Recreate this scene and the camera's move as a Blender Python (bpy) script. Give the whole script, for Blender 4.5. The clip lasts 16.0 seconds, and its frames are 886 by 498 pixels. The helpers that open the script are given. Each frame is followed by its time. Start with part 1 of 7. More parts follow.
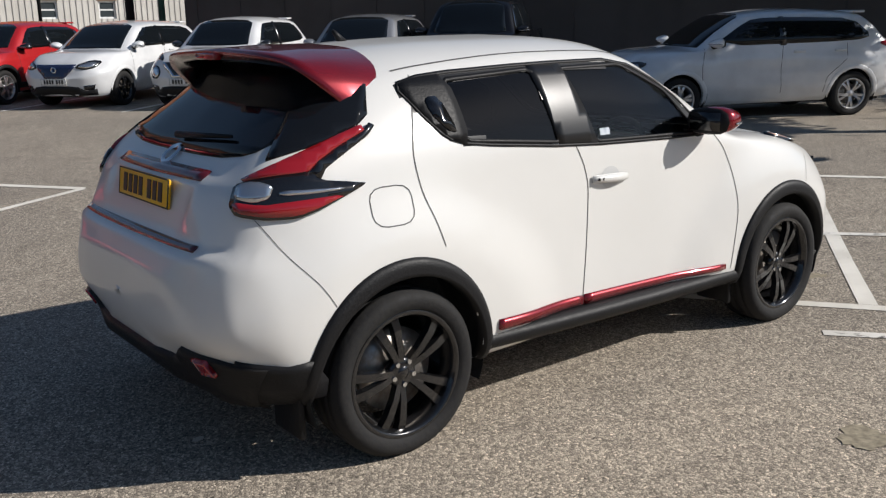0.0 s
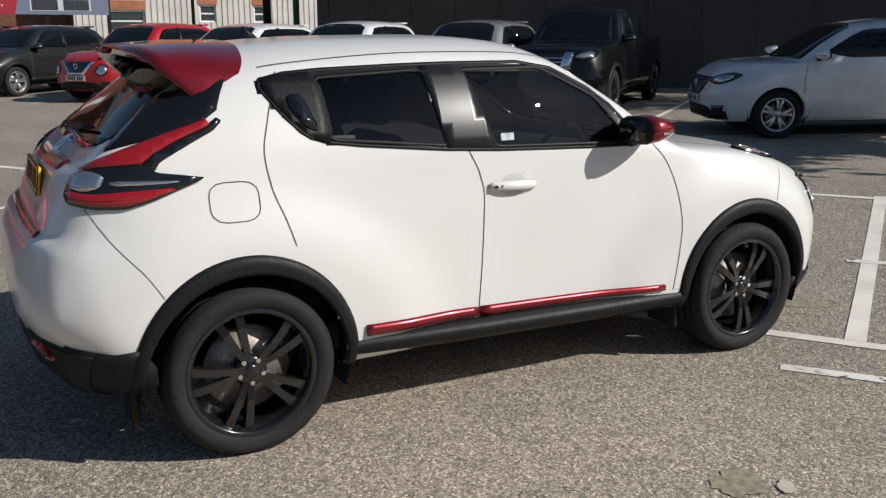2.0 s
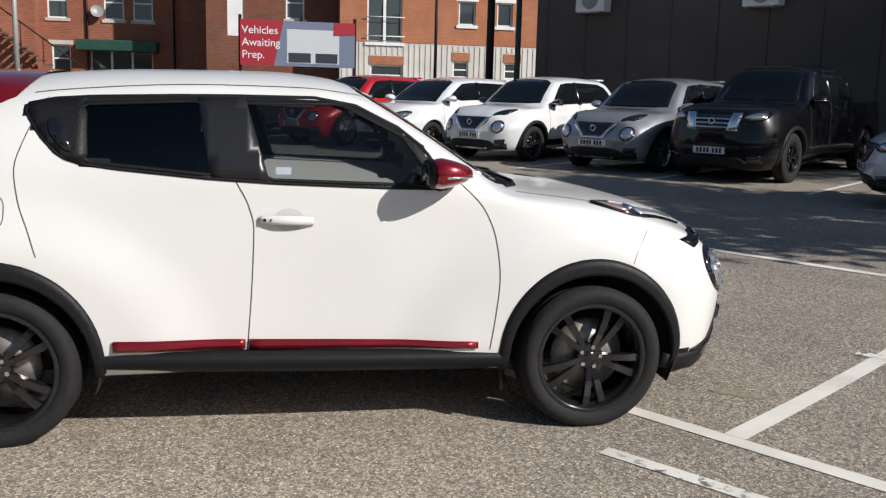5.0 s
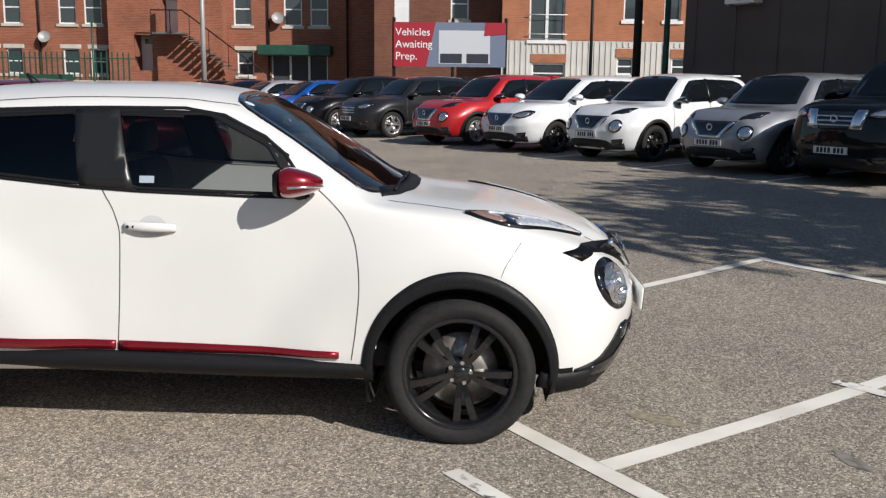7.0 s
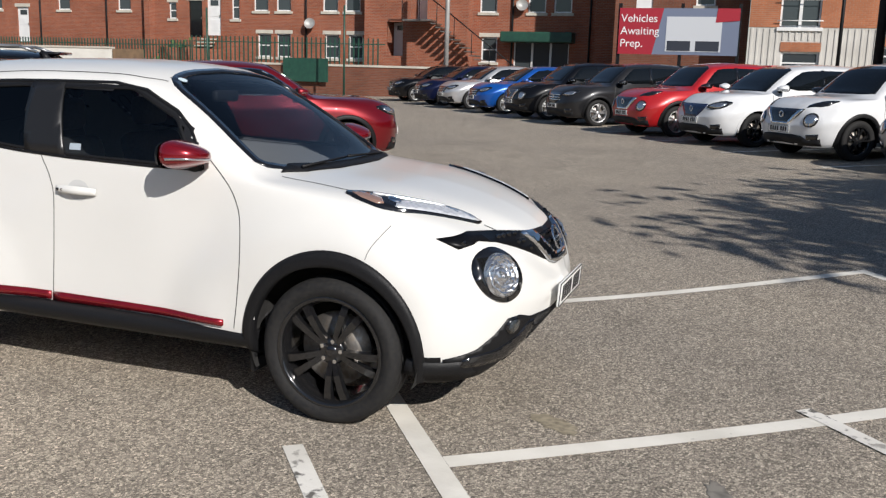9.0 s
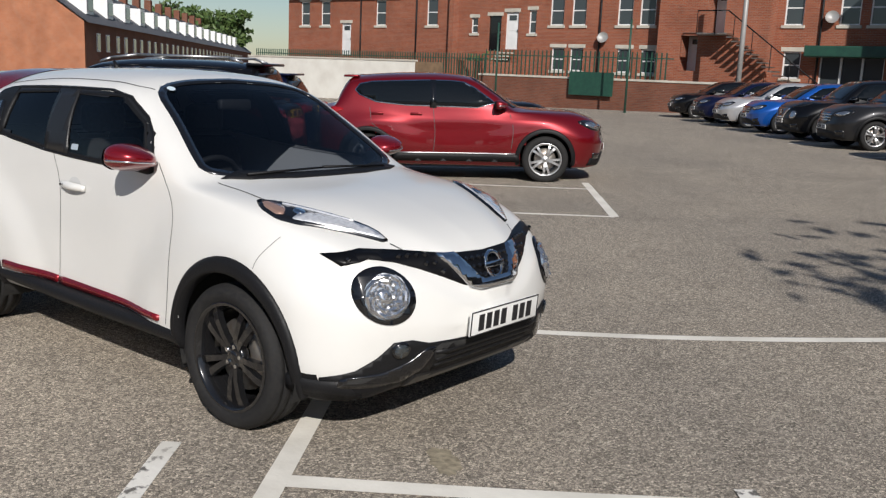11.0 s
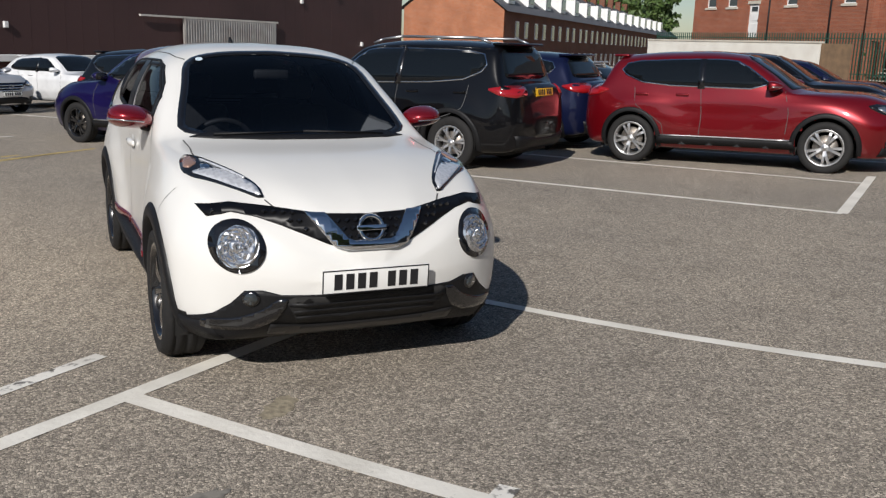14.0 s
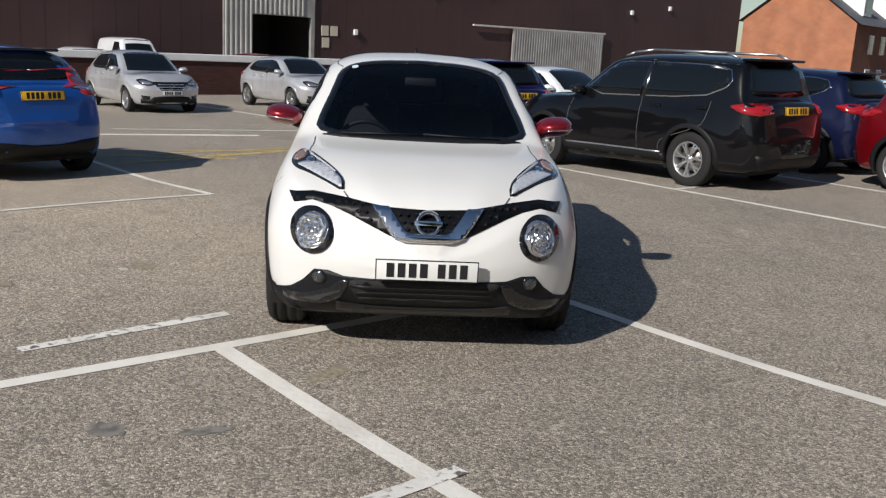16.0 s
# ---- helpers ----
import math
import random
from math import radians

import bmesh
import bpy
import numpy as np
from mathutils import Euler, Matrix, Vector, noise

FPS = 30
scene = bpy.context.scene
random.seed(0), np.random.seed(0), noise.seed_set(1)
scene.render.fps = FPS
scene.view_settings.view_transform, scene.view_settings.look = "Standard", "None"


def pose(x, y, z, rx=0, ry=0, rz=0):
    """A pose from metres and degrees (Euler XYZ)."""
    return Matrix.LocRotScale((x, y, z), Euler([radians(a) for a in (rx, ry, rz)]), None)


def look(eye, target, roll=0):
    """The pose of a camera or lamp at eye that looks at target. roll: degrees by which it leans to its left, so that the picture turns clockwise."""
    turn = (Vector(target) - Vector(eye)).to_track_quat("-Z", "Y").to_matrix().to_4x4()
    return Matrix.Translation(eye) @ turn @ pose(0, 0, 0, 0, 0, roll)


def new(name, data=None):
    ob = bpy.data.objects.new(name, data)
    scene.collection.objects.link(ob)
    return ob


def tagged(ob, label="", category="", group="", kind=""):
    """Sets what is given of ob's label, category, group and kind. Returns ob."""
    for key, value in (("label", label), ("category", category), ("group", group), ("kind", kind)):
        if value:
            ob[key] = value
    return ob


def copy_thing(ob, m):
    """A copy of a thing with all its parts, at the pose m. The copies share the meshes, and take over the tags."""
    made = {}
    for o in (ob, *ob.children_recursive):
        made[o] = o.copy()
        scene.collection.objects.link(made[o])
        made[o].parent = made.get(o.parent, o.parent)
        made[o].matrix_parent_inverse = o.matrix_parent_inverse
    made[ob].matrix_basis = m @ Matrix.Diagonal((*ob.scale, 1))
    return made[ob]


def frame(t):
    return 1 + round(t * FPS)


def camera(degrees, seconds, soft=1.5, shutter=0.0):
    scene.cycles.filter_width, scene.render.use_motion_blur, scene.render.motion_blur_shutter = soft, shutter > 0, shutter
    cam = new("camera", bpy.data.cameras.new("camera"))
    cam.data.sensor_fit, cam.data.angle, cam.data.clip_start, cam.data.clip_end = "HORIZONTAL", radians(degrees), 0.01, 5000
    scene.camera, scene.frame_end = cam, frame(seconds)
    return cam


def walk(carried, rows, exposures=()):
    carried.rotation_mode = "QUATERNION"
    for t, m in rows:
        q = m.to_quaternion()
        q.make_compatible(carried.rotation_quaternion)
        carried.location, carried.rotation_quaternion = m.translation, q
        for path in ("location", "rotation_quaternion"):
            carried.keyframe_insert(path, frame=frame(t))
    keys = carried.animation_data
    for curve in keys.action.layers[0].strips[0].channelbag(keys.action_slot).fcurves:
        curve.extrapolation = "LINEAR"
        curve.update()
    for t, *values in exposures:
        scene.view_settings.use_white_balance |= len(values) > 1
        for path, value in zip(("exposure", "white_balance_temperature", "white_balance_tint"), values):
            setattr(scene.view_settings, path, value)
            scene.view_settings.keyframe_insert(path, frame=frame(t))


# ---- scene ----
cam = camera(52.0, 16.0, soft=1.3)
PATH = [
    (0, (-3.15, -3.512, 1.592), (-1.954, -1.979, 1.126), -1.1),
    (0.5, (-2.907, -3.59, 1.559), (-1.776, -2.009, 1.092), -1.2),
    (1, (-2.662, -3.643, 1.559), (-1.599, -2.018, 1.08), -0.2),
    (1.5, (-2.416, -3.825, 1.537), (-1.434, -2.147, 1.071), -0.1),
    (2, (-2.144, -4.054, 1.542), (-1.232, -2.33, 1.096), -0.2),
    (2.5, (-1.837, -4.143, 1.53), (-0.983, -2.377, 1.14), 0.5),
    (3, (-1.522, -4.283, 1.513), (-0.787, -2.455, 1.164), 1.8),
    (3.5, (-1.179, -4.42, 1.513), (-0.576, -2.546, 1.16), 2.0),
    (4, (-0.835, -4.436, 1.493), (-0.311, -2.538, 1.142), 1.4),
    (4.5, (-0.502, -4.557, 1.473), (-0.054, -2.637, 1.137), 1.6),
    (4.7, (-0.343, -4.632, 1.469), (0.066, -2.702, 1.14), 1.6),
    (6.8, (1.179, -4.694, 1.523), (1.14, -2.723, 1.183), 0.8),
    (7, (1.326, -4.671, 1.539), (1.253, -2.701, 1.198), 0.7),
    (7.5, (1.748, -4.66, 1.536), (1.538, -2.701, 1.187), 0.3),
    (8, (2.126, -4.549, 1.533), (1.776, -2.614, 1.168), 0.7),
    (8.5, (2.493, -4.426, 1.542), (2.022, -2.518, 1.17), 1.3),
    (8.7, (2.675, -4.387, 1.537), (2.14, -2.496, 1.162), 1.5),
    (10.8, (4.319, -3.474, 1.595), (3.156, -1.89, 1.223), 2.3),
    (11, (4.412, -3.324, 1.598), (3.191, -1.785, 1.225), 2.5),
    (11.5, (4.727, -3.037, 1.593), (3.349, -1.638, 1.213), 2.8),
    (12, (5.024, -2.736, 1.605), (3.547, -1.443, 1.222), 3.3),
    (12.5, (5.224, -2.386, 1.593), (3.655, -1.206, 1.214), 3.1),
    (13, (5.564, -2.093, 1.599), (3.885, -1.08, 1.207), 1.5),
    (13.5, (5.761, -1.752, 1.578), (4.046, -0.816, 1.154), 1.1),
    (14, (5.946, -1.441, 1.606), (4.178, -0.615, 1.168), 2.0),
    (14.2, (6.109, -1.365, 1.64), (4.302, -0.623, 1.213), 1.3),
    (14.5, (6.186, -1.174, 1.622), (4.335, -0.556, 1.183), 2.1),
    (15, (6.29, -0.861, 1.61), (4.39, -0.415, 1.172), 2.3),
    (15.5, (6.4, -0.518, 1.643), (4.472, -0.227, 1.197), 3.2),
    (16, (6.576, -0.251, 1.678), (4.632, -0.108, 1.231), 3.1),
]
EXPOSURE = [(0, 0.08), (3, 0.0), (4.5, 0.14), (8.5, 0.18), (11, 0.0), (12, -0.08), (13.5, -0.06), (16, 0.08)]
walk(cam, [(t, look(eye, target, roll)) for t, eye, target, roll in PATH], EXPOSURE)

from mathutils.bvhtree import BVHTree

# ---- light ----
SUN_AZ, SUN_EL = radians(-42.6), radians(33.0)
world = bpy.data.worlds.new("sky")
scene.world = world
world.use_nodes = True
wt = world.node_tree
sky = wt.nodes.new("ShaderNodeTexSky")
sky.sky_type = "NISHITA"
sky.sun_disc = False
sky.sun_elevation = SUN_EL
sky.sun_rotation = math.pi / 2 - SUN_AZ
sky.air_density, sky.dust_density, sky.ozone_density = 1.0, 0.4, 2.2
wt.links.new(sky.outputs[0], wt.nodes["Background"].inputs[0])
wt.nodes["Background"].inputs[1].default_value = 0.066
sun_data = bpy.data.lights.new("sun", "SUN")
sun_data.energy, sun_data.angle, sun_data.color = 4.6, radians(0.6), (1.0, 0.955, 0.905)
sun = new("sun", sun_data)
sun_dir = Vector((math.cos(SUN_EL) * math.cos(SUN_AZ), math.cos(SUN_EL) * math.sin(SUN_AZ), math.sin(SUN_EL)))
sun.matrix_world = look(sun_dir * 60, (0, 0, 0))


# ---- materials ----
def mat(name, color, rough=0.5, metal=0.0, coat=0.0, spec=0.5):
    m = bpy.data.materials.new(name)
    m.use_nodes = True
    b = m.node_tree.nodes["Principled BSDF"]
    b.inputs["Base Color"].default_value = (*color, 1)
    b.inputs["Roughness"].default_value = rough
    b.inputs["Metallic"].default_value = metal
    b.inputs["Coat Weight"].default_value = coat
    b.inputs["Coat Roughness"].default_value = 0.03
    b.inputs["Specular IOR Level"].default_value = spec
    return m


def grain(m, color2, scale, lo=0.35, hi=0.65, bump=0.0, detail=6.0, rough2=None, big=None, bump_scale=None):
    """Two-scale noise between the base colour and color2, with a fine bump."""
    nt = m.node_tree
    b = nt.nodes["Principled BSDF"]
    co = nt.nodes.new("ShaderNodeTexCoord")
    n1 = nt.nodes.new("ShaderNodeTexNoise")
    n1.inputs["Scale"].default_value, n1.inputs["Detail"].default_value = scale, detail
    nt.links.new(co.outputs["Object"], n1.inputs["Vector"])
    r = nt.nodes.new("ShaderNodeMapRange")
    r.inputs["From Min"].default_value, r.inputs["From Max"].default_value = lo, hi
    nt.links.new(n1.outputs[0], r.inputs["Value"])
    mx = nt.nodes.new("ShaderNodeMix")
    mx.data_type = "RGBA"
    mx.inputs[6].default_value = b.inputs["Base Color"].default_value
    mx.inputs[7].default_value = (*color2, 1)
    nt.links.new(r.outputs[0], mx.inputs[0])
    out = mx.outputs[2]
    if big:
        c3, s3, amount = big
        n2 = nt.nodes.new("ShaderNodeTexNoise")
        n2.inputs["Scale"].default_value, n2.inputs["Detail"].default_value = s3, 5
        nt.links.new(co.outputs["Object"], n2.inputs["Vector"])
        r2 = nt.nodes.new("ShaderNodeMapRange")
        r2.inputs["From Min"].default_value, r2.inputs["From Max"].default_value = 0.4, 0.65
        r2.inputs["To Max"].default_value = amount
        nt.links.new(n2.outputs[0], r2.inputs["Value"])
        m2 = nt.nodes.new("ShaderNodeMix")
        m2.data_type = "RGBA"
        m2.inputs[7].default_value = (*c3, 1)
        nt.links.new(out, m2.inputs[6])
        nt.links.new(r2.outputs[0], m2.inputs[0])
        out = m2.outputs[2]
    nt.links.new(out, b.inputs["Base Color"])
    if rough2 is not None:
        r3 = nt.nodes.new("ShaderNodeMapRange")
        r3.inputs["From Min"].default_value, r3.inputs["From Max"].default_value = lo, hi
        r3.inputs["To Min"].default_value, r3.inputs["To Max"].default_value = b.inputs["Roughness"].default_value, rough2
        nt.links.new(n1.outputs[0], r3.inputs["Value"])
        nt.links.new(r3.outputs[0], b.inputs["Roughness"])
    if bump:
        bp = nt.nodes.new("ShaderNodeBump")
        bp.inputs["Strength"].default_value, bp.inputs["Distance"].default_value = bump, 0.01
        src = n1
        if bump_scale:
            src = nt.nodes.new("ShaderNodeTexNoise")
            src.inputs["Scale"].default_value, src.inputs["Detail"].default_value = bump_scale, 4
            nt.links.new(co.outputs["Object"], src.inputs["Vector"])
        nt.links.new(src.outputs[0], bp.inputs["Height"])
        nt.links.new(bp.outputs[0], b.inputs["Normal"])
    return m


def paint(name, color, metal=0.0, rough=0.32, flake=0.0):
    m = mat(name, color, rough, metal, 1.0)
    if max(color) < 0.1:
        m.node_tree.nodes["Principled BSDF"].inputs["Specular IOR Level"].default_value = 0.1
        m.node_tree.nodes["Principled BSDF"].inputs["Coat Weight"].default_value = 0.7
    c2 = tuple(min(1, c * 0.86) for c in color)
    return grain(m, c2, 3.0, 0.4, 0.7, rough2=rough + 0.05)


def asphalt_material():
    m = mat("asphalt", (0.1, 0.095, 0.088), 0.88, spec=0.3)
    nt = m.node_tree
    b = nt.nodes["Principled BSDF"]
    co = nt.nodes.new("ShaderNodeTexCoord")

    def tex(kind, scale, detail=4):
        n = nt.nodes.new(kind)
        n.inputs["Scale"].default_value = scale
        if kind == "ShaderNodeTexNoise":
            n.inputs["Detail"].default_value = detail
        nt.links.new(co.outputs["Object"], n.inputs["Vector"])
        return n

    def ramp(src, stops):
        r = nt.nodes.new("ShaderNodeValToRGB")
        els = r.color_ramp.elements
        while len(els) < len(stops):
            els.new(0.5)
        for e, (p, c) in zip(els, stops):
            e.position, e.color = p, (*c, 1)
        nt.links.new(src, r.inputs[0])
        return r

    def mix(fac, a, c, kind="MIX"):
        x = nt.nodes.new("ShaderNodeMix")
        x.data_type, x.blend_type = "RGBA", kind
        for sock, v in ((0, fac), (6, a), (7, c)):
            if hasattr(v, "is_output"):
                nt.links.new(v, x.inputs[sock])
            else:
                x.inputs[sock].default_value = v
        return x.outputs[2]

    stones = tex("ShaderNodeTexVoronoi", 95)
    stone_col = ramp(stones.outputs["Color"], [(0.0, (0.12, 0.108, 0.095)), (0.4, (0.29, 0.26, 0.225)), (0.75, (0.48, 0.43, 0.365)), (1.0, (0.72, 0.65, 0.56))])
    stones2 = tex("ShaderNodeTexVoronoi", 95)
    stones2.feature = "DISTANCE_TO_EDGE"
    gap = ramp(stones2.outputs["Distance"], [(0.0, (0.25, 0.25, 0.25)), (0.12, (1, 1, 1))])
    base = mix(1.0, stone_col.outputs[0], gap.outputs[0], "MULTIPLY")
    fine = tex("ShaderNodeTexNoise", 320, 3)
    fine_c = ramp(fine.outputs[0], [(0.3, (0.72, 0.72, 0.72)), (0.7, (1.3, 1.28, 1.24))])
    base = mix(0.8, base, fine_c.outputs[0], "MULTIPLY")
    large = tex("ShaderNodeTexNoise", 0.35, 5)
    large_c = ramp(large.outputs[0], [(0.32, (0.93, 0.92, 0.91)), (0.66, (1.17, 1.14, 1.09))])
    base = mix(1.0, base, large_c.outputs[0], "MULTIPLY")
    mid = tex("ShaderNodeTexNoise", 2.4, 6)
    mid_c = ramp(mid.outputs[0], [(0.30, (0.62, 0.61, 0.6)), (0.46, (1, 1, 1)), (0.75, (1.1, 1.08, 1.05))])
    base = mix(0.35, base, mid_c.outputs[0], "MULTIPLY")
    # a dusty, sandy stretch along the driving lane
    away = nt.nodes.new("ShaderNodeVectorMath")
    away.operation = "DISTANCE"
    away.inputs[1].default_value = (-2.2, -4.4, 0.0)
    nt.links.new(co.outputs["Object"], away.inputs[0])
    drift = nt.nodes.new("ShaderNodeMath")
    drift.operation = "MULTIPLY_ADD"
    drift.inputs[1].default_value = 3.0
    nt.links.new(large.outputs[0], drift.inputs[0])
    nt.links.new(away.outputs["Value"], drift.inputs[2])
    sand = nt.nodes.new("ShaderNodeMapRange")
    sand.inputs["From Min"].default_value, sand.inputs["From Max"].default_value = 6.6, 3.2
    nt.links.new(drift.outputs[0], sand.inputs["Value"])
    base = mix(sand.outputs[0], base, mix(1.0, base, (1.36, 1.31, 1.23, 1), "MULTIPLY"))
    nt.links.new(base, b.inputs["Base Color"])
    bp = nt.nodes.new("ShaderNodeBump")
    bp.inputs["Strength"].default_value, bp.inputs["Distance"].default_value = 0.55, 0.006
    nt.links.new(stones2.outputs["Distance"], bp.inputs["Height"])
    nt.links.new(bp.outputs[0], b.inputs["Normal"])
    return m


def worn_paint(name, color, wear_to=(0.13, 0.12, 0.11), lo=0.36, hi=0.44):
    m = mat(name, color, 0.75, spec=0.3)
    return grain(m, color, 9, 0.3, 0.7, bump=0.3, big=None) if not wear_to else grain(
        mat(name, wear_to, 0.8, spec=0.3), color, 22, lo, hi, bump=0.35, detail=8, big=((color[0] * 0.75, color[1] * 0.74, color[2] * 0.72), 3.0, 0.6))


def tinted_glass(name, tint, gloss_rough=0.0):
    m = bpy.data.materials.new(name)
    m.use_nodes = True
    nt = m.node_tree
    nt.nodes.remove(nt.nodes["Principled BSDF"])
    tr = nt.nodes.new("ShaderNodeBsdfTransparent")
    tr.inputs[0].default_value = (*tint, 1)
    gl = nt.nodes.new("ShaderNodeBsdfGlossy")
    gl.inputs["Roughness"].default_value = gloss_rough
    fr = nt.nodes.new("ShaderNodeFresnel")
    fr.inputs[0].default_value = 1.5
    mx = nt.nodes.new("ShaderNodeMixShader")
    nt.links.new(fr.outputs[0], mx.inputs[0])
    nt.links.new(tr.outputs[0], mx.inputs[1])
    nt.links.new(gl.outputs[0], mx.inputs[2])
    nt.links.new(mx.outputs[0], nt.nodes["Material Output"].inputs[0])
    return m


def brick_material(name, c1, c2, mortar, scale=1.0):
    m = mat(name, c1, 0.9, spec=0.2)
    nt = m.node_tree
    b = nt.nodes["Principled BSDF"]
    co = nt.nodes.new("ShaderNodeTexCoord")
    sep = nt.nodes.new("ShaderNodeSeparateXYZ")
    add = nt.nodes.new("ShaderNodeMath")
    com = nt.nodes.new("ShaderNodeCombineXYZ")
    nt.links.new(co.outputs["Object"], sep.inputs[0])
    nt.links.new(sep.outputs[0], add.inputs[0])
    nt.links.new(sep.outputs[1], add.inputs[1])
    nt.links.new(add.outputs[0], com.inputs[0])
    nt.links.new(sep.outputs[2], com.inputs[1])
    br = nt.nodes.new("ShaderNodeTexBrick")
    br.inputs["Scale"].default_value = scale
    br.inputs["Brick Width"].default_value, br.inputs["Row Height"].default_value = 0.235, 0.075
    br.inputs["Mortar Size"].default_value = 0.008
    br.inputs["Color1"].default_value, br.inputs["Color2"].default_value, br.inputs["Mortar"].default_value = (*c1, 1), (*c2, 1), (*mortar, 1)
    nt.links.new(com.outputs[0], br.inputs["Vector"])
    n = nt.nodes.new("ShaderNodeTexNoise")
    n.inputs["Scale"].default_value, n.inputs["Detail"].default_value = 0.8, 8
    nt.links.new(co.outputs["Object"], n.inputs["Vector"])
    r = nt.nodes.new("ShaderNodeValToRGB")
    r.color_ramp.elements[0].position, r.color_ramp.elements[0].color = 0.3, (0.8, 0.78, 0.76, 1)
    r.color_ramp.elements[1].position, r.color_ramp.elements[1].color = 0.65, (1.1, 1.08, 1.06, 1)
    nt.links.new(n.outputs[0], r.inputs[0])
    mx = nt.nodes.new("ShaderNodeMix")
    mx.data_type, mx.blend_type = "RGBA", "MULTIPLY"
    mx.inputs[0].default_value = 0.9
    nt.links.new(br.outputs[0], mx.inputs[6])
    nt.links.new(r.outputs[0], mx.inputs[7])
    nt.links.new(mx.outputs[2], b.inputs["Base Color"])
    bp = nt.nodes.new("ShaderNodeBump")
    bp.inputs["Strength"].default_value, bp.inputs["Distance"].default_value = 0.4, 0.01
    nt.links.new(br.outputs["Fac"], bp.inputs["Height"])
    bp.invert = True
    nt.links.new(bp.outputs[0], b.inputs["Normal"])
    return m


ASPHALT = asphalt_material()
LINE_WHITE = worn_paint("white_line_paint", (0.80, 0.765, 0.69), lo=0.22, hi=0.32)
LINE_OLD = worn_paint("worn_line_paint", (0.78, 0.75, 0.69), lo=0.36, hi=0.46)
LINE_YELLOW = worn_paint("yellow_line_paint", (0.62, 0.46, 0.16), lo=0.36, hi=0.50)
PATCH = grain(mat("worn_patch", (0.36, 0.31, 0.22), 0.9), (0.20, 0.17, 0.12), 30, bump=0.4)
OIL = grain(mat("oil_stain", (0.13, 0.12, 0.105), 0.8), (0.24, 0.22, 0.19), 14, lo=0.38, hi=0.56, bump=0.3)
PEARL = grain(mat("pearl_white_paint", (0.74, 0.73, 0.70), 0.30, 0.0, 1.0), (0.71, 0.70, 0.67), 2.0, rough2=0.36)
PEARL.node_tree.nodes["Principled BSDF"].inputs["Coat Weight"].default_value = 0.7
PEARL.node_tree.nodes["Principled BSDF"].inputs["Coat Roughness"].default_value = 0.09
RED_TRIM = grain(mat("metallic_red_trim", (0.27, 0.006, 0.014), 0.25, 0.5, 1.0), (0.21, 0.005, 0.011), 4.0)
BLACK_PLASTIC = grain(mat("black_plastic", (0.007, 0.007, 0.008), 0.46, spec=0.25), (0.011, 0.011, 0.012), 120, bump=0.15, rough2=0.58)
SATIN_BLACK = grain(mat("satin_black_film", (0.012, 0.012, 0.013), 0.32, spec=0.4), (0.018, 0.018, 0.019), 200)
GLOSS_BLACK = mat("gloss_black", (0.008, 0.008, 0.009), 0.12, coat=0.6)
RUBBER = grain(mat("tyre_rubber", (0.012, 0.012, 0.013), 0.7, spec=0.3), (0.022, 0.021, 0.02), 60, bump=0.2, rough2=0.85)
RIM_BLACK = mat("black_alloy", (0.012, 0.012, 0.013), 0.2, 0.2, 0.8)
RIM_SILVER = grain(mat("silver_alloy", (0.6, 0.6, 0.61), 0.3, 0.9), (0.5, 0.5, 0.5), 8, rough2=0.4)
STEEL = grain(mat("bare_steel", (0.42, 0.4, 0.38), 0.35, 0.9), (0.3, 0.26, 0.22), 30, rough2=0.6)
CHROME = mat("chrome", (0.78, 0.79, 0.8), 0.06, 1.0)
SHADOW_GAP = mat("panel_gap", (0.07, 0.07, 0.07), 0.8)
LINER = grain(mat("wheel_arch_liner", (0.01, 0.01, 0.01), 0.9), (0.02, 0.019, 0.018), 20)
SCREEN_GLASS = tinted_glass("windscreen_glass", (0.24, 0.27, 0.32))
DOOR_GLASS = tinted_glass("door_glass", (0.42, 0.45, 0.46))
PRIVACY_GLASS = tinted_glass("privacy_glass", (0.035, 0.035, 0.04))
DARK_GLASS = mat("dark_car_glass", (0.006, 0.008, 0.010), 0.03, spec=0.4)
GREY_GLASS = mat("grey_car_glass", (0.035, 0.04, 0.042), 0.03, coat=1.0)
LENS_RED = mat("red_lens", (0.3, 0.008, 0.012), 0.08, coat=1.0)
LAMP_SILVER = mat("lamp_reflector", (0.62, 0.63, 0.65), 0.16, 0.9)
HEAD_SILVER = grain(mat("headlamp_silver", (0.78, 0.79, 0.82), 0.16, 0.4, 1.0), (0.66, 0.67, 0.69), 60, lo=0.45, hi=0.6)
AMBER_LENS = mat("amber_tinted_lens", (0.42, 0.26, 0.20), 0.14, 0.4, coat=1.0)
REAR_GLASS = mat("rear_screen_glass", (0.008, 0.009, 0.011), 0.04, spec=0.3)
PLATE_WHITE = mat("plate_white", (0.78, 0.78, 0.76), 0.4)
PLATE_YELLOW = mat("plate_yellow", (0.9, 0.50, 0.015), 0.4)
PLATE_BAR = mat("plate_characters", (0.012, 0.012, 0.014), 0.5)
SEAT_CLOTH = grain(mat("seat_cloth", (0.02, 0.02, 0.022), 0.85), (0.035, 0.035, 0.036), 60, bump=0.2)
DASH = grain(mat("dashboard_plastic", (0.022, 0.022, 0.024), 0.6), (0.03, 0.03, 0.03), 40)
BRICK = brick_material("red_brick", (0.33, 0.105, 0.055), (0.25, 0.075, 0.042), (0.27, 0.2, 0.16))
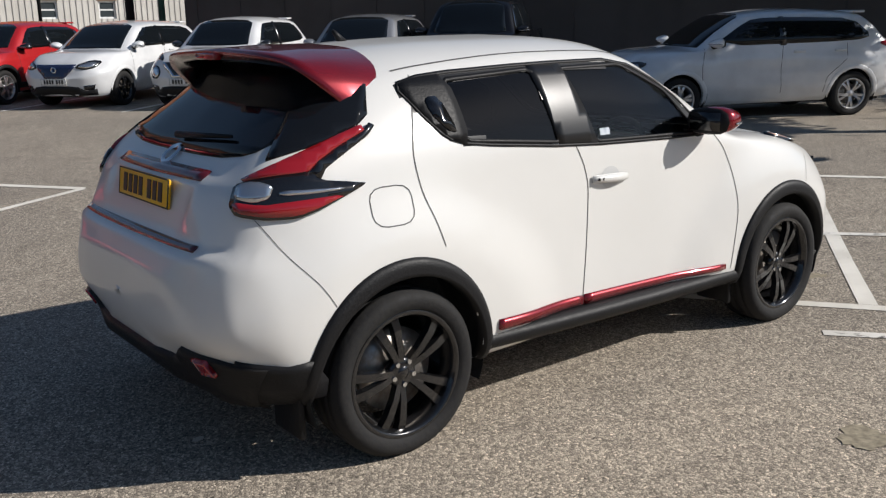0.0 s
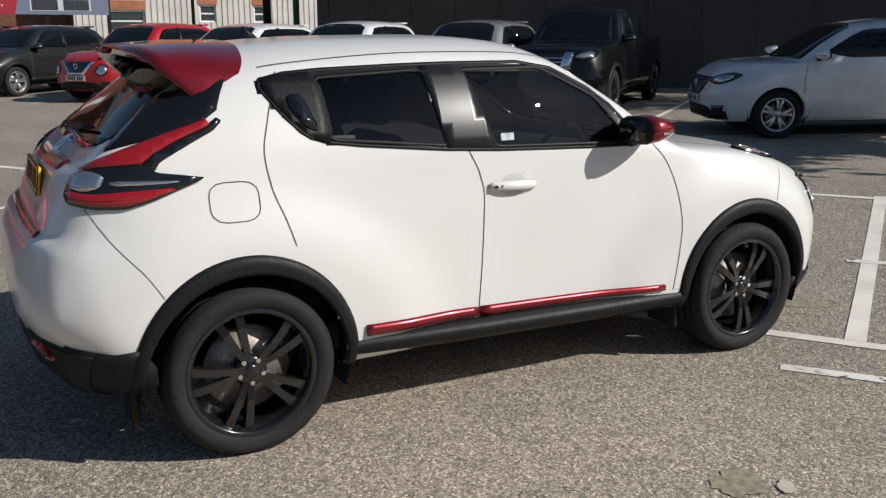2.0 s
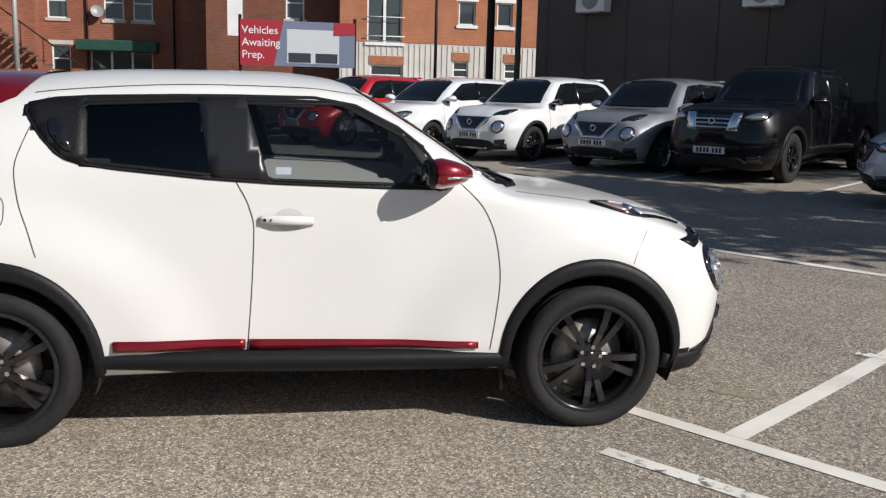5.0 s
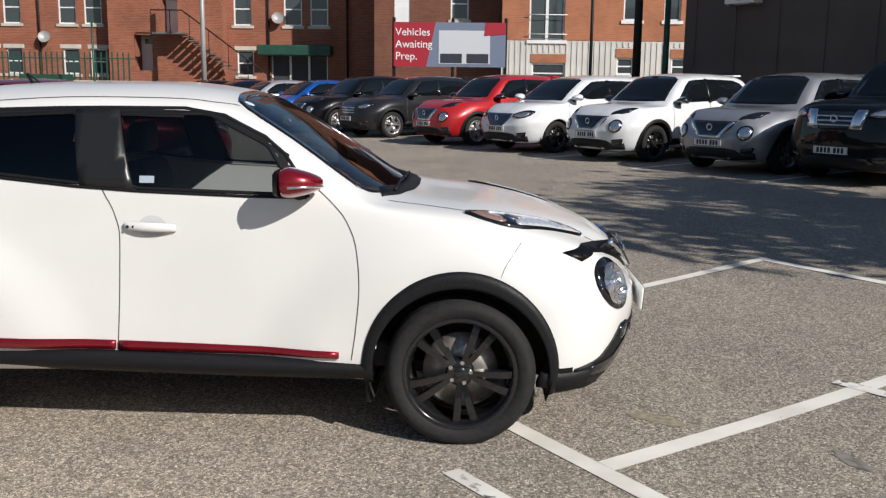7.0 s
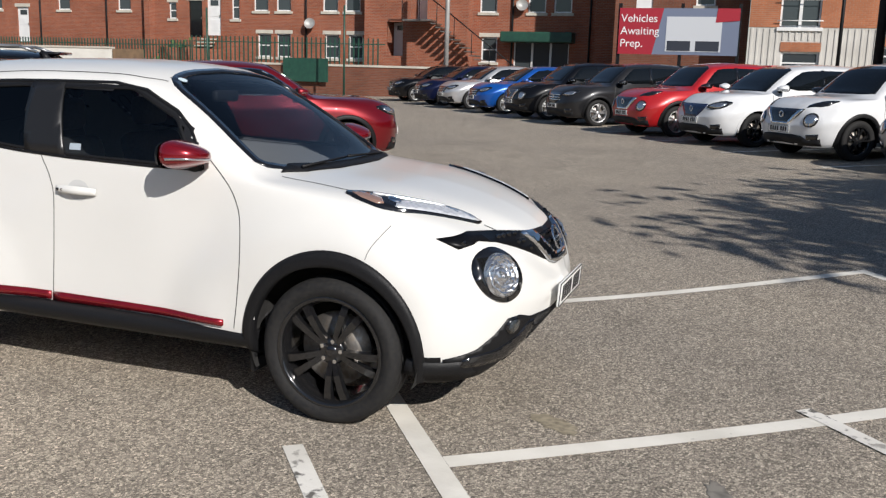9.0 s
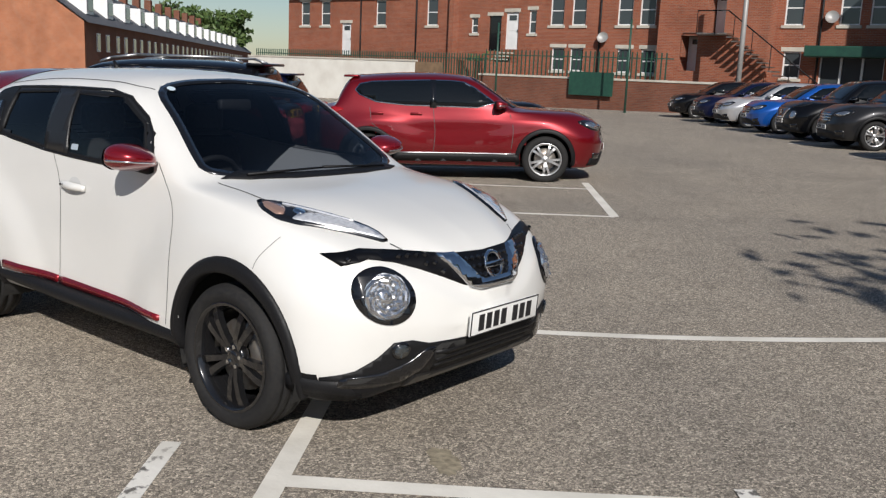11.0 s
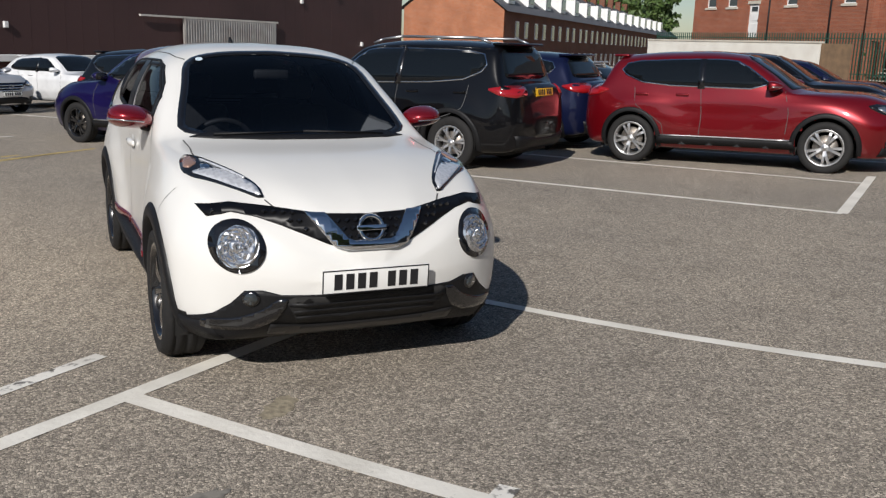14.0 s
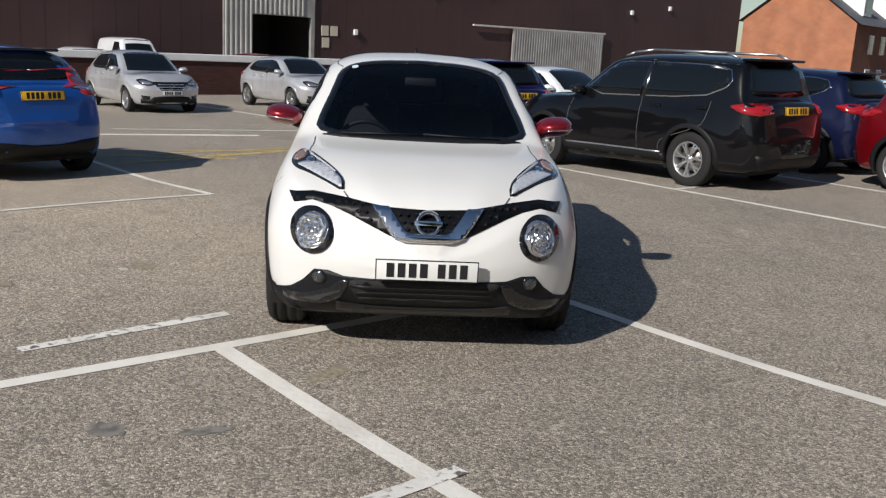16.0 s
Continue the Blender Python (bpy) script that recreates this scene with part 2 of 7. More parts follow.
# dark brown brick; by the sign its darkness stands in for shade on brick
BRICK_DARK_AND_SHADE = brick_material("dark_and_shaded_brick", (0.2, 0.075, 0.045), (0.15, 0.055, 0.035), (0.15, 0.12, 0.1))
BRICK_MAROON = brick_material("maroon_brick", (0.075, 0.03, 0.026), (0.055, 0.022, 0.02), (0.06, 0.045, 0.04))
BRICK_ORANGE = brick_material("orange_brick", (0.42, 0.16, 0.08), (0.36, 0.13, 0.065), (0.33, 0.22, 0.16))
STONE = grain(mat("pale_stone", (0.6, 0.56, 0.48), 0.85), (0.48, 0.44, 0.37), 3, big=((0.4, 0.37, 0.32), 0.7, 0.5))
UPVC = grain(mat("white_upvc", (0.78, 0.78, 0.77), 0.4), (0.7, 0.7, 0.69), 2)
PANE = mat("window_pane", (0.05, 0.06, 0.065), 0.04, coat=0.5)
SLATE = grain(mat("slate_roof", (0.07, 0.072, 0.08), 0.7), (0.11, 0.11, 0.12), 4, bump=0.3)
BROWN_METAL = grain(mat("brown_cladding", (0.055, 0.026, 0.026), 0.55), (0.042, 0.02, 0.02), 0.6, big=((0.07, 0.035, 0.034), 0.15, 0.6))
WHITE_METAL = grain(mat("pale_cladding", (0.6, 0.58, 0.54), 0.5), (0.5, 0.48, 0.44), 0.8)
GREY_METAL = grain(mat("grey_corrugated", (0.4, 0.4, 0.39), 0.5, 0.2), (0.3, 0.29, 0.28), 0.9, big=((0.25, 0.22, 0.2), 2, 0.4))
# stained shed wall; inside rooms and dock the same dark colour stands for shade
WALL_DARK_AND_SHADE = grain(mat("dark_stain_and_room_shade", (0.085, 0.07, 0.062), 0.85), (0.12, 0.10, 0.09), 0.8, big=((0.055, 0.048, 0.045), 0.2, 0.7))
GREEN_STEEL = grain(mat("green_fence_paint", (0.02, 0.075, 0.05), 0.45), (0.015, 0.055, 0.04), 5)
WHITE_RENDER = grain(mat("white_render", (0.74, 0.72, 0.66), 0.85), (0.64, 0.61, 0.55), 0.9)
TIMBER = grain(mat("weathered_timber", (0.22, 0.14, 0.08), 0.8), (0.15, 0.1, 0.06), 3)
BARK = grain(mat("tree_bark", (0.07, 0.055, 0.04), 0.9), (0.11, 0.09, 0.07), 12, bump=0.6)
LEAF = grain(mat("tree_leaf", (0.05, 0.095, 0.025), 0.55), (0.085, 0.13, 0.03), 0.9)


# ---- geometry helpers ----
def ground_z(x, y):
    r = math.hypot(x, y)
    k = min(1.0, max(0.0, (r - 1.8) / 4.0))
    k = k * k * (3 - 2 * k)
    return k * 0.021 * 48 * math.tanh((x + y) / 48)


def link(name, bm, material, parent=None, label="", smooth=True):
    me = bpy.data.meshes.new(name)
    bmesh.ops.recalc_face_normals(bm, faces=bm.faces)
    bm.to_mesh(me)
    bm.free()
    me.materials.append(material)
    if smooth:
        me.polygons.foreach_set("use_smooth", [True] * len(me.polygons))
    ob = new(name, me)
    ob.parent = parent
    if label:
        ob["label"] = label
    return ob


def part(name, bm, material, parent, label="", smooth=True):
    return link(name, bm, material, parent, label, smooth)


def again(ob, m, parent=None):
    """Another object on the same mesh, with its children."""
    made = copy_thing(ob, m)
    made.parent = parent or ob.parent
    return made


def thing(name, x, y, turn, label, category, group="", z=None):
    e = new(name)
    e.matrix_world = pose(x, y, ground_z(x, y) if z is None else z, 0, 0, turn)
    e.empty_display_size = 0.3
    return tagged(e, label, category, group)


def box(bm, x0, x1, y0, y1, z0, z1, bevel=0.0, seg=2):
    r = bmesh.ops.create_cube(bm, size=1.0)
    bmesh.ops.scale(bm, vec=(x1 - x0, y1 - y0, z1 - z0), verts=r["verts"])
    bmesh.ops.translate(bm, vec=((x0 + x1) / 2, (y0 + y1) / 2, (z0 + z1) / 2), verts=r["verts"])
    if bevel:
        edges = list({e for v in r["verts"] for e in v.link_edges})
        bmesh.ops.bevel(bm, geom=edges, offset=bevel, segments=seg, affect="EDGES", profile=0.5)
    return bm


def boxed(*a, **k):
    return box(bmesh.new(), *a, **k)


def tube(bm, p0, p1, r0, r1=None, n=10):
    p0, p1 = Vector(p0), Vector(p1)
    r1 = r0 if r1 is None else r1
    q = (p1 - p0).to_track_quat("Z", "Y")
    rings = []
    for p, r in ((p0, r0), (p1, r1)):
        rings.append([bm.verts.new(p + q @ Vector((r * math.cos(a), r * math.sin(a), 0))) for a in (math.tau * i / n for i in range(n))])
    for i in range(n):
        j = (i + 1) % n
        bm.faces.new((rings[0][i], rings[0][j], rings[1][j], rings[1][i]))
    bm.faces.new(rings[0][::-1])
    bm.faces.new(rings[1])
    return bm


def lathe(bm, profile, n=48, axis="y", closed=False):
    """Turn (radius, height) pairs round the y axis."""
    rings = []
    for r, h in profile:
        rings.append([bm.verts.new((r * math.cos(a), h, r * math.sin(a))) for a in (math.tau * i / n for i in range(n))])
    pairs = list(zip(rings, rings[1:])) + ([(rings[-1], rings[0])] if closed else [])
    for a, b in pairs:
        for i in range(n):
            j = (i + 1) % n
            bm.faces.new((a[i], a[j], b[j], b[i]))
    return bm


def pchip(points):
    xs, ys = (np.array(v, float) for v in zip(*points))
    h = np.diff(xs)
    d = np.diff(ys) / h
    m = np.zeros(len(xs))
    m[0], m[-1] = d[0], d[-1]
    for i in range(1, len(xs) - 1):
        if d[i - 1] * d[i] > 0:
            w1, w2 = 2 * h[i] + h[i - 1], h[i] + 2 * h[i - 1]
            m[i] = (w1 + w2) / (w1 / d[i - 1] + w2 / d[i])

    def f(x):
        x = np.clip(np.asarray(x, float), xs[0], xs[-1])
        i = np.clip(np.searchsorted(xs, x) - 1, 0, len(h) - 1)
        t = (x - xs[i]) / h[i]
        return (2 * t**3 - 3 * t**2 + 1) * ys[i] + (t**3 - 2 * t**2 + t) * h[i] * m[i] + (-2 * t**3 + 3 * t**2) * ys[i + 1] + (t**3 - t**2) * h[i] * m[i + 1]

    return f


def rounded(pts, times=2, cut=0.2):
    """Chaikin's corner cutting on a closed outline."""
    for _ in range(times):
        out = []
        for (ax, ay), (bx, by) in zip(pts, pts[1:] + pts[:1]):
            out += [(ax * (1 - cut) + bx * cut, ay * (1 - cut) + by * cut), (ax * cut + bx * (1 - cut), ay * cut + by * (1 - cut))]
        pts = out
    return pts


def dense(pts, step, closed=True):
    out = []
    ends = pts[1:] + pts[:1] if closed else pts[1:]
    for (ax, ay), (bx, by) in zip(pts, ends):
        n = max(1, int(math.hypot(bx - ax, by - ay) / step))
        out += [(ax + (bx - ax) * i / n, ay + (by - ay) * i / n) for i in range(n)]
    if not closed:
        out.append(pts[-1])
    return out


def inside(p, poly):
    x, y = p
    hit = False
    j = len(poly) - 1
    for i in range(len(poly)):
        (ax, ay), (bx, by) = poly[i], poly[j]
        if (ay > y) != (by > y) and x < (bx - ax) * (y - ay) / (by - ay) + ax:
            hit = not hit
        j = i
    return hit


def ring(pts, width):
    """The outline shrunk inwards by about width."""
    n = len(pts)
    area = sum(pts[i][0] * pts[(i + 1) % n][1] - pts[(i + 1) % n][0] * pts[i][1] for i in range(n))
    s = 1 if area > 0 else -1
    out = []
    for i in range(n):
        ax, ay = pts[i - 1]
        bx, by = pts[(i + 1) % n]
        dx, dy = bx - ax, by - ay
        k = math.hypot(dx, dy) or 1
        out.append((pts[i][0] - s * dy / k * width, pts[i][1] + s * dx / k * width))
    return out


def shell(tree, axis, side, a, b):
    """The point of a surface seen along an axis: y from the side, x from the front or rear, q from the rear quarter, z from above."""
    if axis == "y":
        o, d = Vector((a, 3 * side, b)), Vector((0, -side, 0))
    elif axis == "x":
        o, d = Vector((5 * side, a, b)), Vector((-side, 0, 0))
    elif axis == "q":
        k = math.sqrt(0.5)
        o, d = Vector((k * a - 4 * k, side * (k * a + 4 * k), b)), Vector((k, -side * k, 0))
    else:
        o, d = Vector((a, b, 4)), Vector((0, 0, -1))
    hit, n, _, _ = tree.ray_cast(o, d)
    if hit is None:
        hit, n, _, _ = tree.find_nearest(o + d * (3 * side * side - 0.5 if axis == "y" else 3.2))
    if n.dot(d) > 0:
        n = -n
    return hit, n


def patch(tree, outline, axis, side, off=0.004, step=0.05, inner=None, skirt=0.006):
    """A panel laid on a body: its outline, filled (or the band between it and inner), follows the surface off metres proud, with turned-in edges."""
    bm = bmesh.new()

    def flat(pts):
        return [bm.verts.new((x, y, 0)) for x, y in pts]

    if inner is None:
        bm.faces.new(flat(outline))
        xs, ys = [p[0] for p in outline], [p[1] for p in outline]
        for k, (lo, hi) in enumerate(((min(xs), max(xs)), (min(ys), max(ys)))):
            n = int((hi - lo) / step)
            for i in range(1, n + 1):
                co = [0, 0, 0]
                no = [0, 0, 0]
                co[k], no[k] = lo + (hi - lo) * i / (n + 1), 1
                bmesh.ops.bisect_plane(bm, geom=bm.verts[:] + bm.edges[:] + bm.faces[:], plane_co=co, plane_no=no)
        bmesh.ops.triangulate(bm, faces=[f for f in bm.faces if len(f.verts) > 4])
    else:
        a, b = flat(outline), flat(inner)
        for i in range(len(a)):
            j = (i + 1) % len(a)
            bm.faces.new((a[i], a[j], b[j], b[i]))
    normals = {}
    for v in bm.verts:
        p, n = shell(tree, axis, side, v.co.x, v.co.y)
        v.co = p + n * off
        normals[v] = n.copy()
    if skirt:
        edges = [e for e in bm.edges if len(e.link_faces) == 1]
        r = bmesh.ops.extrude_edge_only(bm, edges=edges)
        fresh = [g for g in r["geom"] if isinstance(g, bmesh.types.BMVert)]
        for v in fresh:
            for e in v.link_edges:
                o = e.other_vert(v)
                if o in normals:
                    v.co = o.co - normals[o] * (off + skirt)
                    break
    return bm


def ribbon(tree, line, axis, side, width=0.006, off=0.0015, step=0.03):
    """A narrow strip that follows a line on a body."""
    pts = dense(line, step, closed=False)
    left, right = [], []
    for i, p in enumerate(pts):
        a, b = pts[max(0, i - 1)], pts[min(len(pts) - 1, i + 1)]
        dx, dy = b[0] - a[0], b[1] - a[1]
        k = math.hypot(dx, dy) or 1
        left.append((p[0] - dy / k * width / 2, p[1] + dx / k * width / 2))
        right.append((p[0] + dy / k * width / 2, p[1] - dx / k * width / 2))
    bm = bmesh.new()
    rows = []
    for side_pts in (left, right):
        row = []
        for x, y in side_pts:
            p, n = shell(tree, axis, side, x, y)
            row.append(bm.verts.new(p + n * off))
        rows.append(row)
    for i in range(len(pts) - 1):
        bm.faces.new((rows[0][i], rows[0][i + 1], rows[1][i + 1], rows[1][i]))
    return bm


def smooth_line(pts, n=24):
    t = np.linspace(0, len(pts) - 1, n)
    k = list(range(len(pts)))
    fx, fy = pchip(list(zip(k, [p[0] for p in pts]))), pchip(list(zip(k, [p[1] for p in pts])))
    return list(zip(fx(t).tolist(), fy(t).tolist()))


def circle(cx, cy, r, n=40, ry=None, a0=0.0, a1=360.0):
    return [(cx + r * math.cos(a), cy + (ry or r) * math.sin(a)) for a in np.radians(np.linspace(a0, a1, n, endpoint=a1 - a0 < 360))]


# ---- vehicles ----
def loft(c, n_u=110, per=9):
    """Rings of a car body from its curves; returns points (stations, round, 3)."""
    x0, x1 = c["ends"]
    u = np.linspace(0, 1, n_u)
    u = u - 0.115 * np.sin(2 * math.pi * u) / 1.0
    xs = x0 + (x1 - x0) * (u - u[0]) / (u[-1] - u[0])
    f = {k: pchip(v)(xs) for k, v in c.items() if k != "ends"}
    keys_y = np.stack([0 * xs, f["yb"] * 0.9, f["yb"], f["ym"], f["ys"], f["ye"], f["ye"] * 0.55, 0 * xs], 1)
    keys_z = np.stack([f["zb"], f["zb"], f["zb"] + 0.05, f["zm"], f["zs"], f["ze"], f["zt"] - (f["zt"] - f["ze"]) * 0.16, f["zt"]], 1)
    k = list(range(8))
    t = np.linspace(0, 7, 7 * per + 1)
    rings = []
    for i in range(n_u):
        y, z = pchip(list(zip(k, keys_y[i])))(t), pchip(list(zip(k, keys_z[i])))(t)
        half = np.stack([np.full_like(y, xs[i]), y, z], 1)
        other = half[-2:0:-1] * (1, -1, 1)
        rings.append(np.concatenate([half, other]))
    first_ring, last_ring = rings[0], rings[-1]
    # rounded end caps
    for k, (q, dx) in enumerate(((0.93, 0.006), (0.8, 0.010), (0.6, 0.013), (0.35, 0.015), (0.12, 0.0158), (0.01, 0.016))):
        for end, sgn in ((0, -1), (-1, 1)):
            base = first_ring if end == 0 else last_ring
            mid = base.mean(0)
            r = mid + (base - mid) * (1, q, q)
            r[:, 0] = base[:, 0] + sgn * dx
            if end == 0:
                rings.insert(0, r)
            else:
                rings.append(r)
    return np.array(rings)


def ease(v):
    v = np.clip(v, 0, 1)
    return v * v * (3 - 2 * v)


def sculpt(rings, hubs, r, amp, belt, reach=0.72, soft=0.26, crease=0.0):
    """Swells the flanks round the wheels, and raises a crease along the doors."""
    x, y, z = rings[..., 0], rings[..., 1], rings[..., 2]
    side = ease((np.abs(y) - 0.45) / 0.25)
    fade = (1 - ease((z - belt + 0.10) / 0.14)) * ease((z - 0.2) / 0.2)
    dy = 0 * x
    for hub, way in zip(hubs, (1, -1)):
        dx = (x - hub) * np.where((x - hub) * way > 0, 0.78, 1.0)
        dy = np.maximum(dy, amp * ease((reach - np.hypot(dx, (z - r) * 0.98)) / soft))
    if crease:
        between = ease((x - hubs[0] + 0.3) / 0.5) * ease((hubs[1] + 0.3 - x) / 0.5)
        dy = dy + crease * between * (ease(1 - np.abs(z - belt + 0.19) / 0.09) + 0.8 * ease(1 - np.abs(z - 0.47) / 0.10))
    out = rings.copy()
    out[..., 1] = y + np.sign(y) * dy * side * fade
    return out


def body_faces(rings):
    n, m, _ = rings.shape
    faces = [(i * m + j, i * m + (j + 1) % m, (i + 1) * m + (j + 1) % m, (i + 1) * m + j) for i in range(n - 1) for j in range(m)]
    faces.append(tuple(range(m)))
    faces.append(tuple((n - 1) * m + j for j in reversed(range(m))))
    return faces


def split_body(rings, sort, names, material, parent, others=None):
    """Cut a lofted body into parts by the name that sort() gives each face's middle; None leaves an opening."""
    verts = rings.reshape(-1, 3)
    faces = body_faces(rings)
    whole = bpy.data.meshes.new("whole")
    whole.from_pydata(verts.tolist(), [], faces)
    whole.update()
    normals = np.zeros(len(verts) * 3, np.float32)
    whole.vertex_normals.foreach_get("vector", normals)
    normals = normals.reshape(-1, 3)
    tree = BVHTree.FromPolygons(verts.tolist(), faces)
    groups = {}
    for f in faces:
        c = verts[list(f)].mean(0)
        groups.setdefault(sort(c) if len(f) == 4 else "body", []).append(f)
    bpy.data.meshes.remove(whole)
    for name, fs in groups.items():
        if name is None:
            continue
        used = sorted({i for f in fs for i in f})
        at = {i: k for k, i in enumerate(used)}
        me = bpy.data.meshes.new(names.get(name, name))
        me.from_pydata(verts[used].tolist(), [], [tuple(at[i] for i in f) for f in fs])
        me.polygons.foreach_set("use_smooth", [True] * len(me.polygons))
        me.update()
        me.normals_split_custom_set_from_vertices(normals[used].tolist())
        me.materials.append((others or {}).get(name, material))
        ob = new(names.get(name, name), me)
        ob.parent = parent
    return tree


def wheel_meshes(r, rim_r, width, rim_mat, style, parent, turn=0.0):
    """A wheel about the y axis, its face towards -y: rim with spokes, and under it tyre, brake disc and hub cap."""
    w = width / 2
    bm = bmesh.new()
    lathe(bm, [(rim_r, -w * 0.92), (rim_r - 0.012, -w * 0.96), (rim_r - 0.02, -w * 0.86), (rim_r - 0.035, -w * 0.5), (rim_r - 0.04, w * 0.9)], 56)
    n = style["n"]
    spokes = []
    for i in range(n):
        a = math.tau * i / n + turn
        for da0, da1, wd in style["bars"]:
            sp = bmesh.new() if style.get("apart") else bm
            pts = []
            for q, rr in ((0, 0.045), (1, 0.11), (2, rim_r * 0.72), (3, rim_r - 0.012)):
                k = q / 3
                ang = a + da0 + (da1 - da0) * k
                face = -w * (0.66 + 0.14 * math.sin(k * math.pi)) - 0.004 * k
                half = wd * (0.75 + 0.4 * k)
                cx, cz = math.cos(ang), math.sin(ang)
                tx, tz = -cz, cx
                row = []
                for s, dep in ((-1.0, 0.03), (-0.84, 0.0), (0.84, 0.0), (1.0, 0.03)):
                    row.append(sp.verts.new((rr * cx + tx * half * s, face + dep, rr * cz + tz * half * s)))
                pts.append(row)
            for ra, rb in zip(pts, pts[1:]):
                for k in range(3):
                    sp.faces.new((ra[k], ra[k + 1], rb[k + 1], rb[k]))
            if sp is not bm:
                spokes.append(sp)
    lathe(bm, [(0.0005, -w * 0.66), (0.05, -w * 0.66), (0.062, -w * 0.58), (0.064, -w * 0.3)], 24)
    rim = part("wheel", bm, rim_mat, parent)
    for sp in spokes:
        part("spoke", sp, rim_mat, rim, smooth=False)
    bm = bmesh.new()
    s = r - rim_r
    lathe(bm, [(rim_r - 0.004, -w * 0.86), (rim_r + s * 0.12, -w * 0.98), (rim_r + s * 0.45, -w * 1.04), (rim_r + s * 0.72, -w * 0.99), (r - 0.014, -w * 0.87), (r - 0.003, -w * 0.74), (r, -w * 0.55), (r - 0.007, -w * 0.53), (r - 0.007, -w * 0.47), (r, -w * 0.45), (r, -w * 0.08), (r - 0.007, -w * 0.06), (r - 0.007, w * 0.06), (r, w * 0.08),
               (r, w * 0.45), (r - 0.007, w * 0.47), (r - 0.007, w * 0.53), (r, w * 0.55), (r - 0.003, w * 0.74), (r - 0.014, w * 0.87), (rim_r + s * 0.45, w * 1.04), (rim_r, w * 0.9)], 64)
    part("tyre", bm, RUBBER, rim)
    bm = bmesh.new()
    lathe(bm, [(0.05, -0.012), (rim_r * 0.66, -0.012), (rim_r * 0.66, 0.012), (0.05, 0.012)], 40)
    part("brake_disc", bm, STEEL, rim)
    bm = bmesh.new()
    lathe(bm, [(0.0005, -w * 0.70), (0.024, -w * 0.70), (0.028, -w * 0.64)], 20)
    part("hub_cap", bm, rim_mat, rim)
    for i in range(5 if style.get("nuts") else 0):
        nut = bmesh.new()
        a = math.tau * i / 5 + 0.3
        tube(nut, (0.047 * math.cos(a), -w * 0.58, 0.047 * math.sin(a)), (0.047 * math.cos(a), -w * 0.72, 0.047 * math.sin(a)), 0.011, 0.010, 6)
        part("wheel_nut", nut, CHROME, rim, smooth=False)
    return rim


TWIN = {"n": 5, "apart": True, "nuts": True, "bars": ((-0.17, -0.18, 0.018), (0.17, 0.18, 0.018))}
FIVE = {"n": 5, "apart": True, "bars": ((-0.12, -0.2, 0.02), (0.12, 0.2, 0.02))}
MULTI = {"n": 7, "apart": True, "bars": ((0.0, -0.14, 0.017), (0.0, 0.14, 0.013))}


WHEEL_STOCK = {}


def put_wheels(car, wb, track, r, rim_r, width, rim_mat, style):
    key = (r, rim_r, rim_mat.name, style["n"])
    first = WHEEL_STOCK.get(key)
    for k, (x, side) in enumerate(((wb / 2, -1), (-wb / 2, -1), (wb / 2, 1), (-wb / 2, 1))):
        m = pose(x, side * track, r - 0.008, 0, 23 * k + 11, 0) if side < 0 else pose(x, side * track, r - 0.008, 0, 0, 180) @ pose(0, 0, 0, 0, 31 * k, 0)
        if first is None:
            first = wheel_meshes(r, rim_r, width, rim_mat, style, car)
            first.matrix_basis = m
            WHEEL_STOCK[key] = first
        else:
            again(first, m, car)


def arch_liners(car, wb, r, y_in, y_out):
    for x in (wb / 2, -wb / 2):
        for s in (-1, 1):
            bm = bmesh.new()
            lathe(bm, [(0.01, y_in * s), (r, y_in * s), (r, y_out * s)], 40)
            bmesh.ops.translate(bm, vec=(x, 0, r - 0.05), verts=bm.verts)
            bmesh.ops.bisect_plane(bm, geom=bm.verts[:] + bm.edges[:] + bm.faces[:], plane_co=(0, 0, 0.2), plane_no=(0, 0, -1), clear_outer=True)
            part("wheel_arch_liner", bm, LINER, car)


def band(cx, cz, r0, r1, a0, a1, n=40):
    """Outer and inner arcs about a wheel, as one outline."""
    return circle(cx, cz, r1, n, None, a0, a1), circle(cx, cz, r0, n, None, a0, a1)


def strip_bm(tree, outer, inner, axis, side, off, skirt=0.03):
    """A band between two open arcs laid on a body, swollen in the middle."""
    bm = bmesh.new()
    rows = []
    m = 5
    for k in range(m + 1):
        q = k / m
        row = []
        for (ax, az), (bx, bz) in zip(outer, inner):
            p, n = shell(tree, axis, side, ax + (bx - ax) * q, az + (bz - az) * q)
            row.append(bm.verts.new(p + n * (off * min(1, 0.25 + 2.6 * q))))
        rows.append(row)
    last = [bm.verts.new(v.co + Vector((0, -side * 0.06, 0))) for v in rows[-1]]
    rows.append(last)
    first = [bm.verts.new(v.co + Vector((0, -side * 0.02, 0))) for v in rows[0]]
    rows.insert(0, first)
    for a, b in zip(rows, rows[1:]):
        for i in range(len(a) - 1):
            bm.faces.new((a[i], a[i + 1], b[i + 1], b[i]))
    return bm


